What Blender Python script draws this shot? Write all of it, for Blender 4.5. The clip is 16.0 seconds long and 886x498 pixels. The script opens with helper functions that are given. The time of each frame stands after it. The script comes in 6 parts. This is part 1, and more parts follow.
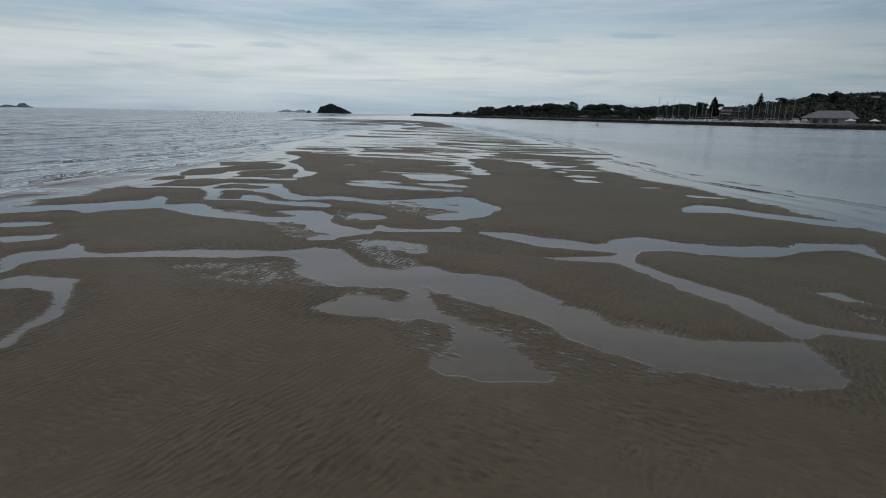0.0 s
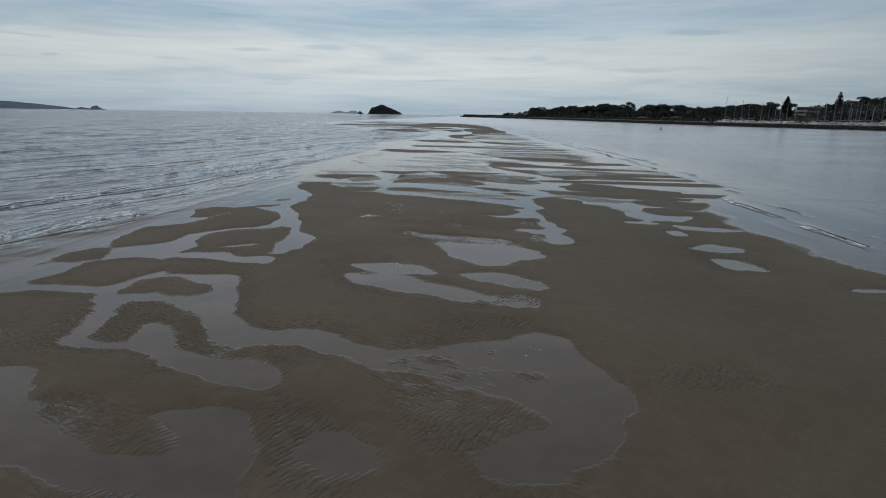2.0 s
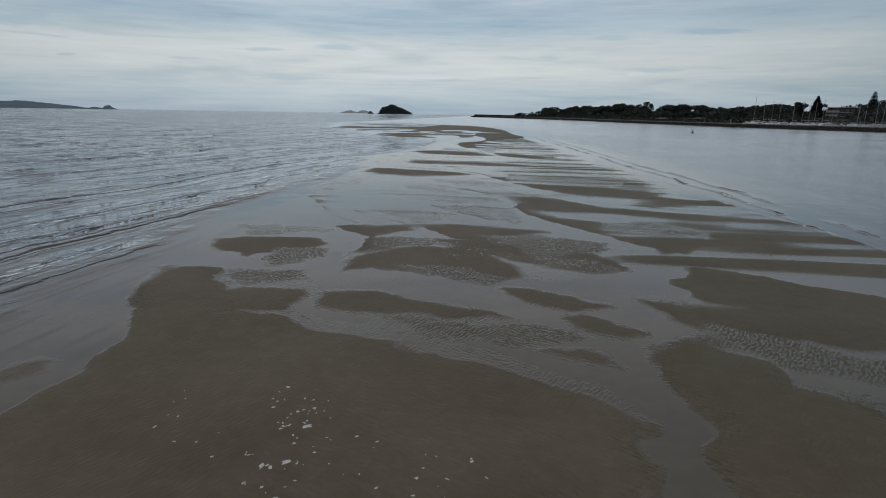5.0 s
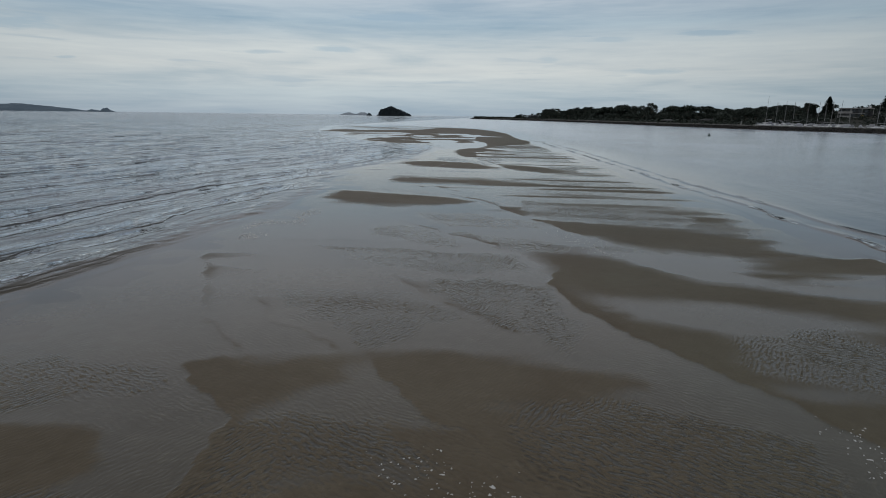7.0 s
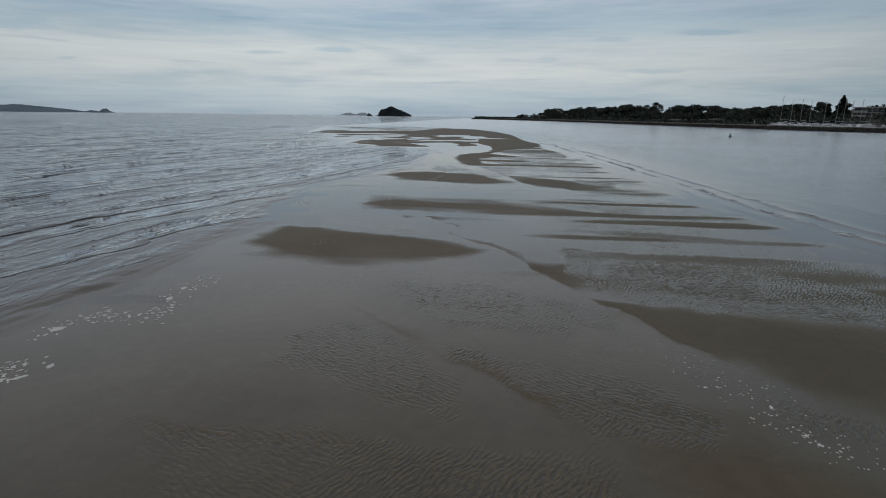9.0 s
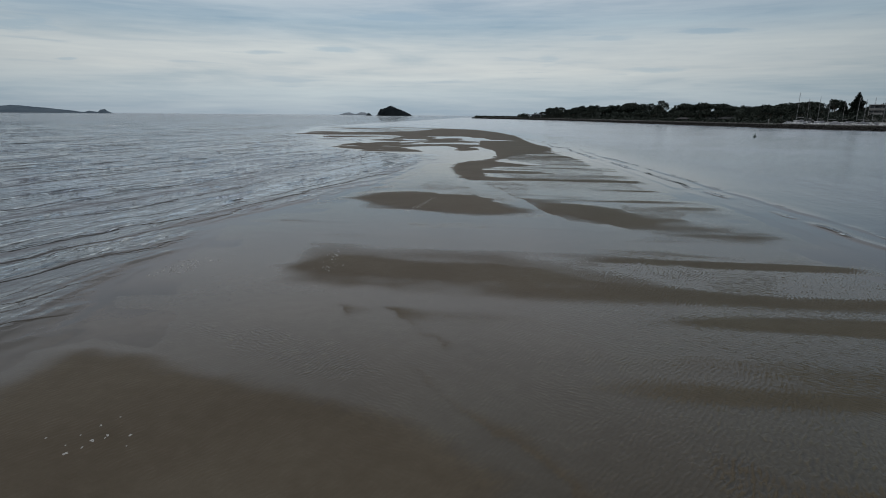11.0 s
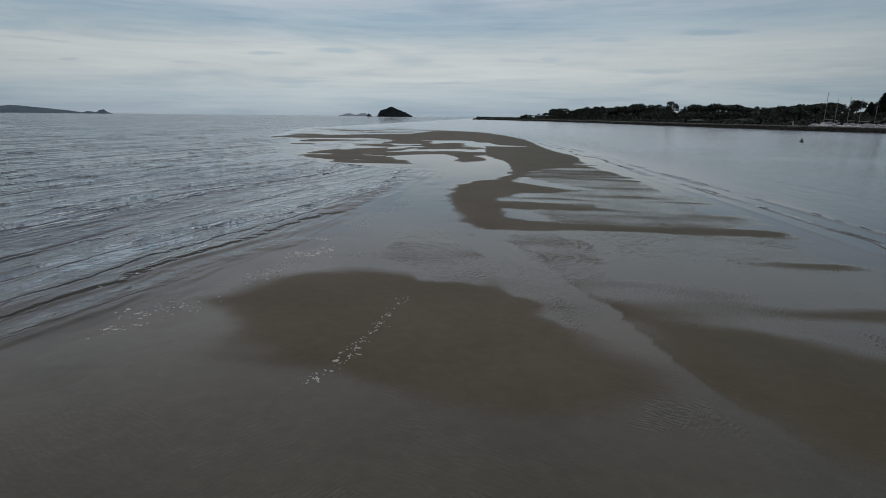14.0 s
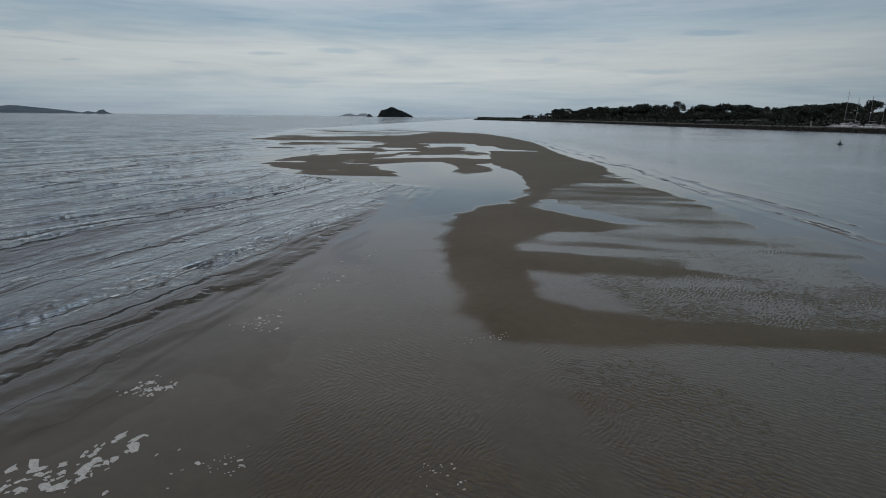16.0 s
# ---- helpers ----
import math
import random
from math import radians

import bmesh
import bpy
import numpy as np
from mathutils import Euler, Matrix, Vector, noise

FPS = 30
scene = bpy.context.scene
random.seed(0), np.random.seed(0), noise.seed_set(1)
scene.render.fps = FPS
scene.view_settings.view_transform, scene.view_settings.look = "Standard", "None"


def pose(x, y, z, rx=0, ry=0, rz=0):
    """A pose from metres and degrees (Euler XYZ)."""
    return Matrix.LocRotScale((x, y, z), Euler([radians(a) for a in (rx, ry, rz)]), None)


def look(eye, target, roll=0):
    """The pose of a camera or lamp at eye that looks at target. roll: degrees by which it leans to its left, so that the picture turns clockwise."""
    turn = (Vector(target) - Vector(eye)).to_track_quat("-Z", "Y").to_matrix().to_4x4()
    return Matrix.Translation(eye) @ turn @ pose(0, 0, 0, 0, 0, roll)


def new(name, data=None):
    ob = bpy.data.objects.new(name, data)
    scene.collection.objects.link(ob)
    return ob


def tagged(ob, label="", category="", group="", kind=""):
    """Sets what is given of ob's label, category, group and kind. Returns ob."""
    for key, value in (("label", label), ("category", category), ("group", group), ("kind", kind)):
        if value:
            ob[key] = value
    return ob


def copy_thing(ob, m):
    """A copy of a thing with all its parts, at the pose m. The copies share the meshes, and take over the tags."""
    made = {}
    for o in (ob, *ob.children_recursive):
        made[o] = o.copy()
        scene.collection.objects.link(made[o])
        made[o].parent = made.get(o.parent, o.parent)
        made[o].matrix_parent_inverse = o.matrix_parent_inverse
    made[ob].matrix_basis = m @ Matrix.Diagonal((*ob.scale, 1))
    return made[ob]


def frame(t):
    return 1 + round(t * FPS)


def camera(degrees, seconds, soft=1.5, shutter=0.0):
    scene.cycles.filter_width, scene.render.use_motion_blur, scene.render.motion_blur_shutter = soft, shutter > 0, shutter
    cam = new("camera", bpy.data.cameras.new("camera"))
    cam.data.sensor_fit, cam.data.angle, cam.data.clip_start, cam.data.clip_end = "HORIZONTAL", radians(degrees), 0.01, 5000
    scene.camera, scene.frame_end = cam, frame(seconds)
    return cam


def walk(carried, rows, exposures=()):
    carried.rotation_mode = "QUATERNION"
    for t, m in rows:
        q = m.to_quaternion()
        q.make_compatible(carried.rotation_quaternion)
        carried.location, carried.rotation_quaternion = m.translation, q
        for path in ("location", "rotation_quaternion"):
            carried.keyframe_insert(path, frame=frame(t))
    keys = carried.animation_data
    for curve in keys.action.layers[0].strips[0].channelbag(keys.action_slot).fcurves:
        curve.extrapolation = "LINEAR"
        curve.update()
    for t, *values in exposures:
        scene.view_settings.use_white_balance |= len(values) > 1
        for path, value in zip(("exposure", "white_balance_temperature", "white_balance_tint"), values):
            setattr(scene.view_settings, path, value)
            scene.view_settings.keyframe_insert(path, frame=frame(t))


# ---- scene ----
# A drone glides seaward along a tidal sandbar between a shallow bay and a river channel.
cam = camera(79.05, 16.0, 1.0)


def aim(x, y, z, yaw, pitch, lean):
    a, b = radians(yaw), radians(pitch)
    return look((x, y, z), (x - math.sin(a) * math.cos(b), y + math.cos(a) * math.cos(b), z + math.sin(b)), lean)


PATH = [
    (0.0, 0.00, -0.00, 3.73, -0.23, -14.05, 1.09),
    (0.5, 0.00, 2.81, 4.07, 1.85, -14.13, 1.09),
    (1.0, -0.10, 5.92, 4.41, 3.44, -14.11, 1.05),
    (1.5, -0.27, 8.92, 4.82, 4.49, -14.14, 0.96),
    (2.0, -0.48, 12.35, 5.24, 4.99, -14.11, 0.87),
    (2.5, -0.69, 15.54, 5.59, 5.36, -14.09, 0.89),
    (3.0, -0.95, 18.96, 5.84, 5.61, -14.07, 0.92),
    (3.5, -1.20, 22.21, 5.94, 5.82, -14.06, 0.93),
    (4.0, -1.42, 25.67, 5.98, 5.92, -14.08, 0.91),
    (4.5, -1.68, 29.35, 6.02, 6.04, -14.15, 0.91),
    (5.0, -1.89, 33.44, 6.12, 6.10, -14.17, 0.90),
    (5.5, -2.10, 37.70, 6.22, 6.11, -14.15, 0.88),
    (6.0, -2.34, 41.93, 6.28, 6.09, -14.10, 0.85),
    (6.5, -2.68, 45.89, 6.28, 6.07, -14.03, 0.82),
    (7.0, -2.93, 49.80, 6.27, 6.08, -13.99, 0.76),
    (7.5, -3.22, 53.49, 6.26, 6.09, -14.01, 0.69),
    (8.0, -3.51, 57.47, 6.21, 6.08, -13.99, 0.66),
    (8.5, -3.86, 61.28, 6.14, 6.13, -13.97, 0.67),
    (9.0, -4.23, 65.31, 6.14, 6.16, -13.97, 0.66),
    (9.5, -4.52, 69.17, 6.15, 6.19, -14.05, 0.58),
    (10.0, -4.73, 73.25, 6.16, 6.20, -14.08, 0.51),
    (10.5, -4.94, 77.47, 6.16, 6.21, -14.07, 0.47),
    (11.0, -5.23, 81.74, 6.15, 6.23, -14.03, 0.45),
    (11.5, -5.66, 85.96, 6.12, 6.26, -13.98, 0.49),
    (12.0, -6.03, 90.13, 6.08, 6.29, -13.97, 0.53),
    (12.5, -6.34, 94.04, 6.00, 6.28, -13.93, 0.60),
    (13.0, -6.63, 97.91, 5.98, 6.30, -13.95, 0.59),
    (13.5, -6.93, 101.56, 5.94, 6.30, -13.93, 0.61),
    (14.0, -7.20, 105.26, 5.97, 6.31, -13.92, 0.58),
    (14.5, -7.48, 108.92, 5.95, 6.36, -13.93, 0.51),
    (15.0, -7.78, 112.78, 6.00, 6.36, -13.94, 0.51),
    (15.5, -8.07, 116.33, 5.98, 6.37, -13.92, 0.55),
    (16.0, -8.33, 120.31, 5.92, 6.41, -13.89, 0.60),
]
walk(cam, [(t, aim(*row)) for t, *row in PATH], [(0.0, 0.06), (4.0, 0.03), (7.0, -0.03), (9.0, -0.05), (12.0, -0.10), (16.0, -0.17)])

# ---- light: a bright overcast sky with streaky cloud ----
SUN_HEIGHT, SUN_TURN = 66, 200
world = bpy.data.worlds.new("overcast_sky")
scene.world = world
world.use_nodes = True


class Graph:
    """Short hand for building node trees."""

    def __init__(self, tree):
        self.tree = tree
        tree.nodes.clear()

    def node(self, kind, links=None):
        n = self.tree.nodes.new(kind)
        return self.feed(n, links)

    def feed(self, n, links):
        for key, value in (links or {}).items():
            if isinstance(value, bpy.types.NodeSocket):
                self.tree.links.new(value, n.inputs[key])
            else:
                n.inputs[key].default_value = value
        return n

    def math(self, op, a, b=0.0, clamp=False):
        n = self.tree.nodes.new("ShaderNodeMath")
        n.operation, n.use_clamp = op, clamp
        return self.feed(n, {0: a, 1: b}).outputs[0]

    def noise(self, vector, scale, detail=4.0, rough=0.55, warp=0.0):
        return self.node("ShaderNodeTexNoise", {"Vector": vector, "Scale": scale, "Detail": detail, "Roughness": rough, "Distortion": warp}).outputs[0]

    def ramp(self, fac, *stops):
        n = self.node("ShaderNodeValToRGB", {"Fac": fac})
        while len(n.color_ramp.elements) < len(stops):
            n.color_ramp.elements.new(0.5)
        for e, (at, col) in zip(n.color_ramp.elements, stops):
            e.position = at
            e.color = (*col, 1) if isinstance(col, tuple) else (col, col, col, 1)
        return n.outputs[0]

    def smooth(self, value, low, high):
        n = self.tree.nodes.new("ShaderNodeMapRange")
        n.interpolation_type = "SMOOTHSTEP"
        return self.feed(n, {"Value": value, "From Min": low, "From Max": high}).outputs[0]

    def mix(self, fac, a, b, blend="MIX"):
        n = self.tree.nodes.new("ShaderNodeMix")
        n.data_type, n.blend_type = "RGBA", blend
        return self.feed(n, {0: fac, 6: a, 7: b}).outputs[2]

    def stretch(self, vector, x, y, z):
        return self.node("ShaderNodeMapping", {"Vector": vector, "Scale": (x, y, z)}).outputs[0]


def rgb(r, g, b):
    return (r, g, b, 1)


g = Graph(world.node_tree)
way = g.node("ShaderNodeTexCoord").outputs["Generated"]
xyz = g.node("ShaderNodeSeparateXYZ", {0: way})
up = g.math("MAXIMUM", xyz.outputs[2], 0.0)
blue = g.node("ShaderNodeTexSky")
blue.sky_type, blue.sun_disc, blue.dust_density = "NISHITA", False, 2.0
blue.sun_elevation, blue.sun_rotation = radians(SUN_HEIGHT), radians(SUN_TURN)
clear = g.mix(1.0, blue.outputs[0], rgb(0.1, 0.1, 0.1), "MULTIPLY")
# cloud deck: pale haze low down, a creamy band, blue-grey cover above
deck = g.ramp(up, (0.0, (0.39, 0.47, 0.54)), (0.035, (0.47, 0.55, 0.60)), (0.075, (0.57, 0.61, 0.62)), (0.115, (0.55, 0.60, 0.615)), (0.15, (0.40, 0.50, 0.57)), (0.22, (0.53, 0.575, 0.63)), (0.34, (0.68, 0.69, 0.72)), (1.0, (0.68, 0.69, 0.73)))
streaks = g.noise(g.stretch(way, 1.6, 1.6, 17.0), 1.5, 6.0, 0.52, 0.6)
fine = g.noise(g.stretch(way, 5.0, 5.0, 70.0), 2.2, 5.0, 0.6, 0.3)
shade = g.math("ADD", g.math("MULTIPLY", streaks, 0.75), g.math("MULTIPLY", fine, 0.25))
tone = g.ramp(shade, (0.32, (0.72, 0.80, 0.86)), (0.5, (1.0, 1.0, 1.0)), (0.66, (1.16, 1.13, 1.09)))
wisps = g.smooth(g.noise(g.stretch(way, 4.0, 4.0, 46.0), 1.7, 3.0, 0.5, 0.2), 0.60, 0.74)
tone = g.mix(g.math("MULTIPLY", wisps, 0.7), tone, rgb(0.80, 0.86, 0.92))
# a few small dark lens clouds low over the sea: (bearing, height, half length, half depth, darkness)
ragged = g.math("MULTIPLY", g.math("SUBTRACT", g.noise(g.stretch(way, 12.0, 12.0, 90.0), 2.0, 4.0, 0.6), 0.5), 1.3)
bearing = g.math("DIVIDE", xyz.outputs[0], g.math("MAXIMUM", xyz.outputs[1], 0.01))
lift = g.math("DIVIDE", xyz.outputs[2], g.math("MAXIMUM", xyz.outputs[1], 0.01))
for side, high, long, deep, dark in ((-0.305, 0.1128, 0.055, 0.009, 0.8), (0.073, 0.0963, 0.024, 0.007, 0.5), (0.246, 0.0775, 0.075, 0.006, 0.7), (-0.927, 0.162, 0.12, 0.019, 0.9), (0.34, 0.1389, 0.09, 0.007, 0.8), (0.175, 0.1285, 0.05, 0.006, 0.5), (-0.833, 0.0992, 0.03, 0.004, 0.7), (-0.196, 0.1663, 0.12, 0.010, 0.6), (-0.449, 0.1078, 0.036, 0.005, 0.5)):
    du = g.math("DIVIDE", g.math("SUBTRACT", bearing, side), long)
    dv = g.math("DIVIDE", g.math("SUBTRACT", lift, high), deep)
    gap = g.math("SQRT", g.math("ADD", g.math("MULTIPLY", du, du), g.math("MULTIPLY", dv, dv)))
    inside = g.smooth(g.math("ADD", gap, ragged), 1.0, 0.25)
    tone = g.mix(g.math("MULTIPLY", inside, dark), tone, rgb(0.74, 0.84, 0.92))
# the cover is brightest to seaward; lens vignetting is put into its dimmer sides
seaward = g.node("ShaderNodeVectorMath", {0: way, 1: (-0.22, 0.97, 0.09)})
seaward.operation = "DOT_PRODUCT"
falloff = g.ramp(seaward.outputs["Value"], (0.0, 0.86), (0.62, (0.61, 0.65, 0.68)), (0.88, (0.94, 0.95, 0.96)), (1.0, 1.09))
cover = g.mix(1.0, g.mix(1.0, deck, tone, "MULTIPLY"), falloff, "MULTIPLY")
sky = g.mix(0.88, clear, cover)
g.node("ShaderNodeOutputWorld", {0: g.node("ShaderNodeBackground", {"Color": sky, "Strength": 1.0}).outputs[0]})

sun = new("sun", bpy.data.lights.new("sun", "SUN"))
sun.data.energy, sun.data.angle, sun.data.color = 0.6, radians(20), (1.0, 0.97, 0.92)
a, b = radians(SUN_TURN), radians(SUN_HEIGHT)
sun.matrix_basis = look((0, 0, 80), (-80 * math.sin(a) * math.cos(b), -80 * math.cos(a) * math.cos(b), 80 - 80 * math.sin(b)))

# ---- materials ----


def material(name):
    m = bpy.data.materials.new(name)
    m.use_nodes = True
    return m, Graph(m.node_tree)


def finish(g, shader):
    g.node("ShaderNodeOutputMaterial", {0: shader})


def plain(name, low, high, scale=3.0, rough=0.6, metal=0.0, bump=0.1, shine=0.5):
    """Two tones mottled at two scales, with a fine relief and a varying gloss."""
    m, g = material(name)
    at = g.node("ShaderNodeTexCoord").outputs["Object"]
    n = g.math("ADD", g.math("MULTIPLY", g.noise(at, scale), 0.6), g.math("MULTIPLY", g.noise(at, scale * 7.0), 0.4))
    rnd = g.node("ShaderNodeObjectInfo").outputs["Random"]
    fac = g.math("ADD", g.smooth(n, 0.3, 0.7), g.math("MULTIPLY", g.math("SUBTRACT", rnd, 0.5), 0.3), True)
    col = g.mix(fac, rgb(*low), rgb(*high))
    relief = g.node("ShaderNodeBump", {"Strength": bump, "Distance": 0.1, "Height": n}).outputs[0]
    gloss = g.math("ADD", g.math("MULTIPLY", n, 0.2), rough - 0.1)
    finish(g, g.node("ShaderNodeBsdfPrincipled", {"Base Color": col, "Roughness": gloss, "Metallic": metal, "Specular IOR Level": shine, "Normal": relief}).outputs[0])
    return m


def sand_material():
    m, g = material("wet_sand")
    at = g.node("ShaderNodeNewGeometry").outputs["Position"]
    z = g.node("ShaderNodeSeparateXYZ", {0: at}).outputs[2]
    info = g.node("ShaderNodeAttribute")
    info.attribute_name = "rippled"
    strength = info.outputs["Fac"]
    big, mid, grain = g.noise(at, 0.22, 4.0), g.noise(at, 2.3, 5.0, 0.6), g.noise(at, 60.0, 3.0)

    # current ripples about a hand's width apart, in two sets that cross over from place to place
    def ripple(turn, gap, long):
        turned = g.node("ShaderNodeMapping", {"Vector": at, "Rotation": (0, 0, radians(turn))}).outputs[0]
        drift = g.noise(turned, 0.9, 2.0)
        axis = g.node("ShaderNodeSeparateXYZ", {0: turned})
        phase = g.math("ADD", g.math("DIVIDE", axis.outputs[0], gap), g.math("MULTIPLY", drift, 5.0))
        bars = g.math("SINE", g.math("MULTIPLY", phase, 6.2832))
        short = g.noise(g.stretch(turned, 1.5 / gap, 1.5 / long, 0.0), 1.0, 1.5, 0.5, 0.5)
        short = g.math("MULTIPLY", g.math("SUBTRACT", short, 0.5), 4.6)
        return g.math("ADD", g.math("MULTIPLY", bars, 0.32), g.math("MULTIPLY", short, 0.72))

    turn = g.smooth(g.noise(at, 0.16, 1.0), 0.46, 0.56)
    comb = g.node("ShaderNodeMix", {0: turn, 2: ripple(32, 0.12, 0.30), 3: ripple(-62, 0.14, 0.27)}).outputs[0]
    comb = g.math("MULTIPLY", comb, g.math("MULTIPLY", strength, g.math("ADD", 0.011, g.math("MULTIPLY", g.smooth(mid, 0.35, 0.65), 0.012))))
    level = g.math("ADD", z, comb)
    tone = g.math("ADD", g.math("MULTIPLY", big, 0.5), g.math("ADD", g.math("MULTIPLY", mid, 0.35), g.math("MULTIPLY", grain, 0.15)))
    col = g.ramp(tone, (0.32, (0.057, 0.044, 0.027)), (0.5, (0.078, 0.063, 0.043)), (0.68, (0.098, 0.083, 0.059)))
    # troughs are soaked, crests drained, and the ripples' shade is put into the colour too
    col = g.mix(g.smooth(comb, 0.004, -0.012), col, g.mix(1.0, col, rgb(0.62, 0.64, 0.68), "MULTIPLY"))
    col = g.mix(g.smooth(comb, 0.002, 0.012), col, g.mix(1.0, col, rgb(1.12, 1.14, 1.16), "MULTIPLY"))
    # drained sand is duller; sand at the water's level holds a film and shines
    drained = g.smooth(g.math("ADD", level, g.math("MULTIPLY", g.math("SUBTRACT", mid, 0.5), 0.006)), 0.004, 0.016)
    film = g.math("SUBTRACT", 1.0, drained)
    # saturated sand is darker than drained sand
    col = g.mix(film, col, rgb(0.70, 0.735, 0.75), "MULTIPLY")
    # the sand grows darker and greener towards the channel's side
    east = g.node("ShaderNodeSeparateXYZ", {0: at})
    channelward = g.smooth(g.math("ADD", g.math("ADD", east.outputs[0], g.math("MULTIPLY", east.outputs[1], 0.063)), g.math("MULTIPLY", g.math("SUBTRACT", big, 0.5), 9.0)), 2.0, 9.0)
    col = g.mix(channelward, col, g.mix(1.0, col, rgb(0.84, 0.89, 0.85), "MULTIPLY"))
    damp = g.math("MULTIPLY", film, g.smooth(z, -0.0008, 0.0))
    # small dimples and grain, over the modelled relief
    patch = g.smooth(big, 0.45, 0.66)
    fine = g.math("ADD", g.math("MULTIPLY", g.math("MULTIPLY", g.noise(at, 7.0, 3.0, 0.6), patch), 0.010), g.math("ADD", g.math("MULTIPLY", grain, 0.0015), g.math("MULTIPLY", mid, 0.008)))
    relief = g.node("ShaderNodeBump", {"Strength": 1.0, "Distance": 1.0, "Height": g.math("ADD", fine, g.math("MULTIPLY", comb, 1.9))}).outputs[0]
    # the film lies flat in the troughs and follows the crests
    skin = g.math("ADD", g.math("MULTIPLY", fine, 0.15), g.math("MAXIMUM", comb, g.math("SUBTRACT", 0.001, z)))
    flatter = g.node("ShaderNodeBump", {"Strength": 0.6, "Distance": 1.0, "Height": skin}).outputs[0]
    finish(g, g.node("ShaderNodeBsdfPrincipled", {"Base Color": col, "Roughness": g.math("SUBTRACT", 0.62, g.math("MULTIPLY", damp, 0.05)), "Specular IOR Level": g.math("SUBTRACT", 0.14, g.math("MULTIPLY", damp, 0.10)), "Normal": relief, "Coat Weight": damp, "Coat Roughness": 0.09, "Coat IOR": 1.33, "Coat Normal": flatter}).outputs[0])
    return m


def water_material():
    m, g = material("tidal_water")
    at = g.node("ShaderNodeNewGeometry").outputs["Position"]
    info = g.node("ShaderNodeAttribute")
    info.attribute_name = "reach"
    deep, chop, surf = g.node("ShaderNodeSeparateColor", {0: info.outputs["Color"]}).outputs[:3]
    # wind-ruffled streaks
    ruffle = g.smooth(g.noise(g.stretch(at, 0.35, 1.0, 1.0), 0.06, 4.0, 0.6, 0.4), 0.36, 0.66)
    streaked = g.math("MULTIPLY", chop, g.math("ADD", 0.72, g.math("MULTIPLY", ruffle, 0.35)))
    small = g.noise(g.stretch(at, 1.0, 0.5, 1.0), 2.4, 4.0, 0.62)
    broad = g.noise(g.stretch(at, 1.0, 0.16, 1.0), 0.22, 4.0, 0.62)
    still = g.noise(at, 6.0, 2.0)
    lap = g.noise(g.stretch(at, 1.0, 0.55, 1.0), 1.3, 5.0, 0.62, 0.6)
    height = g.math("ADD", g.math("MULTIPLY", g.math("ADD", g.math("MULTIPLY", small, 0.045), g.math("MULTIPLY", broad, 0.22)), chop), g.math("MULTIPLY", still, 0.0006))
    height = g.math("ADD", height, g.math("MULTIPLY", surf, g.math("ADD", g.math("MULTIPLY", lap, 0.022), g.math("MULTIPLY", small, 0.012))))
    # steep-fronted wavelets running ashore
    axis = g.node("ShaderNodeSeparateXYZ", {0: at})
    sway = g.math("ADD", g.math("MULTIPLY", g.noise(at, 0.05, 3.0, 0.5), 9.0), g.math("MULTIPLY", g.noise(at, 0.55, 3.0, 0.6), 1.3))
    out = g.math("ADD", sway, g.math("SUBTRACT", g.math("MULTIPLY", axis.outputs[1], 0.24), axis.outputs[0]))
    for gap, high, turn in ((13.0, 0.36, -0.03), (5.2, 0.25, 0.0), (2.9, 0.085, 0.06), (1.7, 0.03, -0.08)):
        way = g.math("DIVIDE", g.math("ADD", out, g.math("MULTIPLY", axis.outputs[1], turn)), gap)
        back = g.math("FRACT", way)
        crest = g.math("MULTIPLY", g.smooth(back, 0.0, 0.035), g.smooth(back, 0.6, 0.035))
        broken = g.smooth(g.noise(g.stretch(at, 1.0, 0.3, 1.0), 1.1 / gap, 3.0, 0.6), 0.36, 0.60)
        height = g.math("ADD", height, g.math("MULTIPLY", g.math("MULTIPLY", crest, broken), g.math("MULTIPLY", surf, high)))
    # two broken lines of wavelets along the channel's edge
    side = g.math("ADD", g.math("MULTIPLY", info.outputs["Alpha"], 40.0), g.math("MULTIPLY", g.noise(at, 0.13, 3.0), 2.4))
    torn = g.noise(g.stretch(at, 1.0, 0.5, 1.0), 0.42, 3.0, 0.6)
    for place, high, gate in ((3.8, 0.12, 0.44), (5.9, 0.05, 0.48)):
        crest = g.math("MULTIPLY", g.smooth(side, place - 0.1, place + 0.1), g.smooth(side, place + 0.7, place + 0.1))
        height = g.math("ADD", height, g.math("MULTIPLY", g.math("MULTIPLY", crest, g.smooth(torn, gate, gate + 0.18)), high))
    # long low swell far out
    roll = g.noise(g.stretch(at, 0.15, 1.0, 1.0), 0.07, 4.0, 0.6)
    height = g.math("ADD", height, g.math("MULTIPLY", g.math("MULTIPLY", roll, 1.1), g.smooth(chop, 0.7, 1.0)))
    relief = g.node("ShaderNodeBump", {"Strength": 1.0, "Distance": 1.0, "Height": height}).outputs[0]
    gloss = g.node("ShaderNodeBsdfGlossy", {"Color": rgb(0.905, 0.925, 0.96), "Roughness": g.math("ADD", 0.04, g.math("MULTIPLY", g.math("SUBTRACT", streaked, g.math("MULTIPLY", surf, 0.8), True), 0.24)), "Normal": relief}).outputs[0]
    # silty water: the sand shows through where it is shallow
    tone = g.math("ADD", g.math("MULTIPLY", g.noise(at, 0.22, 4.0), 0.6), g.math("MULTIPLY", g.noise(at, 2.3, 5.0, 0.6), 0.4))
    bed = g.ramp(tone, (0.32, (0.054, 0.046, 0.034)), (0.5, (0.070, 0.061, 0.047)), (0.68, (0.084, 0.075, 0.060)))
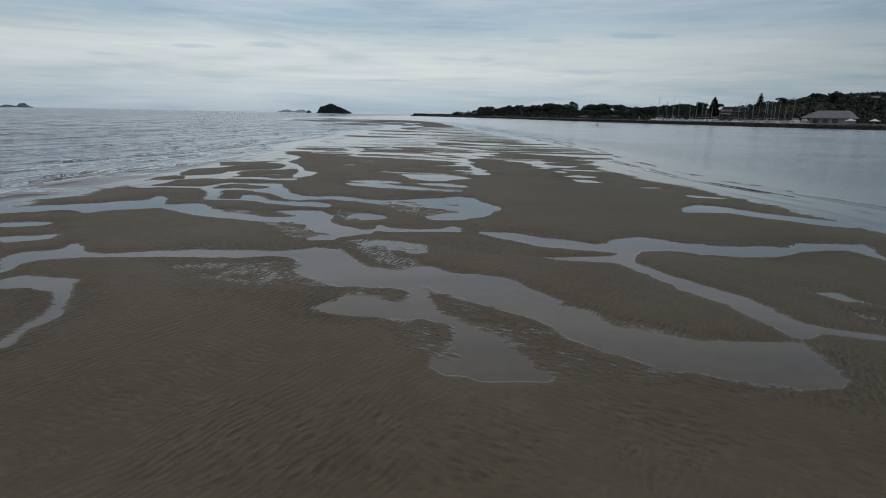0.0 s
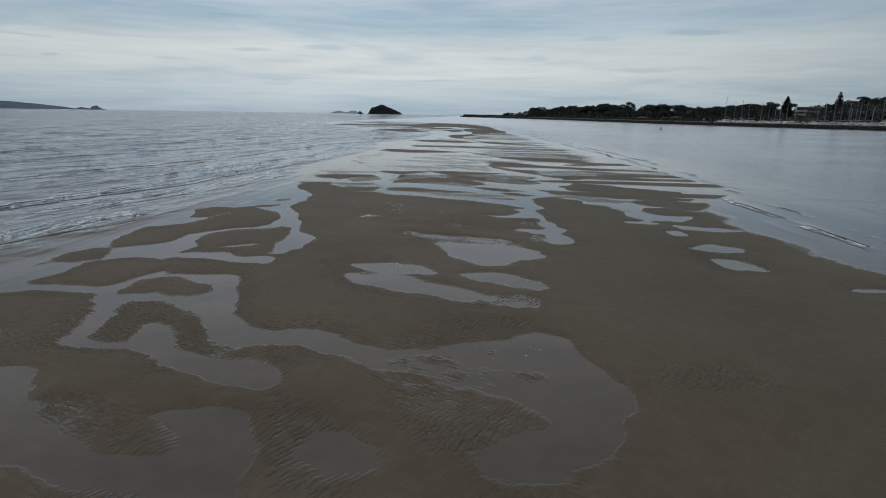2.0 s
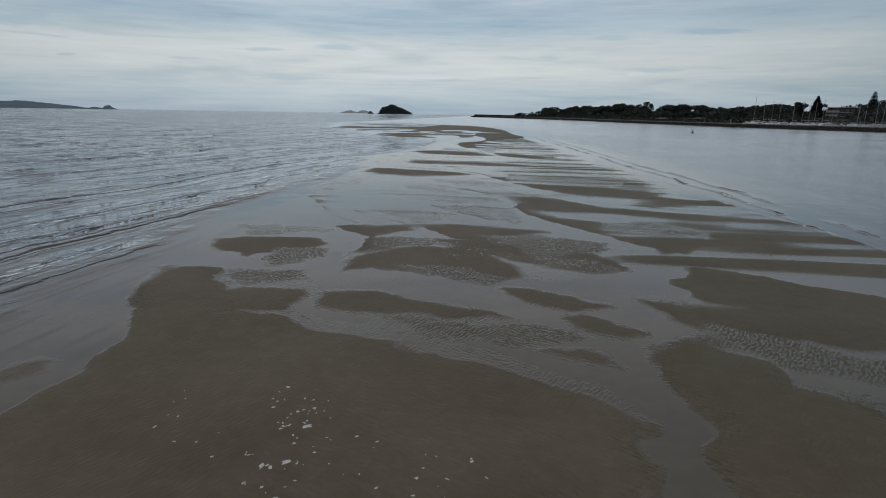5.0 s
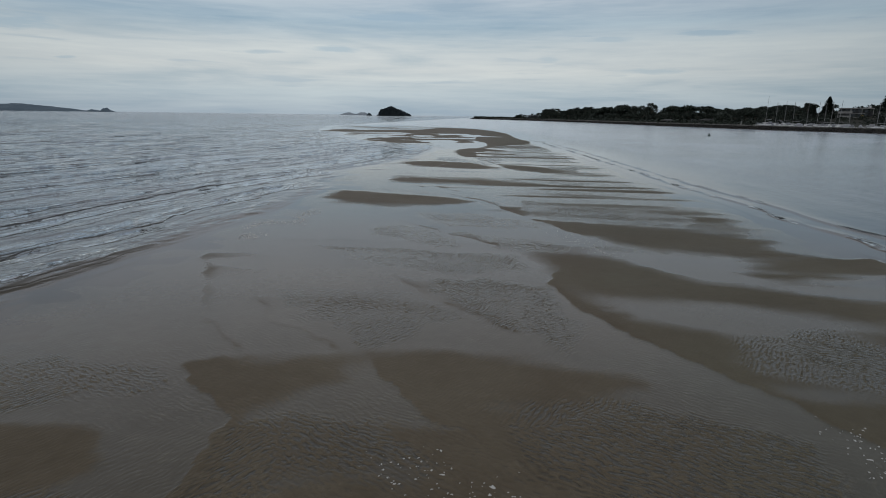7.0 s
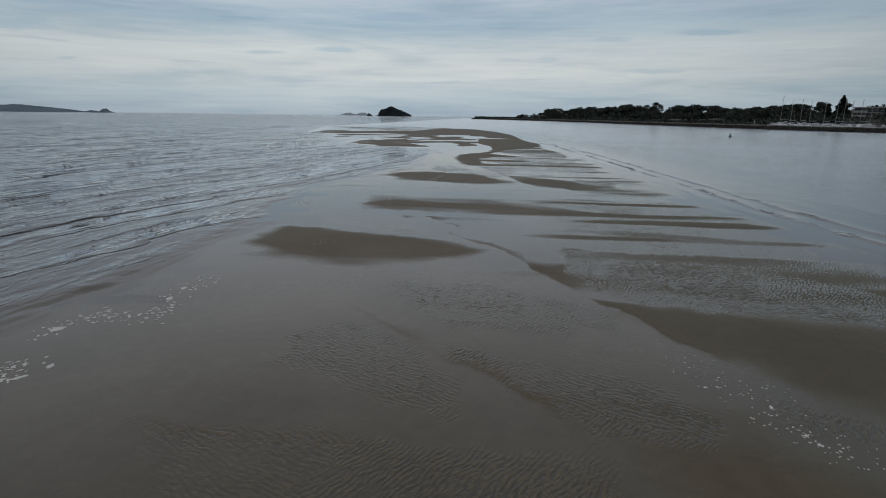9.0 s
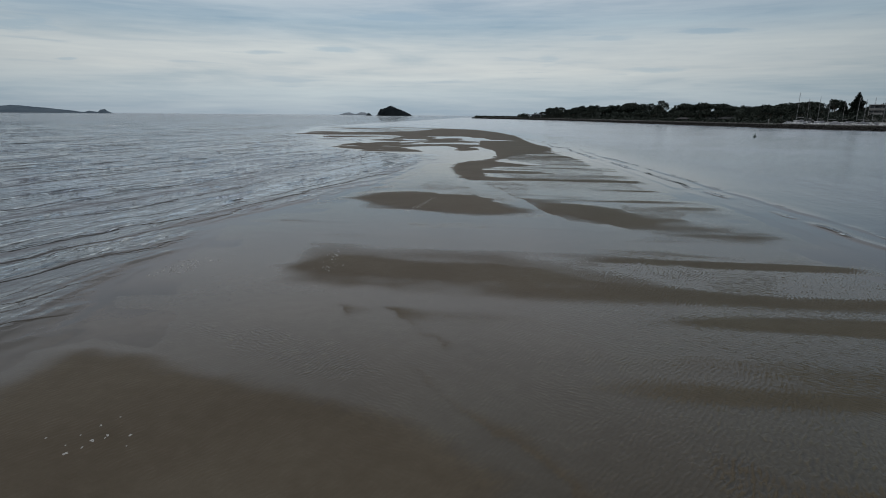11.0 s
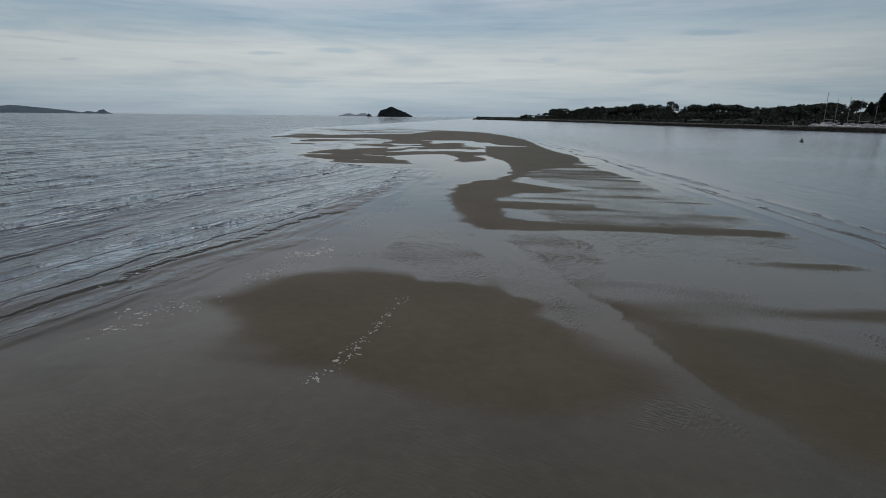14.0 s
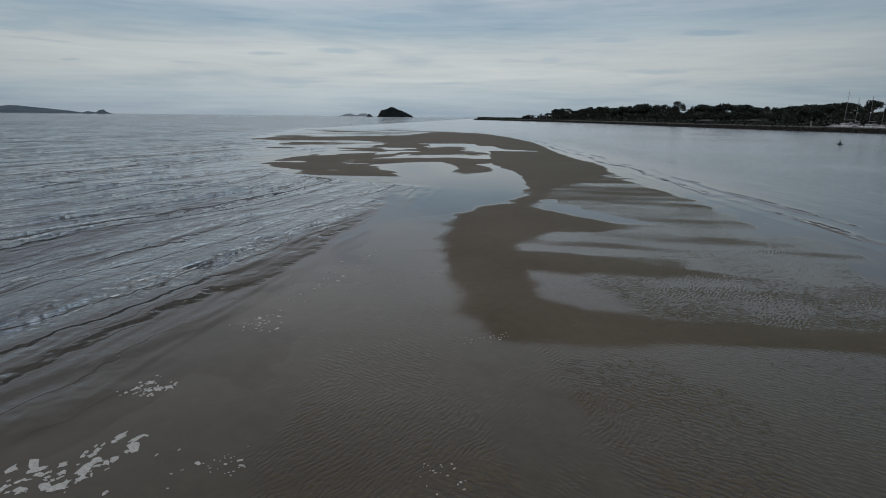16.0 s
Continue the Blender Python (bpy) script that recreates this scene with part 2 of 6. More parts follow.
    body = g.node("ShaderNodeBsdfDiffuse", {"Color": g.mix(deep, bed, rgb(0.036, 0.040, 0.045)), "Normal": relief}).outputs[0]
    slant = g.node("ShaderNodeLayerWeight", {"Blend": 0.5, "Normal": relief}).outputs["Facing"]
    face = g.math("ADD", 0.02, g.math("MULTIPLY", g.math("POWER", slant, 5.3), 0.96))
    finish(g, g.node("ShaderNodeMixShader", {0: face, 1: body, 2: gloss}).outputs[0])
    return m


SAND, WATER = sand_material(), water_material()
FOAM = plain("sea_foam", (0.24, 0.24, 0.235), (0.46, 0.46, 0.445), 20.0, 0.7)
LEAF = plain("coastal_foliage", (0.013, 0.019, 0.017), (0.040, 0.049, 0.038), 0.5, 0.7, shine=0.12)
PINE_LEAF = plain("pine_needles", (0.008, 0.012, 0.010), (0.018, 0.024, 0.017), 0.6, 0.7, shine=0.12)
BARK = plain("grey_bark", (0.05, 0.045, 0.04), (0.13, 0.12, 0.10), 2.0, 0.85, shine=0.12)
SCRUB = plain("dune_scrub", (0.010, 0.012, 0.009), (0.028, 0.029, 0.024), 0.08, 0.85, shine=0.12)
ROCK = plain("breakwater_rock", (0.005, 0.005, 0.005), (0.026, 0.025, 0.024), 0.35, 0.8, 0.0, 0.4, shine=0.12)
PATHROCK = plain("pale_path_stone", (0.065, 0.065, 0.063), (0.20, 0.197, 0.188), 0.3, 0.8, 0.0, 0.3)
# sea haze is put into these three base colours, making them paler and bluer
ISLE = plain("hazed_island_scrub", (0.018, 0.026, 0.032), (0.034, 0.044, 0.050), 0.04, 0.8, 0.0, 0.4, shine=0.12)
ISLE_FAR = plain("hazed_island_rock", (0.12, 0.15, 0.18), (0.20, 0.23, 0.26), 0.02, 0.9)
HEADLAND = plain("hazed_headland_forest", (0.060, 0.086, 0.112), (0.088, 0.116, 0.142), 0.01, 0.9, shine=0.12)
HULL = plain("white_gelcoat", (0.16, 0.165, 0.175), (0.72, 0.73, 0.74), 0.6, 0.3)
CANVAS = plain("grey_boat_cover", (0.12, 0.13, 0.15), (0.25, 0.26, 0.28), 0.8, 0.8)
ALLOY = plain("mast_alloy", (0.16, 0.16, 0.17), (0.28, 0.28, 0.28), 0.5, 0.45, 0.6)
ROOF = plain("grey_metal_roof", (0.050, 0.056, 0.060), (0.085, 0.09, 0.10), 0.3, 0.5)
WALL = plain("weathered_render", (0.13, 0.13, 0.13), (0.22, 0.22, 0.215), 0.3, 0.8)
DARKWALL = plain("dark_cladding", (0.025, 0.026, 0.03), (0.06, 0.06, 0.06), 0.4, 0.7, shine=0.12)
YELLOW = plain("ochre_paint", (0.20, 0.15, 0.05), (0.28, 0.21, 0.08), 0.5, 0.6)
GLASS = plain("window_glass", (0.02, 0.024, 0.028), (0.05, 0.055, 0.06), 0.8, 0.08)
GREEN = plain("buoy_green", (0.008, 0.024, 0.022), (0.012, 0.036, 0.032), 2.0, 0.5)
TENT = plain("white_canvas", (0.35, 0.35, 0.35), (0.55, 0.55, 0.55), 1.5, 0.8)

# ---- building helpers ----


def obj(name, bm, mat, parent=None, label="", smooth=False):
    me = bpy.data.meshes.new(name)
    if smooth:
        for f in bm.faces:
            f.smooth = True
    bm.to_mesh(me)
    bm.free()
    me.materials.append(mat)
    ob = new(name, me)
    if parent is not None:
        ob.parent = parent
    return tagged(ob, label)


def part(name, bm, mat, parent, label="", smooth=False):
    return obj(name, bm, mat, parent, label, smooth)


def thing(name, label, category, at=(0, 0, 0), turn=0, group="", kind=""):
    ob = new(name)
    ob.empty_display_size = 0.2
    ob.matrix_basis = pose(*at, 0, 0, turn)
    return tagged(ob, label, category, group, kind)


def box(bm, x0, y0, z0, x1, y1, z1, bevel=0.0):
    made = bmesh.ops.create_cube(bm, size=1, matrix=Matrix.LocRotScale(((x0 + x1) / 2, (y0 + y1) / 2, (z0 + z1) / 2), None, (x1 - x0, y1 - y0, z1 - z0)))
    if bevel:
        edges = list({e for v in made["verts"] for e in v.link_edges})
        bmesh.ops.bevel(bm, geom=edges, offset=bevel, segments=1, affect="EDGES")
    return bm


def rod(bm, p, q, r0, r1, n=8):
    p, q = Vector(p), Vector(q)
    m = Matrix.Translation((p + q) / 2) @ (q - p).to_track_quat("Z", "Y").to_matrix().to_4x4()
    bmesh.ops.create_cone(bm, cap_ends=True, segments=n, radius1=r0, radius2=r1, depth=(q - p).length, matrix=m)
    return bm


def sheet(name, xs, ys, zs, mat, smooth=True):
    """A grid mesh out of arrays of rows x columns."""
    rows, cols = xs.shape
    me = bpy.data.meshes.new(name)
    co = np.stack([xs, ys, zs], -1).reshape(-1, 3).astype(np.float32)
    i = (np.arange(rows - 1)[:, None] * cols + np.arange(cols - 1)[None, :]).reshape(-1)
    quads = np.stack([i, i + 1, i + cols + 1, i + cols], -1).astype(np.int32)
    me.vertices.add(len(co))
    me.vertices.foreach_set("co", co.reshape(-1))
    me.loops.add(quads.size)
    me.loops.foreach_set("vertex_index", quads.reshape(-1))
    me.polygons.add(len(quads))
    me.polygons.foreach_set("loop_start", np.arange(0, quads.size, 4, dtype=np.int32))
    me.polygons.foreach_set("use_smooth", np.full(len(quads), smooth))
    me.update(calc_edges=True)
    me.materials.append(mat)
    return new(name, me)


def wobble(x, y, size, seed=0):
    """Smooth value noise between -1 and 1 with features of that size in metres."""
    x, y = np.asarray(x, float) / size, np.asarray(y, float) / size
    xi, yi = np.floor(x).astype(np.int64), np.floor(y).astype(np.int64)
    u, v = x - xi, y - yi
    u, v = u * u * (3 - 2 * u), v * v * (3 - 2 * v)

    def lattice(i, j):
        h = (i * 374761393 + j * 668265263 + seed * 974634777) & 0xFFFFFFFF
        h = ((h ^ (h >> 13)) * 1274126177) & 0xFFFFFFFF
        return ((h ^ (h >> 16)) & 0xFFFF) / 32767.5 - 1

    return (lattice(xi, yi) * (1 - u) + lattice(xi + 1, yi) * u) * (1 - v) + (lattice(xi, yi + 1) * (1 - u) + lattice(xi + 1, yi + 1) * u) * v


def ease(x, low, high):
    t = np.clip((x - low) / (high - low), 0, 1)
    return t * t * (3 - 2 * t)


def outside(x, y, corners):
    """Distance to a closed outline, negative within it."""
    best, inside = np.full(x.shape, 1e9), np.zeros(x.shape, bool)
    for (ax, ay), (bx, by) in zip(corners, corners[1:] + corners[:1]):
        dx, dy = bx - ax, by - ay
        t = np.clip(((x - ax) * dx + (y - ay) * dy) / (dx * dx + dy * dy + 1e-9), 0, 1)
        best = np.minimum(best, (x - ax - t * dx) ** 2 + (y - ay - t * dy) ** 2)
        cross = (ay > y) != (by > y)
        inside ^= cross & (x < ax + (y - ay) * dx / (dy if abs(dy) > 1e-9 else 1e-9))
    return np.where(inside, -1, 1) * np.sqrt(best)


# ---- the sandbar: plan and relief; the water stands at z = 0 ----
LEFT_EDGE = ([-80, 20, 54, 68, 94, 110, 119, 130, 155, 166, 175, 216, 250, 330, 365, 420], [-17, -16.6, -15.6, -18.5, -17.2, -20.5, -18, -16, -15.2, -16, -31, -38, -71, -93, -98, -98])
RIGHT_EDGE = ([-80, 23, 33, 50, 90, 102, 127, 153, 184, 206, 229, 253, 284, 318, 341, 360, 420], [17, 15.8, 13, 12.6, 13, 11.5, 9.5, 7.4, 4, 0.9, -1.6, -2.5, -7.5, -17.5, -34, -62, -62])


def rounded(corners):
    """An outline with its corners cut, so that it runs in curves."""
    out = []
    for (ax, ay), (bx, by) in zip(corners, corners[1:] + corners[:1]):
        out += [(ax * 0.87 + bx * 0.13, ay * 0.87 + by * 0.13), (ax * 0.13 + bx * 0.87, ay * 0.13 + by * 0.87)]
    return out


def sand_plan(x, y):
    """The sand's height, and how strongly it is rippled."""
    shape = x.shape
    x, y = x.reshape(-1), y.reshape(-1)
    # the water's edges wander a little
    near = np.clip((y + 10) / 40, 0.35, 1.6)
    wx = x + near * (0.16 * wobble(x, y, 1.1, 1) + 0.07 * wobble(x, y, 0.35, 2))
    wy = y + near * (0.16 * wobble(x, y, 1.1, 3) + 0.07 * wobble(x, y, 0.35, 4))
    dry = 0.055 + 0.014 * wobble(x, y, 7, 5) + 0.006 * wobble(x, y, 1.6, 6)
    stripes = wobble(x + 0.3 * y, y * 5.5, 12, 7) + 0.45 * wobble(x, y * 4, 5, 17) + 0.8 * wobble(x - 0.2 * y, y * 12, 14, 19)
    right_side = ease(x + 0.05 * y, -1, 7) * ease(y, 78, 92) * (1 - 0.85 * ease(y, 104, 109) * ease(131 - y, 0, 5))
    wet = 0.004 + (0.005 + 0.055 * right_side + 0.02 * ease(y, 165, 180)) * stripes + 0.006 * right_side + 0.002 * wobble(x, y, 2.2, 8)
    halo, rip = np.zeros(x.shape), np.zeros(x.shape)
    z = dry + (wet - dry) * ease(y + 0.9 * np.clip(-9 - x, 0, 9), 60, 70)
    edge = np.minimum(wx - np.interp(wy, *LEFT_EDGE), np.interp(wy, *RIGHT_EDGE) - wx) + 0.8 * wobble(x, y, 5, 9) + 0.7 * wobble(x * 0.35, y, 1.7, 29) * (1 - ease(y, 60, 80))
    edge = np.minimum(edge, (354 - wy) * 0.5)
    z = z * np.clip(edge / 2.5, 0, 1) + np.maximum(np.minimum(edge, 0) * 0.03, -1.6)

    def zone(corners, margin):
        xs, ys = [c[0] for c in corners], [c[1] for c in corners]
        return np.nonzero((wx > min(xs) - margin) & (wx < max(xs) + margin) & (wy > min(ys) - margin) & (wy < max(ys) + margin))[0]

    def soft(k):
        return 0.26 + 0.003 * np.clip(y[k], 0, 60) + 0.012 * np.clip(y[k] - 60, 0, 200)

    def pool(corners, depth=0.022):
        k = zone(corners, 4)
        s = soft(k)
        d = outside(wx[k], wy[k], rounded(corners))
        halo[k] = np.maximum(halo[k], np.exp(-np.maximum(d, 0) / 1.1))
        w = ease(-d + 0.3 * s, -s, s)
        z[k] = z[k] * (1 - w) + np.minimum(z[k], -depth) * w
        rip[k] *= 1 - 0.85 * w

    def reach(corners, height):
        """Sand lying at the water's level, under a film."""
        k = zone(corners, 4)
        w = ease(-outside(wx[k], wy[k], corners), -0.5, 0.3)
        z[k] = z[k] * (1 - w) + (height + 0.026 * ease(x[k], 0, 5) * (stripes[k] - 0.05)) * w
        halo[k] *= 1 - w

    def bank(corners, height=0.045):
        k = zone(corners, 5)
        s = soft(k) * np.interp(y[k], [56, 68, 105, 140, 165], [1.1, 2.4, 1.5, 0.9, 0.6])
        w = ease(-outside(wx[k], wy[k], rounded(corners)), -s, s)
        halo[k] *= 1 - w
        rip[k] *= 1 - 0.7 * w
        z[k] = z[k] * (1 - w) + np.maximum(z[k], height) * w

    def ripples(corners, strength=1.0, height=0.008):
        """A field of current ripples, barely above the water's level."""
        k = zone(corners, 3)
        w = ease(-outside(wx[k], wy[k], corners) + 0.22 * wobble(x[k], y[k], 0.8, 18), -0.3, 0.42)
        rip[k] = np.maximum(rip[k], w * strength)
        z[k] = z[k] * (1 - w) + height * w

    def front(line, height, reach):
        """A dune front: a low steep face, with the back of the dune falling away behind it."""
        k = zone(line, 3)
        best, side, along = np.full(k.shape, 1e9), np.zeros(k.shape), np.zeros(k.shape)
        for n, ((ax, ay), (bx, by)) in enumerate(zip(line, line[1:])):
            dx, dy = bx - ax, by - ay
            raw = ((wx[k] - ax) * dx + (wy[k] - ay) * dy) / (dx * dx + dy * dy)
            t = np.clip(raw, 0, 1)
            d = np.hypot(wx[k] - ax - t * dx, wy[k] - ay - t * dy)
            closer = d < best
            best = np.where(closer, d, best)
            side = np.where(closer, dx * (wy[k] - ay) - dy * (wx[k] - ax), side)
            along = np.where(closer, (n + t) / (len(line) - 1), along)
        s = -best * np.sign(side)
        taper = ease(along, 0, 0.12) * ease(1 - along, 0, 0.12)
        z[k] += taper * height * np.where(s > -0.06, np.exp(-np.maximum(s, 0) / reach), 0) * ease(s, -0.06, 0.08)
        z[k] -= taper * 0.012 * np.where(s < 0, np.exp(s / 1.5), 0)

    ripples([(-4.0, 12.9), (-3.4, 12.5), (-3.1, 11.9), (-2.0, 11.3), (-1.1, 11.2), (-0.5, 10.8), (-0.7, 10.4), (-1.5, 10.6), (-2.1, 10.7), (-2.9, 10.8), (-3.5, 11.3), (-3.9, 12.0)], 1.0, 0.015)  # dimpled sand
    ripples([(-5.9, 11.4), (-4.9, 11.7), (-3.5, 11.3), (-2.6, 10.8), (-2.5, 10.1), (-3.3, 9.8), (-4.4, 9.9), (-5.3, 10.1)], 0.7, 0.03)  # dimpled sand
    ripples([(-0.9, 9.4), (0.0, 9.4), (0.2, 9.0), (0.3, 8.4), (0.5, 7.9), (-0.1, 7.6), (-0.5, 8.1), (-0.9, 8.8)], 1.0, 0.015)  # dimpled sand
    ripples([(-0.5, 11.6), (0.3, 10.9), (1.0, 10.2), (1.7, 9.8), (1.3, 9.7), (0.4, 9.6), (0.0, 9.9), (-0.3, 10.7)], 1.0, 0.015)  # dimpled sand
    ripples([(0.5, 9.4), (1.6, 9.6), (2.1, 9.2), (2.3, 8.7), (2.8, 8.0), (3.3, 7.7), (3.7, 7.4), (3.4, 6.9), (2.6, 7.1), (1.8, 7.1), (1.4, 7.7), (1.0, 8.5)], 1.0, 0.015)  # dimpled sand
    ripples([(2.4, 10.5), (3.0, 10.4), (3.5, 9.8), (4.2, 9.2), (5.1, 8.8), (4.9, 8.6), (4.0, 8.8), (3.3, 9.2), (2.7, 9.9)], 1.0, 0.015)  # dimpled sand
    ripples([(2.9, 6.7), (3.6, 6.5), (3.6, 5.8), (3.3, 4.9), (2.2, 4.7), (1.8, 5.4), (1.7, 6.4), (2.4, 6.9)], 0.65, 0.035)  # dimpled sand
    ripples([(3.2, 7.4), (4.5, 7.4), (5.5, 7.0), (5.1, 6.7), (4.2, 6.9), (3.4, 6.9)], 1.0, 0.015)  # dimpled sand
    ripples([(-5.5, 18.2), (-4.2, 17.8), (-3.1, 15.8), (-3.8, 15.7), (-4.9, 16.7)], 1.0, 0.015)  # dimpled sand
    ripples([(8.2, 10.5), (9.0, 10.2), (8.3, 9.3), (7.9, 9.7)], 1.0, 0.015)  # dimpled sand
    ripples([(-3.6, 6.5), (1.0, 6.8), (1.6, 5.9), (1.3, 4.6), (-3.2, 4.5), (-3.8, 5.5)], 0.6, 0.05)  # fine ripples
    ripples([(-6.4, 18.6), (-5.4, 18.6), (-4.7, 18.5), (-4.3, 17.6), (-3.7, 16.9), (-4.0, 15.9), (-4.5, 15.6), (-5.4, 16.4)], 1.0, 0.015)  # dimpled sand
    ripples([(-2.9, 15.8), (-2.3, 16.0), (-1.2, 14.6), (-1.0, 14.2), (-0.4, 13.9), (-0.2, 12.8), (-0.5, 12.6), (-1.1, 12.5), (-1.7, 13.0), (-2.2, 13.8), (-2.9, 14.7), (-3.2, 15.7)], 1.0, 0.015)  # dimpled sand
    ripples([(-6.2, 13.2), (-4.0, 13.5), (-3.1, 13.5), (-2.7, 13.0), (-3.2, 12.8), (-3.3, 12.2), (-3.0, 11.8), (-2.5, 11.5), (-2.3, 11.2), (-4.2, 11.0), (-6.0, 11.5), (-7.2, 12.8)], 1.0, 0.015)  # dimpled sand
    ripples([(-2.7, 16.7), (-1.0, 16.7), (-0.5, 16.3), (0.7, 16.1), (1.6, 15.2), (1.9, 14.2), (1.5, 14.0), (0.1, 14.4), (-0.5, 15.5), (-1.7, 16.3)], 0.8, 0.022)  # dimpled sand
    ripples([(0.1, 12.8), (0.9, 12.6), (1.5, 12.1), (1.8, 11.5), (0.7, 11.5), (0.2, 12.0)], 0.6, 0.03)  # dimpled sand
    ripples([(-9.1, 20.7), (-8.0, 20.8), (-6.1, 20.4), (-5.2, 19.7), (-5.1, 19.4), (-5.3, 19.2), (-6.4, 19.2), (-7.1, 19.2), (-7.8, 19.5), (-8.7, 20.1)], 1.0, 0.015)  # dimpled sand
    ripples([(-7.1, 18.8), (-5.3, 18.7), (-4.8, 18.4), (-6.6, 18.2), (-7.3, 18.4)], 1.0, 0.015)  # dimpled sand
    ripples([(-9.4, 25.6), (-8.4, 25.5), (-7.2, 23.9), (-6.0, 23.6), (-4.8, 22.7), (-5.4, 22.3), (-6.3, 22.5), (-7.7, 23.2), (-8.2, 23.8)], 0.8, 0.02)  # dimpled sand
    ripples([(-4.3, 21.3), (-3.5, 21.0), (-2.4, 20.0), (-2.0, 19.3), (-2.4, 18.6), (-3.4, 18.5), (-4.2, 19.5)], 1.0, 0.015)  # dimpled sand
    ripples([(-3.1, 22.6), (-1.8, 22.4), (-0.9, 22.1), (0.0, 21.7), (0.8, 21.2), (1.0, 20.7), (0.5, 20.6), (-0.0, 20.4), (-0.4, 19.3), (-1.3, 19.8), (-2.5, 21.1)], 1.0, 0.015)  # dimpled sand
    ripples([(-2.6, 24.2), (-1.1, 25.8), (0.6, 25.9), (0.9, 25.0), (0.1, 24.6), (-0.9, 24.0), (-1.7, 23.4), (-2.6, 23.5)], 0.8, 0.024)  # dimpled sand
    ripples([(2.5, 23.6), (4.9, 23.6), (5.6, 22.7), (4.4, 22.2), (2.8, 22.3)], 0.6, 0.036)  # dimpled sand
    ripples([(-6.7, 30.3), (-5.1, 30.5), (-3.0, 29.4), (-2.2, 28.9), (-2.6, 28.6), (-3.8, 28.9), (-5.4, 29.1)], 0.85, 0.02)  # dimpled sand
    ripples([(-3.3, 35.3), (0.9, 34.7), (1.1, 33.6), (0.5, 33.0), (-2.1, 33.5), (-2.6, 32.2), (-3.2, 33.0)], 0.8, 0.02)  # dimpled sand
    ripples([(-2.6, 28.6), (-1.4, 28.1), (-0.5, 27.5), (0.5, 28.1), (1.0, 27.7), (1.2, 26.7), (-0.6, 26.3), (-2.0, 27.3)], 0.9, 0.018)  # dimpled sand
    ripples([(-5.2, 35.9), (-4.2, 36.3), (-2.5, 35.8), (-0.5, 35.0), (1.1, 34.8), (2.0, 34.8), (1.3, 33.8), (-0.2, 33.3), (-2.3, 33.0), (-3.1, 34.1), (-4.2, 34.9)], 1.0, 0.015)  # dimpled sand
    ripples([(0.6, 39.8), (1.9, 40.4), (2.0, 38.6), (2.2, 37.8), (1.1, 37.5), (0.5, 38.4)], 1.0, 0.015)  # dimpled sand
    ripples([(1.0, 37.0), (1.7, 36.8), (2.1, 35.0), (2.0, 34.6), (1.1, 35.0)], 1.0, 0.014)  # dimpled sand
    ripples([(-5.4, 38.2), (-3.1, 38.5), (-1.0, 37.8), (-2.3, 37.1), (-4.8, 37.0)], 0.5, 0.03)  # dimpled sand
    ripples([(5.2, 46.5), (7.3, 46.1), (8.2, 44.0), (8.4, 42.7), (7.6, 42.1), (6.5, 44.0)], 1.0, 0.010)  # dimpled sand
    ripples([(6.7, 40.9), (7.9, 39.9), (7.3, 39.3), (6.5, 39.9)], 1.0, 0.014)  # dimpled sand
    pool([(-11.2, 13.1), (-11.1, 13.8), (-10.3, 14.0), (-10.4, 14.9), (-9.9, 14.4), (-9.5, 13.8), (-8.7, 13.8), (-7.4, 14.2), (-5.9, 14.3), (-4.4, 14.3), (-3.8, 14.6), (-3.6, 14.9), (-3.0, 14.5), (-2.4, 13.7), (-2.0, 11.4), (-3.1, 12.0), (-3.4, 12.5), (-3.4, 13.4), (-4.2, 13.7), (-5.6, 13.6), (-7.0, 13.5), (-8.5, 13.4), (-9.2, 13.4), (-9.5, 13.2), (-10.2, 13.0), (-10.3, 12.5), (-10.1, 11.8)])  # long creek
    pool([(-3.0, 14.5), (-2.4, 13.7), (-1.7, 12.9), (-1.1, 12.6), (-0.6, 12.8), (-0.1, 13.0), (0.3, 12.4), (1.0, 12.3), (1.6, 12.1), (2.1, 11.3), (2.5, 10.7), (2.3, 10.4), (2.9, 9.8), (3.3, 9.2), (4.0, 8.8), (4.9, 8.6), (6.3, 8.7), (6.2, 7.9), (6.1, 7.3), (5.8, 7.0), (5.4, 7.0), (5.0, 7.2), (4.0, 7.4), (3.3, 7.7), (2.8, 8.1), (2.3, 8.7), (2.2, 9.2), (1.6, 9.7), (1.0, 10.3), (0.3, 10.9), (-0.5, 11.7), (-0.5, 10.9), (-1.1, 11.3), (-2.0, 11.4), (-2.6, 12.0)])  # broad pool
    pool([(-0.5, 11.1), (-0.7, 10.4), (-1.0, 10.3), (-1.5, 10.6), (-1.9, 10.6), (-2.3, 10.2), (-2.5, 9.9), (-1.9, 9.6), (-0.8, 9.5), (0.0, 9.4), (0.2, 9.1), (0.3, 8.4), (0.5, 7.9), (-0.1, 7.6), (0.2, 7.3), (0.7, 7.1), (1.5, 7.1), (1.7, 7.2), (1.4, 7.6), (1.0, 8.5), (0.4, 9.4), (0.0, 9.9)])  # side arm
    pool([(-9.7, 11.3), (-9.5, 11.7), (-8.7, 11.6), (-8.0, 11.4), (-8.0, 11.0), (-7.3, 9.9), (-7.0, 9.2), (-7.1, 8.7), (-6.9, 8.0), (-6.9, 7.8), (-7.2, 8.1), (-7.2, 8.7), (-7.2, 9.3), (-7.5, 9.9), (-8.1, 10.6), (-8.7, 10.8), (-9.2, 10.7)])  # side creek
    pool([(-14.5, 17.3), (-13.8, 17.6), (-12.8, 17.6), (-13.0, 17.0), (-14.0, 16.7)])  # pan
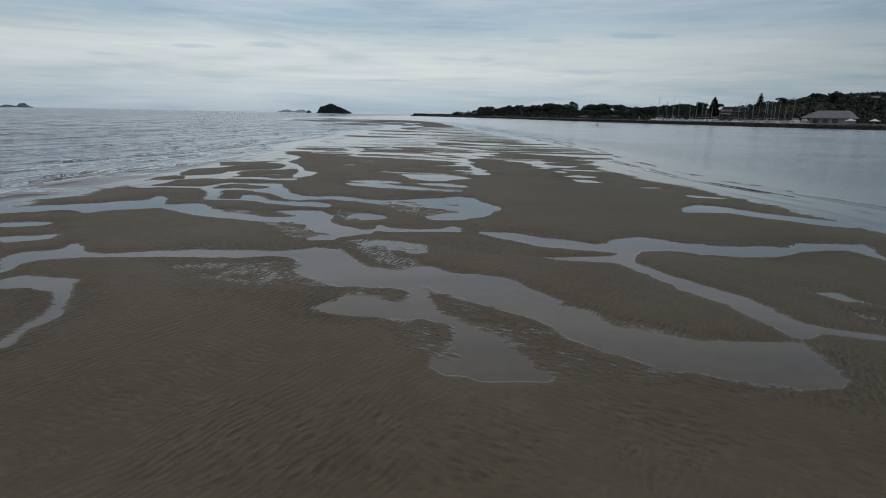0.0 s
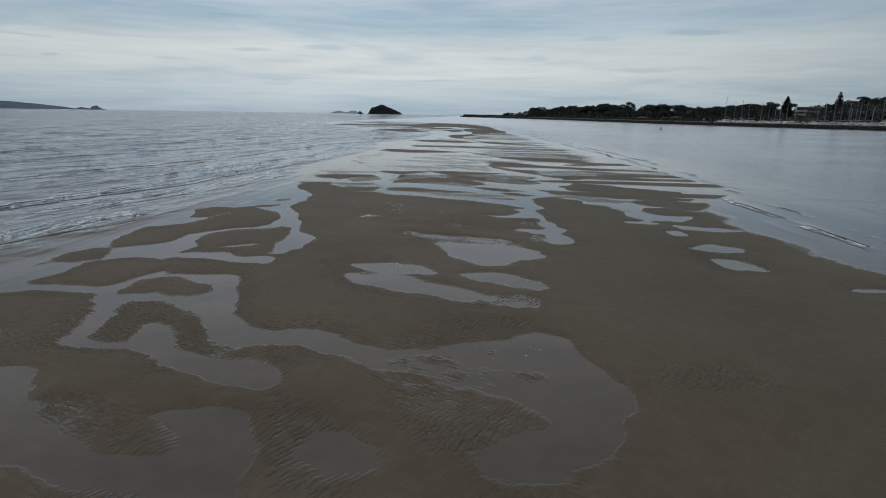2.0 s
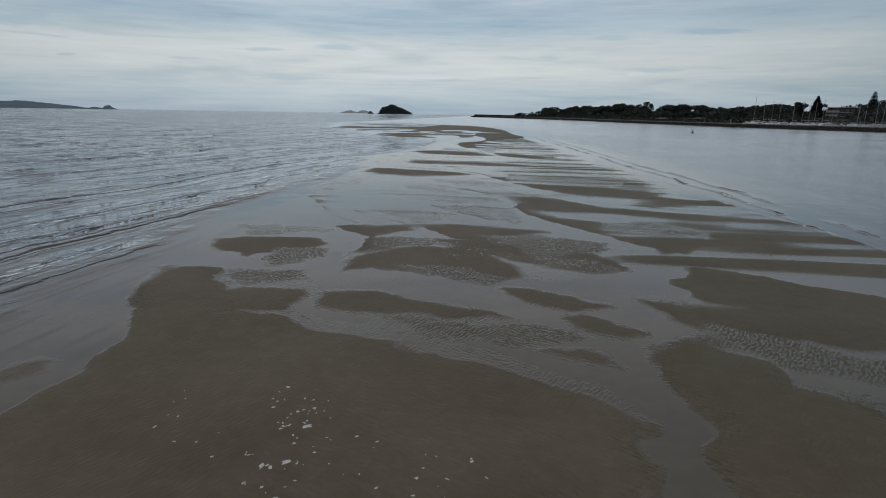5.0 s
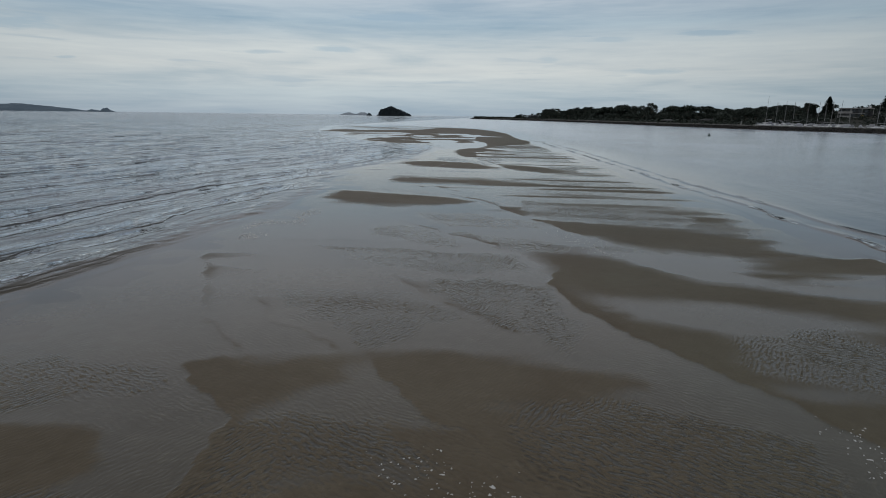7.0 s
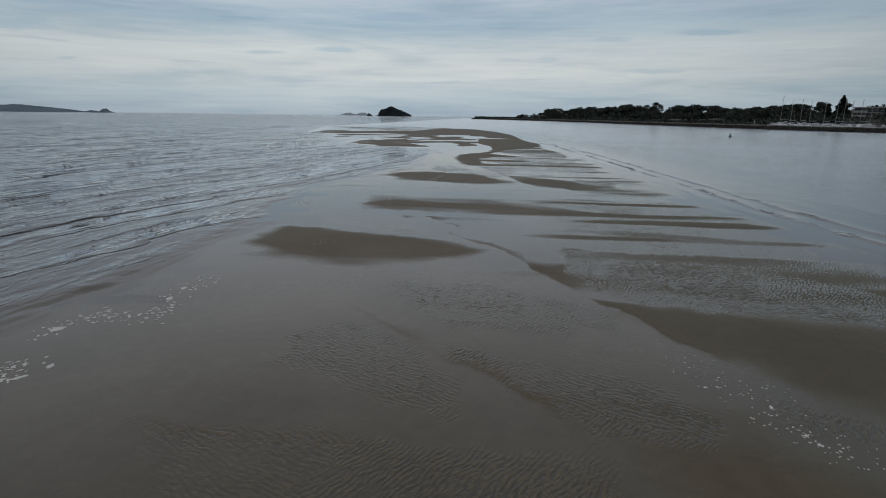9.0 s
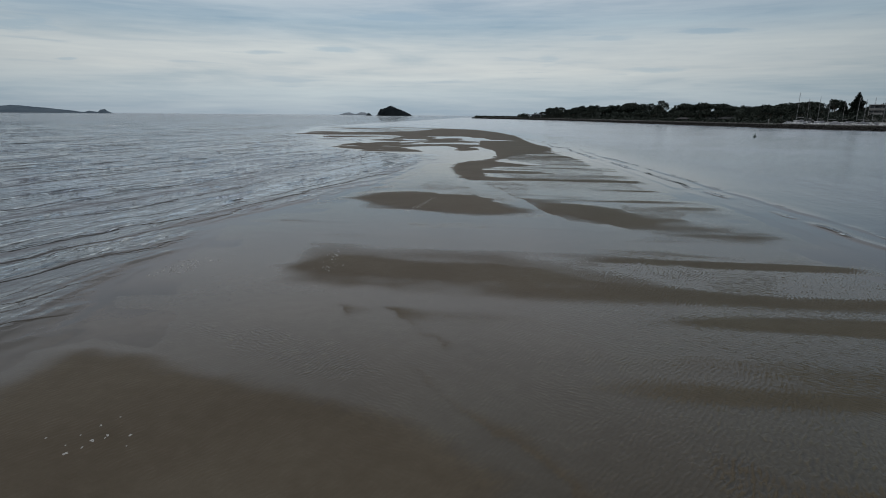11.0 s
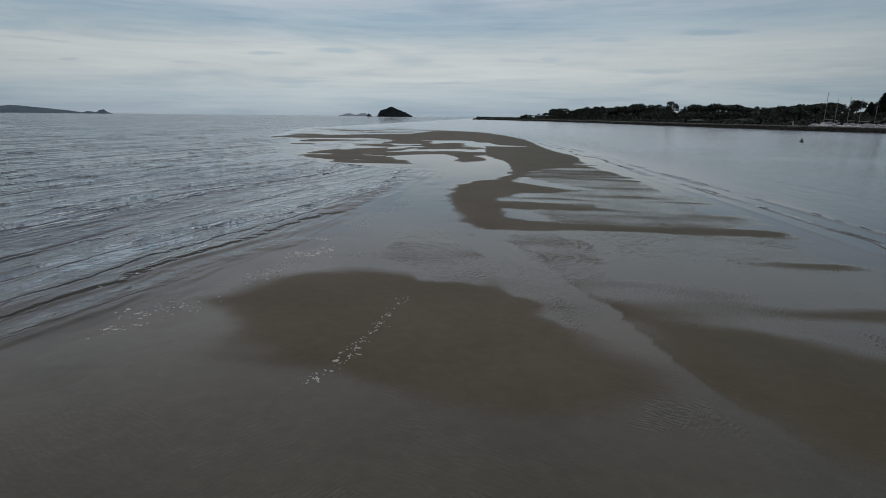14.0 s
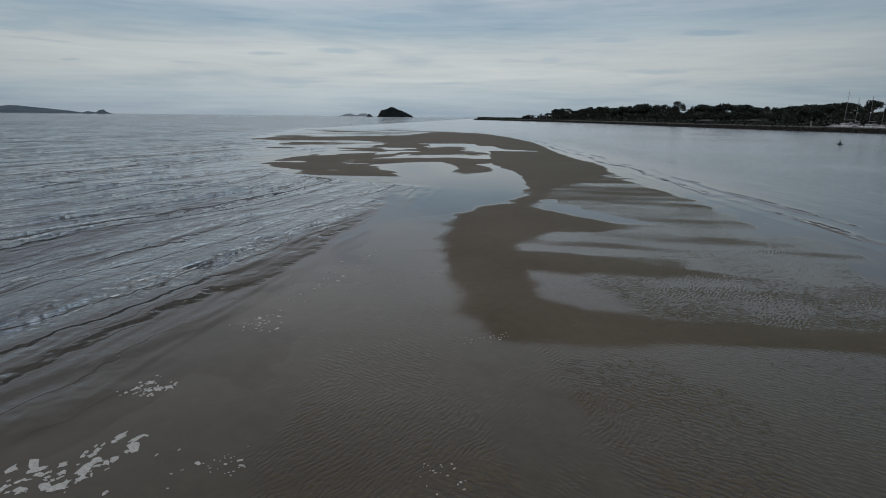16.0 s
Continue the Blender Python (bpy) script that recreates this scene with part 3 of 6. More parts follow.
    pool([(-13.0, 15.4), (-12.2, 15.5), (-11.5, 15.9), (-11.5, 15.2), (-12.4, 14.6)])  # pan
    pool([(1.2, 17.2), (2.2, 17.3), (3.2, 16.7), (3.9, 16.4), (4.7, 15.7), (5.9, 16.7), (6.4, 16.9), (7.4, 16.2), (8.7, 15.8), (10.0, 16.0), (10.6, 15.8), (11.3, 16.5), (12.0, 16.4), (13.4, 16.5), (13.2, 16.0), (12.7, 15.4), (12.6, 14.7), (12.4, 14.5), (12.2, 15.7), (10.7, 15.4), (9.6, 14.7), (8.7, 14.5), (7.5, 14.7), (6.9, 15.1), (5.9, 15.1), (5.4, 14.4), (5.0, 14.5), (5.0, 14.8), (4.2, 14.9), (3.0, 15.4), (2.1, 16.2)])  # creek
    pool([(5.0, 14.5), (5.4, 14.4), (5.2, 14.0), (5.4, 13.0), (5.9, 12.1), (6.5, 11.3), (6.8, 10.4), (6.9, 9.6), (7.3, 9.3), (8.1, 9.0), (7.9, 8.8), (7.0, 9.1), (6.5, 8.8), (6.3, 8.9), (6.1, 9.9), (5.9, 10.7), (5.4, 11.6), (5.0, 13.0), (4.7, 13.8), (3.3, 13.8), (2.7, 14.1), (4.2, 14.3)])  # creek
    pool([(8.4, 11.4), (8.9, 11.5), (9.1, 10.7), (8.7, 10.8)])  # pan
    pool([(-14.5, 20.8), (-13.9, 21.4), (-13.1, 22.1), (-12.2, 22.4), (-12.5, 23.2), (-12.4, 23.5), (-11.9, 22.8), (-11.8, 22.3), (-11.4, 21.5), (-10.6, 21.6), (-9.6, 21.5), (-8.9, 20.4), (-8.0, 19.7), (-6.7, 19.2), (-5.5, 19.0), (-4.8, 18.9), (-4.7, 18.6), (-5.4, 18.6), (-6.4, 18.6), (-8.1, 18.9), (-9.2, 19.5), (-10.3, 20.2), (-10.9, 20.6), (-11.9, 20.3), (-12.7, 19.9), (-12.9, 19.4), (-13.2, 19.4)])  # winding creek
    pool([(-4.9, 19.1), (-5.7, 19.9), (-6.3, 20.3), (-5.6, 20.4), (-4.8, 20.6), (-4.4, 20.1), (-3.9, 18.7), (-3.4, 17.9), (-2.9, 17.4), (-2.4, 17.0), (-2.4, 16.7), (-3.0, 16.3), (-3.3, 15.9), (-3.9, 15.7), (-3.7, 16.3), (-3.3, 16.5), (-3.7, 16.9), (-4.3, 17.6), (-4.7, 18.6)])  # creek pool
    ripples([(-2.7, 15.7), (-2.3, 16.0), (-1.7, 16.3), (-1.0, 16.1), (-0.4, 15.5), (-0.1, 14.7), (0.2, 14.2), (-0.1, 14.1), (-0.6, 14.1), (-1.0, 14.3), (-1.4, 14.7), (-1.9, 15.0)], 0.7, 0.002)  # rippled pan
    pool([(-2.4, 17.1), (-2.2, 17.8), (-2.1, 18.1), (-1.9, 17.7), (-1.1, 17.5), (0.1, 17.8), (0.4, 18.2), (0.7, 17.8), (0.7, 17.2), (0.1, 17.3), (-0.8, 17.2), (-1.8, 17.1)])  # thin stream
    pool([(-3.3, 19.6), (-2.9, 20.0), (-2.2, 19.7), (-2.0, 19.4), (-2.4, 19.3)])  # pan
    pool([(-3.3, 23.2), (-2.4, 23.3), (-1.2, 23.7), (-0.3, 24.0), (0.7, 24.8), (1.3, 24.7), (1.7, 23.5), (2.3, 22.3), (2.3, 21.7), (1.8, 20.9), (1.6, 20.0), (0.5, 19.3), (-0.4, 19.4), (-0.4, 19.8), (0.3, 20.4), (0.9, 20.7), (0.9, 21.4), (0.3, 21.6), (-0.8, 22.1), (-1.9, 22.7), (-2.8, 22.7)])  # centre pool
    pool([(-5.7, 23.9), (-4.9, 24.2), (-4.1, 24.2), (-3.6, 23.6), (-2.7, 23.1), (-2.8, 22.5), (-3.9, 23.1), (-4.7, 23.6), (-5.5, 23.3)])  # link
    pool([(-10.6, 27.7), (-9.9, 28.3), (-8.6, 28.1), (-7.6, 25.8), (-7.0, 24.9), (-5.6, 23.9), (-5.9, 23.3), (-7.0, 23.7), (-8.0, 25.2), (-9.2, 26.1), (-10.1, 26.2)])  # creek
    pool([(-9.0, 24.1), (-8.2, 23.8), (-8.0, 23.2), (-7.0, 22.7), (-5.2, 22.4), (-4.5, 21.8), (-4.7, 21.5), (-6.1, 21.9), (-7.5, 22.6), (-8.4, 23.0)])  # creek
    pool([(10.1, 22.3), (10.6, 22.9), (11.8, 23.7), (12.2, 23.1), (12.6, 22.6), (12.0, 21.9), (11.0, 21.9), (10.0, 21.9)])  # pan
    pool([(12.4, 27.0), (13.4, 26.4), (13.7, 26.1), (12.4, 26.1)])  # pan
    pool([(-15.3, 26.7), (-14.4, 26.9), (-12.8, 26.8), (-12.0, 26.8), (-11.7, 27.5), (-11.7, 28.5), (-11.3, 28.5), (-11.0, 28.1), (-11.4, 27.1), (-11.4, 26.3), (-10.6, 25.6), (-10.4, 24.9), (-10.1, 24.1), (-9.8, 23.3), (-9.6, 22.9), (-10.1, 22.8), (-10.3, 23.0), (-10.5, 23.9), (-10.8, 24.4), (-11.0, 25.2), (-11.8, 26.3), (-12.5, 26.4), (-13.9, 26.4), (-14.7, 26.1)])  # left creek
    pool([(-11.3, 26.4), (-10.2, 26.6), (-9.2, 26.5), (-8.9, 26.9), (-9.2, 27.7), (-9.8, 28.1), (-10.9, 28.1), (-10.9, 28.4), (-9.8, 28.5), (-8.7, 28.4), (-8.5, 27.6), (-7.8, 26.3), (-7.7, 25.6), (-7.0, 24.9), (-6.3, 24.2), (-5.7, 23.8), (-6.0, 23.6), (-6.6, 23.8), (-7.2, 24.1), (-8.4, 25.5), (-9.0, 25.8), (-9.8, 25.8), (-10.9, 25.9)])  # left creek
    pool([(-6.0, 24.1), (-5.2, 24.4), (-4.6, 24.6), (-4.0, 24.0), (-3.6, 23.5), (-3.9, 23.3), (-4.5, 23.5), (-4.7, 23.9), (-5.4, 24.0), (-5.8, 23.9)])  # link
    pool([(-9.6, 23.0), (-9.0, 23.2), (-8.6, 23.3), (-8.9, 23.7), (-9.1, 24.3), (-8.9, 24.4), (-8.2, 23.8), (-8.0, 23.4), (-7.6, 23.0), (-6.6, 22.5), (-5.8, 22.1), (-5.3, 22.3), (-4.9, 22.4), (-4.7, 22.2), (-4.6, 21.8), (-4.8, 21.5), (-5.2, 21.6), (-5.9, 21.7), (-6.7, 21.9), (-7.5, 22.3), (-8.1, 23.0), (-9.5, 22.8)])  # creek
    pool([(-10.5, 21.7), (-10.1, 21.8), (-9.8, 21.5), (-9.5, 21.0), (-9.4, 20.7), (-8.8, 20.2), (-8.2, 19.7), (-7.6, 19.4), (-7.0, 19.2), (-6.1, 19.1), (-5.2, 19.1), (-5.1, 19.4), (-5.1, 19.7), (-5.7, 20.2), (-6.1, 20.4), (-5.7, 20.6), (-5.1, 20.6), (-4.6, 20.3), (-4.2, 19.7), (-4.1, 19.2), (-4.0, 18.7), (-4.0, 18.5), (-4.8, 18.4), (-5.0, 18.7), (-5.3, 18.7), (-6.3, 18.7), (-7.2, 18.8), (-7.7, 18.8)], 0.018)  # shallow pool
    pool([(-3.0, 20.1), (-2.7, 20.2), (-2.2, 19.7), (-2.0, 19.4), (-2.3, 19.2), (-2.7, 19.2), (-3.0, 19.4)], 0.014)  # pan
    pool([(-3.6, 23.6), (-2.7, 23.4), (-1.7, 23.4), (-0.9, 24.0), (0.1, 24.5), (0.9, 24.9), (1.4, 24.7), (1.7, 23.6), (1.9, 22.8), (2.2, 22.3), (2.2, 21.7), (2.1, 21.3), (1.8, 21.2), (1.8, 20.6), (1.6, 20.2), (1.2, 20.0), (0.7, 20.1), (0.1, 20.1), (-0.0, 20.4), (0.5, 20.5), (1.0, 20.6), (1.0, 21.0), (0.7, 21.3), (0.0, 21.8), (-0.9, 22.1), (-1.8, 22.5), (-2.8, 22.9)], 0.02)  # foam-flecked pool
    ripples([(-3.6, 23.5), (-2.5, 23.2), (-1.2, 22.7), (-0.2, 22.2), (0.1, 21.7), (-0.6, 21.9), (-1.8, 22.4), (-2.8, 22.9)], 1.0, 0.008)  # ripples in the pool
    ripples([(-2.6, 23.3), (-1.7, 23.3), (-0.8, 23.9), (0.1, 24.3), (-0.1, 23.4), (-1.4, 22.9)], 0.9, 0.005)  # ripples in the pool
    ripples([(-1.6, 23.1), (-0.6, 23.0), (0.4, 22.9), (0.9, 22.5), (0.5, 22.3), (-0.4, 22.5), (-1.3, 22.8)], 1.0, 0.016)  # rippled islet
    pool([(-0.3, 19.6), (0.1, 19.8), (0.7, 19.7), (0.8, 19.4), (0.4, 19.3), (-0.1, 19.3)], 0.008)  # pan
    ripples([(-5.3, 29.1), (-4.3, 29.2), (-2.8, 29.1), (-1.2, 28.5), (0.2, 27.6), (1.2, 27.5), (1.5, 26.6), (0.8, 26.4), (-0.2, 26.7), (-1.0, 27.3), (-2.2, 27.8), (-3.7, 28.2), (-4.9, 28.6)], 0.7, 0.002)  # rippled pan
    pool([(-5.3, 30.4), (-3.8, 30.8), (-2.8, 30.5), (-2.3, 29.7), (-3.2, 29.4), (-4.4, 29.8)])  # pan
    ripples([(-1.3, 29.8), (-0.3, 30.1), (0.6, 29.9), (1.2, 29.4), (1.3, 28.5), (0.5, 28.3), (-0.2, 29.0), (-0.9, 29.4)], 0.7, 0.002)  # rippled pan
    ripples([(-2.5, 34.0), (-1.3, 34.1), (0.3, 33.6), (1.4, 33.3), (1.9, 32.1), (0.9, 31.8), (0.4, 31.6), (0.6, 31.0), (-0.1, 30.9), (-1.2, 31.5), (-2.2, 31.9), (-1.9, 32.8)], 0.7, 0.002)  # rippled pan
    ripples([(-4.1, 35.9), (-2.7, 36.0), (-0.9, 35.3), (1.1, 34.7), (-0.6, 34.3), (-2.3, 34.8), (-3.6, 35.3)], 0.7, 0.002)  # rippled pan
    pool([(7.9, 34.9), (9.0, 35.5), (9.9, 34.8), (9.0, 34.3)])  # pan
    pool([(7.9, 33.0), (8.9, 33.1), (9.5, 31.5), (8.5, 31.6), (8.1, 32.3)])  # pan
    pool([(7.8, 38.1), (8.5, 38.3), (8.6, 37.0), (8.0, 37.1)])  # pan
    pool([(6.4, 40.2), (7.8, 40.4), (7.9, 39.9), (6.7, 39.7)])  # pan
    pool([(11.2, 29.8), (12.1, 29.7), (11.9, 29.4), (11.1, 29.5)])  # pan
    pool([(8.0, 33.0), (8.6, 33.0), (8.9, 32.4), (8.4, 31.6), (8.1, 31.8), (8.1, 32.5)])  # pan
    pool([(7.7, 34.8), (8.7, 35.1), (9.5, 35.0), (9.7, 34.3), (9.0, 34.2), (8.1, 34.4)])  # pan
    pool([(8.4, 39.7), (10.2, 39.4), (11.4, 38.5), (10.4, 38.3), (8.9, 38.8)])  # pan
    pool([(-12.3, 46.2), (-12.1, 44.3), (-12.1, 42.4), (-11.3, 40.4), (-10.3, 38.7), (-9.6, 36.6), (-8.3, 34.6), (-8.2, 33.1), (-8.3, 32.2), (-8.3, 31.4), (-9.0, 31.4), (-11.5, 31.0), (-12.1, 30.5), (-12.2, 30.1), (-13.1, 30.2), (-15.0, 32.1), (-15.3, 33.6), (-16.0, 36.6), (-16.8, 41.1), (-16.6, 44.3), (-14.8, 46.1)])  # lagoon
    pool([(-12.4, 30.9), (-11.5, 31.0), (-10.7, 31.3), (-10.3, 31.2), (-9.9, 30.8), (-9.1, 30.6), (-8.4, 30.8), (-8.3, 30.1), (-8.9, 30.0), (-9.6, 30.1), (-10.2, 30.5), (-10.6, 30.7), (-11.4, 30.7)])  # pool
    pool([(-16.1, 52.9), (-14.1, 48.9), (-12.3, 46.6), (-12.1, 45.3), (-11.9, 44.1), (-12.0, 43.0), (-12.2, 42.3), (-11.6, 41.2), (-10.9, 39.8), (-10.2, 38.6), (-10.0, 37.4), (-9.7, 36.3), (-9.3, 35.6), (-8.6, 35.0), (-8.2, 34.5), (-8.1, 34.0), (-8.2, 33.6), (-8.2, 33.0), (-8.1, 32.6), (-8.1, 32.3), (-9.1, 32.1), (-18.8, 42.0), (-18.0, 43.5), (-17.1, 47.2)])  # lagoon
    bank([(-15.0, 32.1), (-16.0, 33.5), (-16.1, 34.9), (-15.1, 35.7), (-14.5, 37.7), (-14.5, 39.9), (-13.1, 40.6), (-11.7, 39.4), (-11.0, 37.8), (-11.0, 36.7), (-12.2, 35.8), (-13.2, 34.9), (-13.4, 33.6), (-13.3, 32.4), (-13.6, 31.6), (-14.0, 31.0)], 0.05)  # shoal
    bank([(-12.0, 32.3), (-12.5, 33.5), (-12.6, 34.5), (-11.8, 35.2), (-10.3, 35.8), (-9.8, 35.4), (-9.5, 34.4), (-9.3, 33.4), (-9.8, 32.8), (-10.9, 32.6), (-11.5, 32.3)], 0.05)  # shoal
    bank([(-15.0, 31.6), (-16.2, 34.8), (-14.4, 36.0), (-13.6, 37.7), (-12.2, 39.9), (-11.4, 38.4), (-11.3, 36.3), (-12.7, 35.4), (-13.5, 34.4), (-13.5, 33.0), (-13.9, 32.2)], 0.05)  # shoal
    bank([(-12.3, 30.8), (-12.2, 31.9), (-12.8, 33.6), (-12.1, 34.7), (-10.2, 35.2), (-10.4, 36.2), (-9.8, 36.1), (-9.4, 34.7), (-9.5, 33.3), (-10.3, 33.0), (-11.0, 32.4), (-11.6, 31.4)], 0.05)  # shoal
    bank([(-10.5, 31.3), (-10.4, 32.3), (-9.3, 32.5), (-9.0, 31.7), (-9.6, 30.9)], 0.05)  # shoal
    bank([(-14.5, 27.0), (-14.5, 27.9), (-14.6, 29.3), (-13.6, 30.1), (-12.3, 30.2), (-11.8, 29.2), (-11.8, 28.0), (-12.1, 27.1), (-13.3, 27.0)], 0.05)  # shoal
    bank([(-15.7, 29.4), (-16.2, 30.5), (-15.6, 31.2), (-14.6, 30.9), (-14.2, 30.0), (-14.9, 29.4)], 0.05)  # shoal
    bank([(-15.6, 37.7), (-16.0, 39.3), (-15.0, 40.5), (-13.9, 40.9), (-13.7, 39.2), (-14.7, 38.0)], 0.04)  # shoal
    bank([(-12.9, 36.0), (-14.5, 37.6), (-14.6, 38.3), (-14.3, 39.3), (-14.2, 40.3), (-13.5, 40.7), (-12.3, 40.1), (-11.7, 39.3), (-11.4, 38.5), (-11.2, 37.4), (-11.4, 36.7), (-12.2, 36.2)], 0.045)  # shoal
    bank([(-15.9, 39.1), (-16.3, 40.0), (-15.9, 40.9), (-15.0, 41.0), (-14.5, 40.0), (-14.8, 39.0), (-15.1, 38.2)], 0.045)  # shoal
    bank([(-14.4, 40.8), (-13.6, 42.1), (-12.5, 42.4), (-12.5, 41.8), (-13.4, 41.0), (-13.9, 40.6)], 0.03)  # shoal
    bank([(-12.1, 35.2), (-11.0, 35.6), (-10.2, 36.0), (-9.5, 35.7), (-9.2, 35.1), (-9.3, 34.4), (-9.4, 33.8), (-9.2, 33.3), (-9.0, 32.6), (-8.9, 32.2), (-9.1, 32.1)], 0.028)  # shoal
    bank([(-13.8, 43.4), (-13.9, 44.3), (-13.2, 45.1), (-12.4, 44.8), (-12.6, 43.6), (-13.2, 43.2)], 0.012)  # shoal
    bank([(-16.4, 42.7), (-14.9, 43.6), (-14.4, 43.3), (-15.3, 42.5)], 0.012)  # shoal
    bank([(-15.8, 38.3), (-16.4, 40.1), (-15.7, 41.0), (-14.7, 40.7), (-14.2, 39.4), (-14.4, 38.2), (-15.1, 37.8)], 0.03)  # shoal
    bank([(-12.3, 31.2), (-12.0, 31.8), (-10.6, 32.2), (-9.3, 32.0), (-8.7, 31.6), (-10.2, 31.4), (-11.6, 31.1)], 0.04)  # shoal
    pool([(-16.5, 28.0), (-15.7, 28.4), (-15.4, 29.0), (-14.7, 29.2), (-14.0, 29.9), (-14.7, 31.3), (-13.9, 32.1), (-13.3, 32.7), (-13.4, 34.1), (-12.7, 33.1), (-12.2, 31.7), (-12.3, 30.7), (-12.4, 30.3), (-13.7, 30.1), (-14.6, 29.4), (-14.5, 28.0), (-14.9, 27.3), (-15.6, 27.0)])  # channel
    pool([(-12.2, 30.7), (-11.4, 31.0), (-10.5, 31.3), (-10.0, 30.5), (-8.7, 30.9), (-8.3, 30.3), (-9.2, 30.1), (-10.1, 30.3), (-11.3, 30.5)])  # pan
    pool([(10.3, 22.7), (11.7, 23.9), (12.4, 23.4), (13.2, 22.2), (14.3, 20.9), (15.3, 19.9), (15.1, 19.2), (13.8, 19.6), (12.6, 20.8), (11.8, 21.8), (10.8, 22.1)])  # long pan
    reach([(-16.1, 52.9), (-13.0, 53.0), (-11.4, 50.5), (-10.5, 48.4), (-8.3, 48.0), (-7.2, 47.3), (-5.6, 47.1), (-3.2, 46.2), (-0.9, 45.0), (0.3, 44.5), (1.0, 43.5), (1.6, 43.8), (2.0, 45.6), (2.2, 46.9), (3.7, 47.7), (5.2, 47.2), (5.2, 45.7), (6.6, 45.3), (6.9, 44.1), (7.1, 42.5), (7.4, 41.6), (7.9, 40.6), (9.3, 40.6), (18.2, 54.5), (14.6, 76.1), (-14.8, 69.4)], 0.004)  # wet reach
    pool([(1.9, 45.9), (2.5, 44.0), (2.6, 43.4), (2.1, 42.5), (2.3, 41.1), (2.2, 40.2), (2.6, 39.3), (2.9, 38.4), (3.1, 37.4), (2.7, 36.8), (3.0, 36.0), (3.1, 35.1), (3.0, 34.8), (2.6, 34.6), (2.2, 34.8), (2.1, 35.4), (2.0, 36.4), (1.5, 36.9), (0.7, 37.2), (1.1, 37.5), (2.1, 37.5), (2.2, 38.0), (2.0, 38.7), (2.1, 40.0), (1.9, 40.6), (1.1, 40.5), (0.3, 40.4), (-1.0, 40.7), (0.4, 41.0), (0.9, 41.3), (1.3, 42.1), (1.0, 42.3), (0.9, 42.9), (1.6, 43.3), (1.5, 44.2), (1.2, 45.3)], 0.02)  # creek tail
    pool([(-11.8, 51.5), (-9.2, 53.0), (-8.1, 51.1), (-8.1, 48.8), (-6.9, 48.3), (-4.9, 48.3), (-2.1, 47.1), (0.1, 45.5), (1.8, 45.2), (1.9, 47.5), (4.0, 48.8), (3.7, 53.2), (-0.9, 53.1), (-4.4, 53.1), (-7.3, 53.8), (-9.0, 54.6), (-8.8, 56.3), (-10.7, 56.0), (-14.5, 55.1), (-17.5, 55.6), (-16.4, 53.0), (-13.1, 53.3)], 0.006)  # wet
    bank([(-11.7, 49.9), (-10.3, 50.7), (-8.7, 50.4), (-8.6, 48.7), (-10.7, 48.7)], 0.03)  # islet
    bank([(-8.2, 50.5), (-6.5, 51.4), (-4.7, 50.5), (-0.9, 49.3), (-3.4, 49.0), (-6.0, 49.1), (-7.4, 49.2)], 0.024)  # islet
    bank([(-8.2, 53.2), (-8.0, 55.6), (-5.6, 57.9), (-2.8, 57.5), (-1.5, 55.2), (-0.9, 53.8), (-2.0, 52.5), (-4.4, 53.4), (-7.0, 54.1)], 0.024)  # islet
    bank([(-15.6, 57.6), (-11.6, 58.8), (-9.8, 57.5), (-12.0, 55.7), (-14.4, 55.6)], 0.024)  # islet
    bank([(-5.5, 59.6), (-2.6, 60.1), (0.3, 59.4), (2.5, 57.6), (3.5, 55.6), (2.2, 54.6), (-0.8, 56.1), (-3.5, 57.4)], 0.03)  # islet
    bank([(-1.7, 52.2), (0.5, 51.8), (1.9, 50.7), (0.7, 50.0), (-0.9, 50.9)], 0.026)  # islet
    bank([(-0.1, 49.6), (1.4, 49.6), (2.5, 48.5), (1.7, 48.0), (0.6, 48.5)], 0.024)  # islet
    bank([(-0.8, 47.1), (0.5, 47.1), (1.1, 46.3), (0.2, 46.4)], 0.022)  # islet
    bank([(2.7, 51.8), (4.0, 51.4), (4.6, 49.4), (3.7, 49.7)], 0.02)  # islet
    bank([(4.6, 54.0), (6.3, 55.8), (8.3, 55.4), (10.6, 53.8), (13.2, 52.4), (12.2, 51.5), (9.6, 51.2), (7.1, 51.4), (4.9, 51.9)], 0.036)  # stripe
    bank([(4.4, 50.9), (6.8, 50.5), (9.1, 50.1), (13.2, 48.9), (12.3, 48.2), (9.4, 48.1), (7.4, 48.6), (5.1, 48.8)], 0.026)  # stripe
    bank([(8.0, 47.3), (10.5, 48.1), (13.4, 47.0), (11.5, 43.9), (10.3, 44.6), (8.9, 45.6)], 0.022)  # stripe
    bank([(8.4, 44.9), (9.9, 44.8), (11.3, 43.6), (10.4, 42.3), (9.4, 42.3), (8.4, 42.7)], 0.036)  # stripe
    ripples([(-12.6, 52.8), (-9.6, 53.4), (-9.2, 52.0), (-10.9, 50.9), (-11.9, 51.8)], 1.0, 0.012)  # rippled islet
    ripples([(-7.4, 49.2), (-4.4, 48.9), (-0.9, 49.0), (1.5, 47.9), (-0.9, 47.1), (-3.8, 47.5)], 1.0, 0.010)  # ripples
    ripples([(-7.2, 54.9), (-3.9, 54.7), (-0.9, 53.5), (-2.0, 52.2), (-5.0, 53.3)], 1.0, 0.012)  # ripples
    ripples([(-0.8, 57.3), (2.4, 56.7), (3.5, 55.1), (1.6, 54.5), (-0.2, 55.4)], 0.9, 0.014)  # ripples
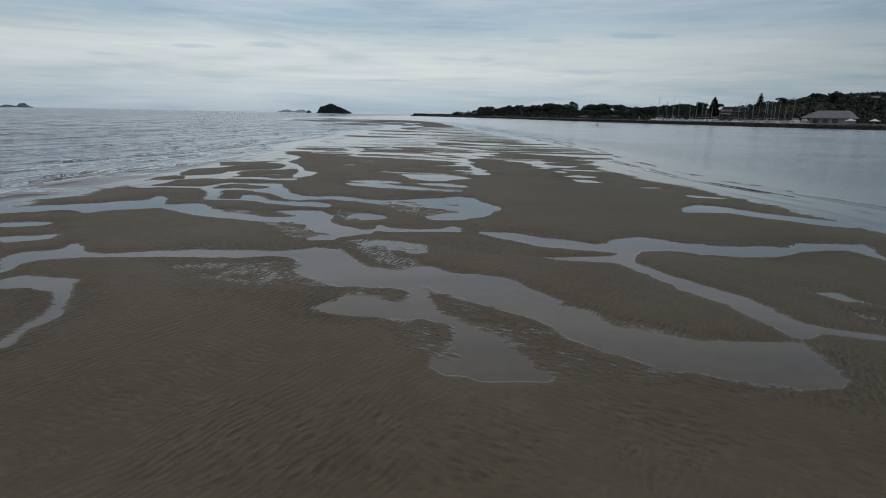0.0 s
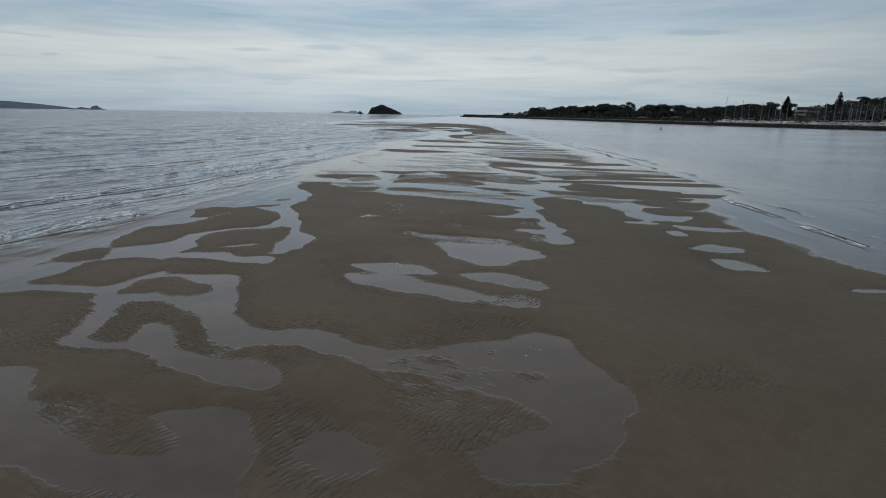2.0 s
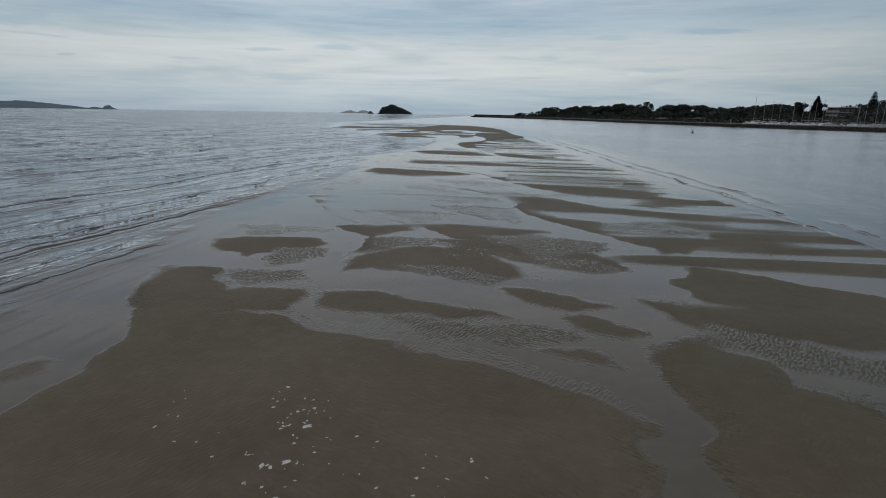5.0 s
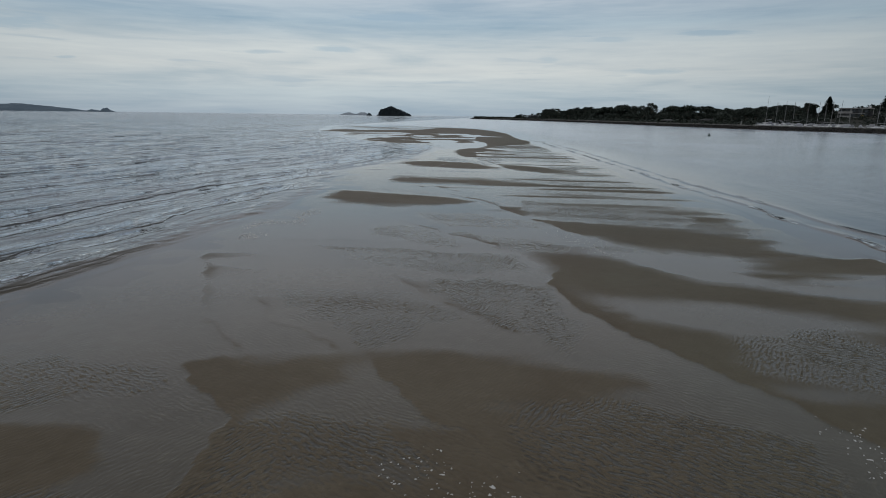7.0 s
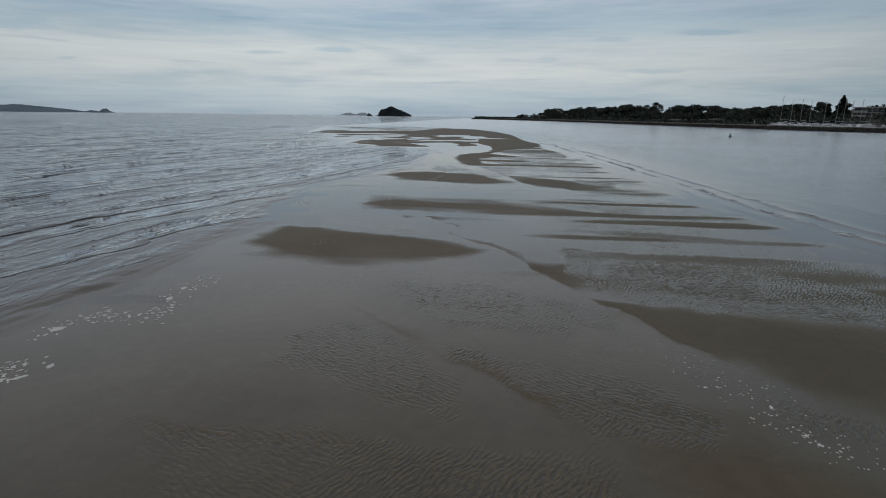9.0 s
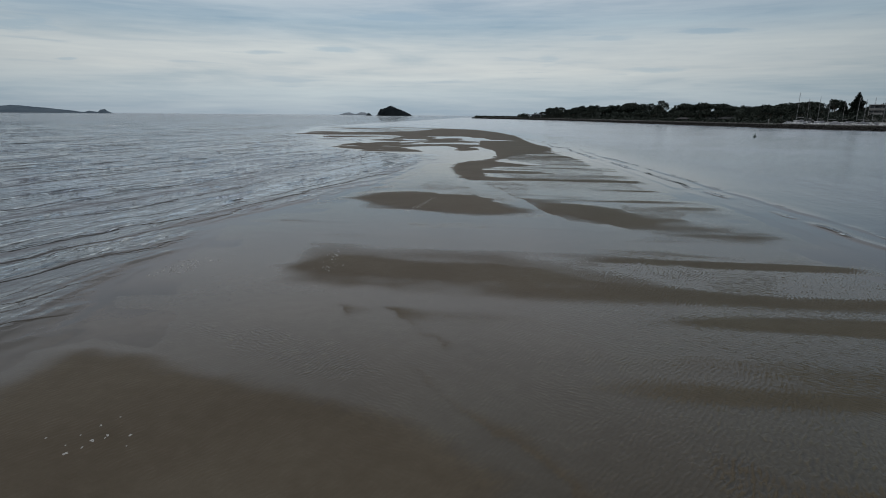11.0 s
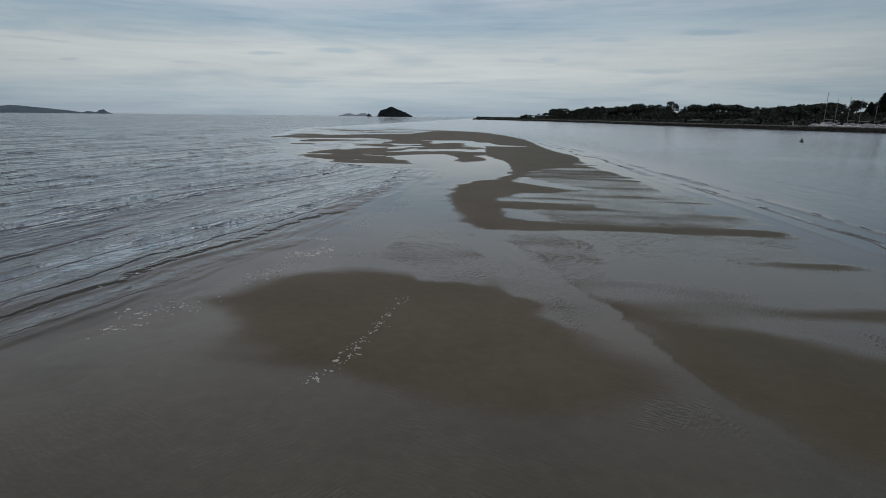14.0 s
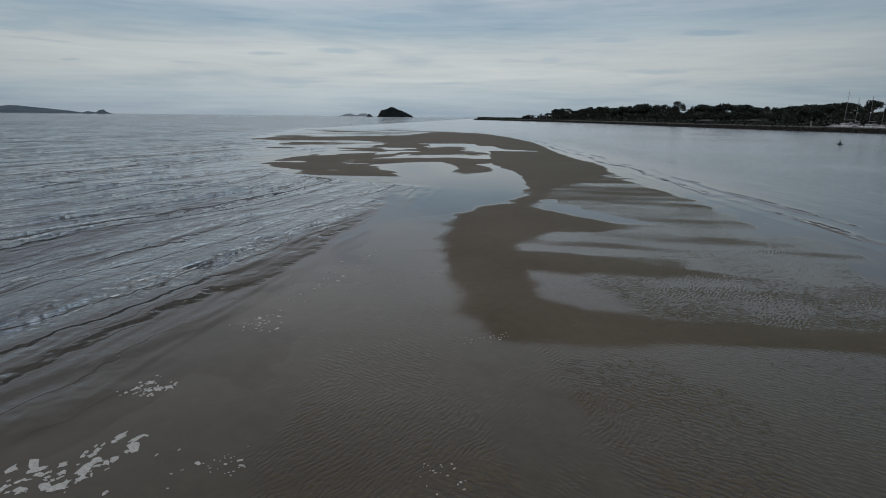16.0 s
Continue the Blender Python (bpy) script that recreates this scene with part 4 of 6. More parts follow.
    ripples([(4.7, 49.9), (7.3, 48.4), (9.0, 47.1), (7.5, 46.1), (5.6, 46.5), (4.6, 48.4)], 0.9, 0.010)  # ripples
    ripples([(-12.8, 56.9), (-11.5, 57.0), (-9.7, 56.7), (-9.3, 55.3), (-9.9, 54.3), (-10.8, 53.5), (-11.4, 53.4), (-11.9, 54.6), (-11.7, 55.5)], 1.0, 0.012)  # ripples
    ripples([(-8.4, 56.5), (-8.4, 57.8), (-8.5, 59.3), (-7.1, 59.7), (-5.4, 59.6), (-4.2, 58.9), (-3.7, 58.1), (-5.1, 58.1), (-6.4, 57.6), (-6.9, 56.6), (-7.7, 56.2)], 1.0, 0.014)  # ripples
    ripples([(-15.8, 60.2), (-16.3, 61.2), (-14.4, 61.5), (-11.5, 61.6), (-10.1, 60.5), (-12.2, 59.6), (-13.4, 58.8), (-14.2, 58.6)], 0.8, 0.010)  # ripples
    ripples([(-2.6, 60.8), (-0.6, 61.4), (1.8, 61.0), (3.5, 60.1), (3.7, 58.6), (1.4, 57.1), (0.1, 56.5), (-0.9, 57.0), (-1.9, 58.2), (-2.7, 59.2)], 1.0, 0.013)  # ripples
    ripples([(-10.5, 66.5), (-9.3, 67.1), (-6.8, 66.7), (-4.7, 66.4), (-5.1, 64.2), (-6.4, 63.3), (-8.2, 64.7)], 0.8, 0.009)  # ripples
    ripples([(-5.5, 69.1), (-2.9, 68.1), (-0.8, 67.4), (-0.3, 65.9), (-0.9, 63.6), (-2.2, 64.8), (-3.8, 66.1), (-4.9, 67.8)], 0.9, 0.010)  # ripples
    ripples([(-5.1, 54.5), (-4.5, 54.7), (-2.7, 54.6), (-2.7, 54.2), (-3.7, 53.8), (-4.5, 53.9)], 0.9, 0.012)  # ripples
    ripples([(4.0, 65.6), (7.3, 66.7), (8.4, 64.7), (9.8, 63.6), (8.9, 62.1), (6.2, 62.1), (4.5, 62.8), (3.5, 63.4)], 0.9, 0.011)  # ripples
    ripples([(-11.6, 74.6), (-7.7, 74.5), (-2.2, 74.1), (-1.6, 71.6), (-4.9, 70.5), (-9.7, 72.1)], 0.8, 0.010)  # ripples
    bank([(-15.0, 56.9), (-13.9, 57.1), (-12.7, 57.0), (-11.9, 57.0), (-12.1, 56.2), (-12.4, 55.2), (-12.5, 54.5)], 0.026)  # dry back
    bank([(-11.1, 62.1), (-10.3, 62.5), (-8.7, 62.6), (-6.8, 62.7), (-6.0, 61.5), (-7.1, 60.9), (-7.9, 60.1), (-8.8, 59.9), (-10.0, 60.9)], 0.026)  # dry back
    bank([(-6.5, 62.8), (-4.6, 63.3), (-2.3, 63.1), (-0.4, 62.6), (0.9, 62.1), (-0.6, 61.4), (-2.6, 60.8), (-3.9, 60.1), (-4.6, 60.6)], 0.03)  # dry back
    bank([(-1.2, 70.1), (0.2, 68.1), (2.2, 66.7), (4.0, 65.6), (3.5, 63.2), (2.4, 63.3), (0.9, 65.4), (0.0, 67.1)], 0.03)  # dry back
    bank([(-1.3, 74.6), (0.9, 75.3), (3.0, 73.6), (4.2, 72.6), (5.4, 71.1), (7.9, 70.5), (9.8, 69.5), (12.8, 68.3), (12.1, 67.1), (8.6, 66.9), (7.6, 67.5), (4.8, 68.2), (2.5, 68.3), (0.2, 68.8), (-1.0, 70.6), (-0.4, 72.4)], 0.032)  # dry back
    bank([(7.2, 66.6), (9.5, 66.7), (11.5, 66.2), (10.6, 64.7), (8.6, 65.0)], 0.028)  # dry back
    bank([(4.3, 61.2), (6.0, 61.7), (8.6, 61.6), (6.6, 58.4), (5.8, 58.6), (5.1, 59.7)], 0.026)  # dry back
    bank([(-16.0, 72.1), (-15.2, 73.7), (-12.8, 73.3), (-9.9, 73.1), (-8.0, 72.8), (-10.2, 71.8), (-13.7, 71.8)], 0.016)  # dry back
    bank([(-4.7, 77.5), (-1.5, 77.6), (0.4, 76.4), (-2.2, 75.1)], 0.02)  # dry back
    bank([(-0.4, 82.9), (1.8, 83.1), (5.2, 81.2), (9.7, 79.2), (13.2, 74.7), (9.6, 74.7), (5.6, 76.1), (2.7, 78.8)], 0.032)  # dry back
    bank([(6.2, 72.9), (10.4, 73.4), (12.7, 72.3), (8.4, 71.6)], 0.028)  # dry back
    front([(5.8, 58.6), (5.1, 59.7), (4.2, 61.0), (3.1, 62.6), (1.7, 64.6), (0.0, 67.1), (-1.2, 69.9), (-0.3, 72.1), (-1.1, 74.2)], 0.019, 0.45)  # dune front
    front([(-0.9, 57.0), (-1.9, 58.1), (-3.0, 59.1), (-4.6, 60.6), (-6.5, 62.8)], 0.019, 0.45)  # dune front
    front([(-8.3, 56.6), (-8.4, 57.8), (-8.6, 59.5), (-10.0, 60.9), (-11.1, 62.1)], 0.019, 0.45)  # dune front
    front([(-2.2, 64.8), (-3.8, 66.1), (-5.7, 68.4), (-8.1, 71.5)], 0.019, 0.45)  # dune front
    front([(-7.2, 62.8), (-9.5, 64.7), (-11.7, 66.8)], 0.019, 0.45)  # dune front
    front([(-9.7, 62.6), (-11.0, 63.6), (-12.3, 65.2), (-14.2, 68.4), (-16.7, 72.9)], 0.019, 0.45)  # dune front
    ripples([(-10.8, 67.7), (-9.4, 68.2), (-7.6, 68.4), (-5.8, 68.6), (-4.3, 66.6), (-4.3, 65.1), (-8.8, 64.6), (-9.9, 65.7)], 0.5, 0.008)  # fine ripples
    ripples([(-5.4, 69.8), (-3.1, 70.5), (-1.3, 69.5), (-0.6, 67.6), (-1.5, 66.2), (-2.5, 67.4), (-3.9, 67.7), (-5.0, 68.5)], 0.9, 0.010)  # ripples
    ripples([(-2.5, 75.5), (-1.0, 76.6), (0.7, 76.2), (-0.3, 74.8), (-2.0, 74.7)], 1.0, 0.012)  # ripples
    ripples([(1.5, 77.0), (3.4, 76.6), (3.7, 75.5), (2.2, 75.3)], 0.9, 0.010)  # ripples
    ripples([(-8.9, 84.4), (-4.5, 84.5), (-0.4, 82.7), (-0.4, 80.2), (-3.5, 80.7), (-7.3, 82.2)], 0.8, 0.009)  # ripples
    ripples([(-1.5, 91.3), (2.1, 90.1), (4.5, 86.6), (1.1, 83.5), (-1.2, 85.6)], 0.8, 0.012)  # ripples
    bank([(-4.8, 77.1), (-3.1, 77.6), (-1.4, 77.3), (-2.3, 75.5)], 0.022)  # dry back
    bank([(-1.3, 74.5), (-0.1, 74.8), (1.7, 73.7), (3.0, 72.6), (4.3, 71.4), (3.7, 70.7), (1.9, 70.8), (0.5, 71.0), (-0.5, 72.3)], 0.026)  # dry back
    bank([(-0.7, 82.9), (1.2, 82.4), (4.6, 81.9), (7.5, 80.9), (11.8, 79.5), (9.2, 75.4), (6.4, 75.9), (4.6, 75.9), (3.3, 77.6), (1.6, 79.6)], 0.032)  # dry back
    bank([(-13.6, 73.3), (-12.3, 74.0), (-10.3, 74.0), (-7.9, 73.7), (-6.7, 73.2), (-8.4, 72.9), (-11.3, 73.0)], 0.012)  # dry back
    ripples([(-1.5, 86.7), (3.4, 88.3), (7.5, 87.4), (9.9, 85.6), (7.8, 82.3), (3.3, 82.4), (0.1, 83.6), (-1.3, 84.9)], 0.9, 0.012)  # ripples
    ripples([(-5.5, 79.3), (-3.9, 78.2), (-1.1, 77.8), (-0.0, 76.9), (-0.7, 75.5), (-2.2, 74.7), (-2.7, 75.6), (-3.9, 76.7), (-5.0, 77.9)], 0.9, 0.011)  # ripples
    ripples([(-9.1, 80.7), (-7.0, 79.2), (-5.2, 76.8), (-5.3, 75.3), (-7.3, 76.2), (-9.9, 77.4), (-10.2, 78.8)], 0.75, 0.008)  # ripples
    ripples([(-8.1, 84.4), (-4.9, 84.2), (-2.0, 82.7), (-0.8, 81.1), (-2.3, 79.8), (-4.7, 79.9), (-7.0, 81.0)], 0.6, 0.009)  # ripples
    bank([(-0.2, 82.4), (1.5, 82.2), (3.0, 81.7), (4.7, 81.7), (7.3, 81.6), (4.7, 77.6), (3.1, 78.3), (1.7, 78.9), (0.6, 80.2)], 0.03)  # dry back
    bank([(-4.6, 77.7), (-3.2, 77.8), (-1.8, 77.7), (-2.6, 76.9), (-3.6, 77.0)], 0.014)  # dry back
    bank([(-16.0, 89.7), (-16.7, 93.0), (-16.3, 94.3), (-13.7, 93.5), (-10.4, 93.0), (-7.8, 91.6), (-5.1, 90.0), (-6.3, 88.5), (-8.7, 87.6), (-11.1, 87.2), (-13.9, 87.8)], 0.04)  # mound
    bank([(-14.2, 101.9), (-13.1, 105.3), (-9.5, 104.6), (-4.5, 104.1), (0.1, 102.0), (1.8, 101.0), (-1.9, 100.4), (-7.5, 100.7), (-11.3, 100.5)], 0.036)  # mound
    bank([(-0.6, 95.7), (4.3, 96.5), (8.2, 94.9), (11.8, 93.5), (7.2, 92.2), (2.0, 93.2)], 0.026)  # stripe
    bank([(0.2, 90.5), (5.4, 90.8), (8.6, 89.8), (12.0, 88.9), (10.8, 87.2), (5.5, 88.0), (1.2, 89.1)], 0.026)  # stripe
    front([(1.8, 78.5), (0.9, 80.1), (-0.2, 82.2), (-1.7, 85.0), (-3.8, 89.4), (-5.8, 91.9), (-9.0, 95.9), (-12.0, 100.3)], 0.019, 0.45)  # dune front
    front([(-2.7, 75.5), (-3.9, 76.7), (-5.3, 78.1), (-7.1, 79.6), (-9.8, 82.8)], 0.019, 0.45)  # dune front
    bank([(-14.8, 105.4), (-14.1, 106.5), (-12.2, 106.5), (-9.8, 106.5), (-7.5, 106.4), (-5.3, 106.3), (-3.2, 105.3), (-1.4, 104.1), (0.1, 103.1), (1.4, 101.9), (0.4, 101.4), (-1.9, 101.7), (-3.9, 102.2), (-6.2, 102.4), (-8.9, 102.0), (-11.5, 101.7), (-13.0, 102.6), (-14.0, 104.0)], 0.026)  # mound
    bank([(-1.2, 107.5), (2.5, 107.4), (5.3, 106.7), (7.6, 105.1), (4.6, 105.3), (1.0, 106.1)], 0.02)  # stripe
    ripples([(-1.3, 104.8), (2.5, 104.7), (6.7, 103.6), (4.9, 100.8), (2.7, 101.3), (0.9, 102.8)], 0.7, 0.010)  # ripples
    ripples([(-14.4, 95.9), (-11.4, 95.8), (-8.3, 94.4), (-8.0, 93.3), (-10.0, 93.1), (-12.4, 94.4)], 0.4, 0.010)  # fine ripples
    front([(-6.5, 94.9), (-7.6, 96.4), (-9.2, 98.3)], 0.019, 0.45)  # dune front
    bank([(-16.6, 120.8), (-15.9, 123.6), (-14.5, 124.8), (-12.2, 125.3), (-9.7, 125.0), (-6.8, 124.1), (-5.5, 122.5), (-4.8, 120.6), (-4.0, 119.0), (-3.4, 117.2), (-3.7, 116.2), (-5.2, 115.4), (-6.7, 115.0), (-8.2, 115.2), (-9.9, 115.9), (-11.3, 116.5), (-12.7, 116.9), (-14.4, 117.8)], 0.034)  # mound
    bank([(-3.5, 121.8), (-2.3, 121.8), (-0.2, 121.3), (1.6, 120.2), (2.8, 118.4), (4.1, 116.4), (5.5, 115.2), (3.4, 112.0), (2.1, 112.5), (0.3, 113.6), (-1.0, 114.6), (-1.9, 116.7), (-2.7, 119.2)], 0.034)  # dry back
    bank([(3.2, 117.2), (5.3, 115.1), (7.0, 113.4), (9.5, 112.2), (9.0, 110.9), (5.3, 110.9), (3.5, 111.3), (1.5, 112.2)], 0.026)  # dry back
    ripples([(-3.9, 116.1), (-2.6, 116.3), (-1.8, 115.0), (-3.4, 115.0), (-4.4, 115.2)], 0.8, 0.009)  # ripples
    ripples([(-11.3, 112.4), (-6.3, 112.9), (-4.0, 112.2), (-6.3, 111.1), (-10.2, 110.9)], 0.4, 0.009)  # fine ripples
    ripples([(3.2, 120.9), (5.8, 119.6), (7.0, 117.7), (5.7, 115.5), (4.3, 116.7), (2.8, 118.4)], 0.8, 0.012)  # ripples
    ripples([(-7.1, 133.3), (-4.5, 133.7), (-2.5, 131.1), (-3.0, 125.1), (-4.5, 124.4), (-5.3, 126.4), (-6.7, 129.6)], 0.7, 0.009)  # ripples
    ripples([(-5.9, 123.4), (-4.7, 123.1), (-4.5, 120.6), (-5.0, 119.7), (-5.5, 121.3)], 0.7, 0.009)  # ripples
    ripples([(-7.2, 129.5), (-4.6, 124.9), (-3.5, 122.6), (-4.7, 120.0), (-5.8, 121.3), (-7.2, 124.5)], 0.35, 0.011)  # fine ripples
    ripples([(-5.8, 173.9), (2.4, 182.0), (5.0, 166.5), (6.2, 155.6), (5.9, 150.2), (1.3, 151.4), (-3.5, 156.5), (-4.9, 160.9)], 0.8, 0.014)  # ripples
    ripples([(-5.2, 140.2), (0.2, 142.1), (4.1, 139.7), (6.5, 137.6), (5.6, 136.1), (0.3, 135.7), (-4.0, 136.1)], 0.8, 0.012)  # ripples
    bank([(-10.8, 145.8), (-10.9, 151.0), (-10.2, 156.2), (-8.5, 158.0), (-6.4, 156.8), (-4.5, 154.5), (-2.5, 152.5), (-2.9, 149.1), (-5.7, 148.7), (-8.0, 146.2), (-8.2, 144.4), (-7.7, 143.6), (-6.0, 143.9), (-2.2, 142.9), (0.2, 142.1), (-2.6, 141.0), (-5.1, 141.3), (-7.5, 141.4), (-7.6, 139.3), (-7.3, 137.6), (-5.6, 136.5), (-4.1, 135.5), (-4.4, 134.6), (-5.8, 134.2), (-7.8, 134.1), (-8.4, 134.5), (-9.1, 136.9), (-10.0, 140.5)], 0.06)  # bank
    bank([(-4.1, 150.5), (0.9, 149.7), (5.2, 148.3), (8.1, 145.1), (6.7, 144.0), (2.7, 145.6), (-1.4, 147.0), (-4.4, 147.6)], 0.021)  # stripe
    bank([(-0.2, 135.3), (2.2, 135.8), (5.4, 135.8), (4.0, 133.7), (2.2, 133.9), (0.5, 134.5)], 0.019)  # stripe
    bank([(2.3, 140.8), (5.8, 140.9), (7.7, 139.5), (6.8, 138.0), (3.9, 139.2)], 0.022)  # stripe
    front([(2.4, 111.9), (1.5, 112.8), (0.2, 113.4), (-1.1, 114.3), (-2.2, 117.0), (-3.7, 122.3), (-5.3, 127.1), (-7.3, 131.2), (-9.7, 132.5)], 0.010, 0.45)  # dune front
    front([(-5.1, 126.5), (-5.7, 129.0), (-7.1, 131.0), (-8.4, 131.6), (-9.7, 132.9)], 0.010, 0.45)  # dune front
    ripples([(-12.6, 133.0), (-10.5, 133.9), (-8.4, 130.2), (-6.9, 126.0), (-7.8, 124.2), (-9.7, 124.1), (-11.2, 125.8), (-12.6, 128.2)], 0.4, 0.009)  # fine ripples
    bank([(-13.4, 163.1), (-10.9, 160.4), (-9.8, 154.4), (-10.7, 152.2), (-12.2, 156.2)], 0.02)  # spit
    bank([(-39.8, 275.2), (-33.5, 332.6), (-17.5, 318.0), (-7.5, 283.6), (-1.7, 250.1), (0.9, 206.4), (4.3, 187.3), (-1.6, 181.9), (-5.0, 168.1), (-6.9, 162.5), (-7.9, 167.5), (-6.7, 177.2), (-8.5, 184.4), (-10.7, 190.2), (-15.3, 224.9), (-23.7, 230.6)], 0.09)  # far bank
    bank([(-8.4, 160.1), (-7.2, 167.7), (-6.0, 180.3), (-1.3, 184.6), (4.0, 185.8), (0.9, 174.6), (-4.0, 168.3), (-5.8, 161.1), (-5.8, 154.9), (-7.8, 155.2)], 0.03)  # bridge of sand
    bank([(-73.3, 250.0), (-61.8, 266.4), (-41.6, 284.0), (-33.2, 298.4), (-23.7, 230.6), (-43.3, 250.9), (-60.7, 244.6)], 0.06)  # far bank
    pool([(-14.2, 225.2), (-11.2, 234.5), (-8.8, 223.1), (-1.8, 218.3), (-9.7, 217.7)], 0.03)  # far pool
    pool([(-18.1, 165.6), (-15.7, 171.2), (-20.6, 180.3), (-29.8, 220.6), (-28.6, 238.5), (-16.5, 242.5), (-12.1, 225.9), (-10.6, 190.2), (-8.5, 183.0), (-7.6, 180.0), (-6.7, 167.8), (-7.8, 161.8), (-10.4, 157.5), (-12.7, 153.6), (-14.6, 156.0)], 0.06)  # lagoon
    pool([(-16.4, 19.6), (-15.7, 20.5), (-14.2, 21.2), (-12.5, 21.6), (-12.0, 22.9), (-11.4, 21.8), (-11.5, 20.4), (-12.8, 20.0), (-14.4, 19.8), (-15.8, 19.0)], 0.02)  # creek mouth
    pool([(-5.3, 29.1), (-3.9, 29.3), (-2.1, 28.4), (-0.8, 27.8), (-0.6, 27.3), (-1.8, 27.3), (-3.3, 27.7), (-4.6, 28.3)], 0.01)  # shallow sheet
    pool([(-2.5, 33.9), (-0.4, 34.3), (1.1, 33.6), (1.8, 32.5), (0.3, 31.3), (-0.8, 30.8), (-1.9, 32.0)], 0.01)  # shallow sheet
    pool([(-1.4, 29.8), (0.1, 29.9), (1.1, 29.2), (1.2, 28.3), (0.1, 28.5), (-1.0, 29.2)], 0.008)  # shallow sheet
    bank([(-11.4, 27.6), (-10.9, 27.9), (-10.3, 28.1), (-9.3, 27.7), (-8.7, 27.0), (-9.0, 26.6), (-9.4, 26.4), (-9.9, 26.2)], 0.035)  # islet in the pool
    # braided shoals in the far lagoon
    k = np.nonzero((y > 163) & (y < 246) & (x < -6) & (x > -62))[0]
    u, v = x[k] + 3.0 * wobble(x[k], y[k], 13, 70), y[k] + 7.0 * wobble(x[k], y[k], 16, 71)
    braid = wobble(u * 0.5, v * 0.62, 5, 72) + 0.6 * wobble(u, v * 0.8, 4.5, 73) + 0.35 * wobble(u, v, 2.2, 74)
    within = ease(-outside(x[k], y[k], [(-36, 180), (-26, 173), (-13, 174), (-7, 180), (-8, 200), (-12, 228), (-30, 243), (-58, 236), (-52, 212)]), -5, 5)
    z[k] = np.maximum(z[k], (0.085 * (braid - 0.03) + 0.01) * within - 0.09 * (1 - within))

    z += 0.010 * ease(y, 56, 70) * np.exp(-(((z - 0.014) / 0.016) ** 2)) * (wobble(x + 0.25 * y, y * 7, 9, 27) + 0.6 * wobble(x, y * 3, 2.6, 28))
    # the outer reach is flatter, and just clears the water
    z = np.where(z > 0, z * (1 - 0.5 * ease(y, 56, 66) * (1 - ease(y, 155, 168))), z)
    z = np.where((y > 57) & (y < 152) & (edge > 2), np.maximum(z, 0.003), z)
    # fringes of ripples round the pools; the ripples themselves are fine relief
    patch = ease(wobble(x, y * 1.6, 5.5, 15) + 0.5 * wobble(x, y, 1.7, 16), -0.2, 0.5)
    fringe = ease(halo, 0.25, 0.8) * patch * (1 - ease(y, 58, 66))
    z -= np.where(z > 0.024, np.minimum(z - 0.024, 0.05 * fringe), 0)
    z += (1 - ease(y, 26, 44)) * np.exp(-((z / 0.024) ** 2)) * (0.009 * wobble(x, y, 0.36, 91) + 0.008 * wobble(x + 0.4 * y, y * 1.5, 0.2, 92))
    low = np.exp(-((z / 0.03) ** 2))
    rip = np.maximum(np.maximum(rip, np.maximum(0.9 * fringe, 0.6 * ease(halo, 0.2, 0.6) * (1 - ease(y, 52, 58)) * ease(-z, -0.06, 0.01))), (0.16 + 0.14 * (1 - ease(y, 8, 20)) + 0.25 * patch * low) * (1 - 0.75 * ease(y, 56, 64)) + 0.5 * right_side * ease(165 - y, 0, 20) * low)
    return z.reshape(shape), (rip * np.clip((edge + 2) / 4, 0, 1)).reshape(shape)


def sand_height(x, y):
    return sand_plan(x, y)[0]


def graded(*runs):
    """Coordinates with steps that change: (from, to, step) runs, end to end."""
    out = [np.arange(a, b, s) for a, b, s in runs]
    return np.concatenate(out + [[runs[-1][1]]])


along = graded((-70, -10, 3), (-10, 4, 0.5), (4, 30, 0.07), (30, 60, 0.09), (60, 112, 0.1), (112, 180, 0.15), (180, 260, 0.5), (260, 400, 2))
one_side = graded((0, 6, 0.08), (6, 10, 0.1), (10, 20, 0.2), (20, 40, 0.8), (40, 130, 5))
across = np.concatenate([-one_side[:0:-1], one_side])
gy, gx = np.meshgrid(along, across, indexing="ij")
gx = gx - 0.063 * np.clip(gy, 0, 400) + 0.5
height, rippled = sand_plan(gx, gy)
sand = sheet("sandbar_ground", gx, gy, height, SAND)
tagged(sand, "brown rippled wet tidal sand with pools and low dunes", "sandbar", kind="structure")
sand.data.attributes.new("rippled", "FLOAT", "POINT").data.foreach_set("value", rippled.astype(np.float32).reshape(-1))

# ---- water: one sheet from the pools out to the horizon ----
wy_ = graded((-300, -20, 20), (-20, 20, 1.0), (20, 60, 0.6), (60, 190, 0.42), (190, 340, 2.0), (340, 700, 10), (700, 5600, 100))
wx_ = np.concatenate([-graded((60.5, 130, 0.4), (130, 230, 1.0), (230, 400, 8), (400, 5600, 100))[::-1], graded((-60, -34, 0.16), (-34, -12, 0.1), (-12, -6, 0.6), (-6, 24, 0.15), (24, 40, 2), (40, 300, 6), (300, 5600, 100))])
gy, gx = np.meshgrid(wy_, wx_, indexing="ij")
depth = -sand_height(np.clip(gx, -140, 120), np.clip(gy, -70, 400))
depth = np.where((gx < -130) | (gx > 110) | (gy > 395) | (gy < -65), 3.0, depth)
shore = np.interp(gy, *LEFT_EDGE) - gx  # metres out into the bay
sway = 2.2 * wobble(gx, gy, 26, 21) + 0.8 * wobble(gx, gy, 9, 22) + 0.22 * wobble(gx, gy, 2.6, 23) + 0.10 * wobble(gx, gy, 1.4, 24)
swell = np.zeros_like(gx)
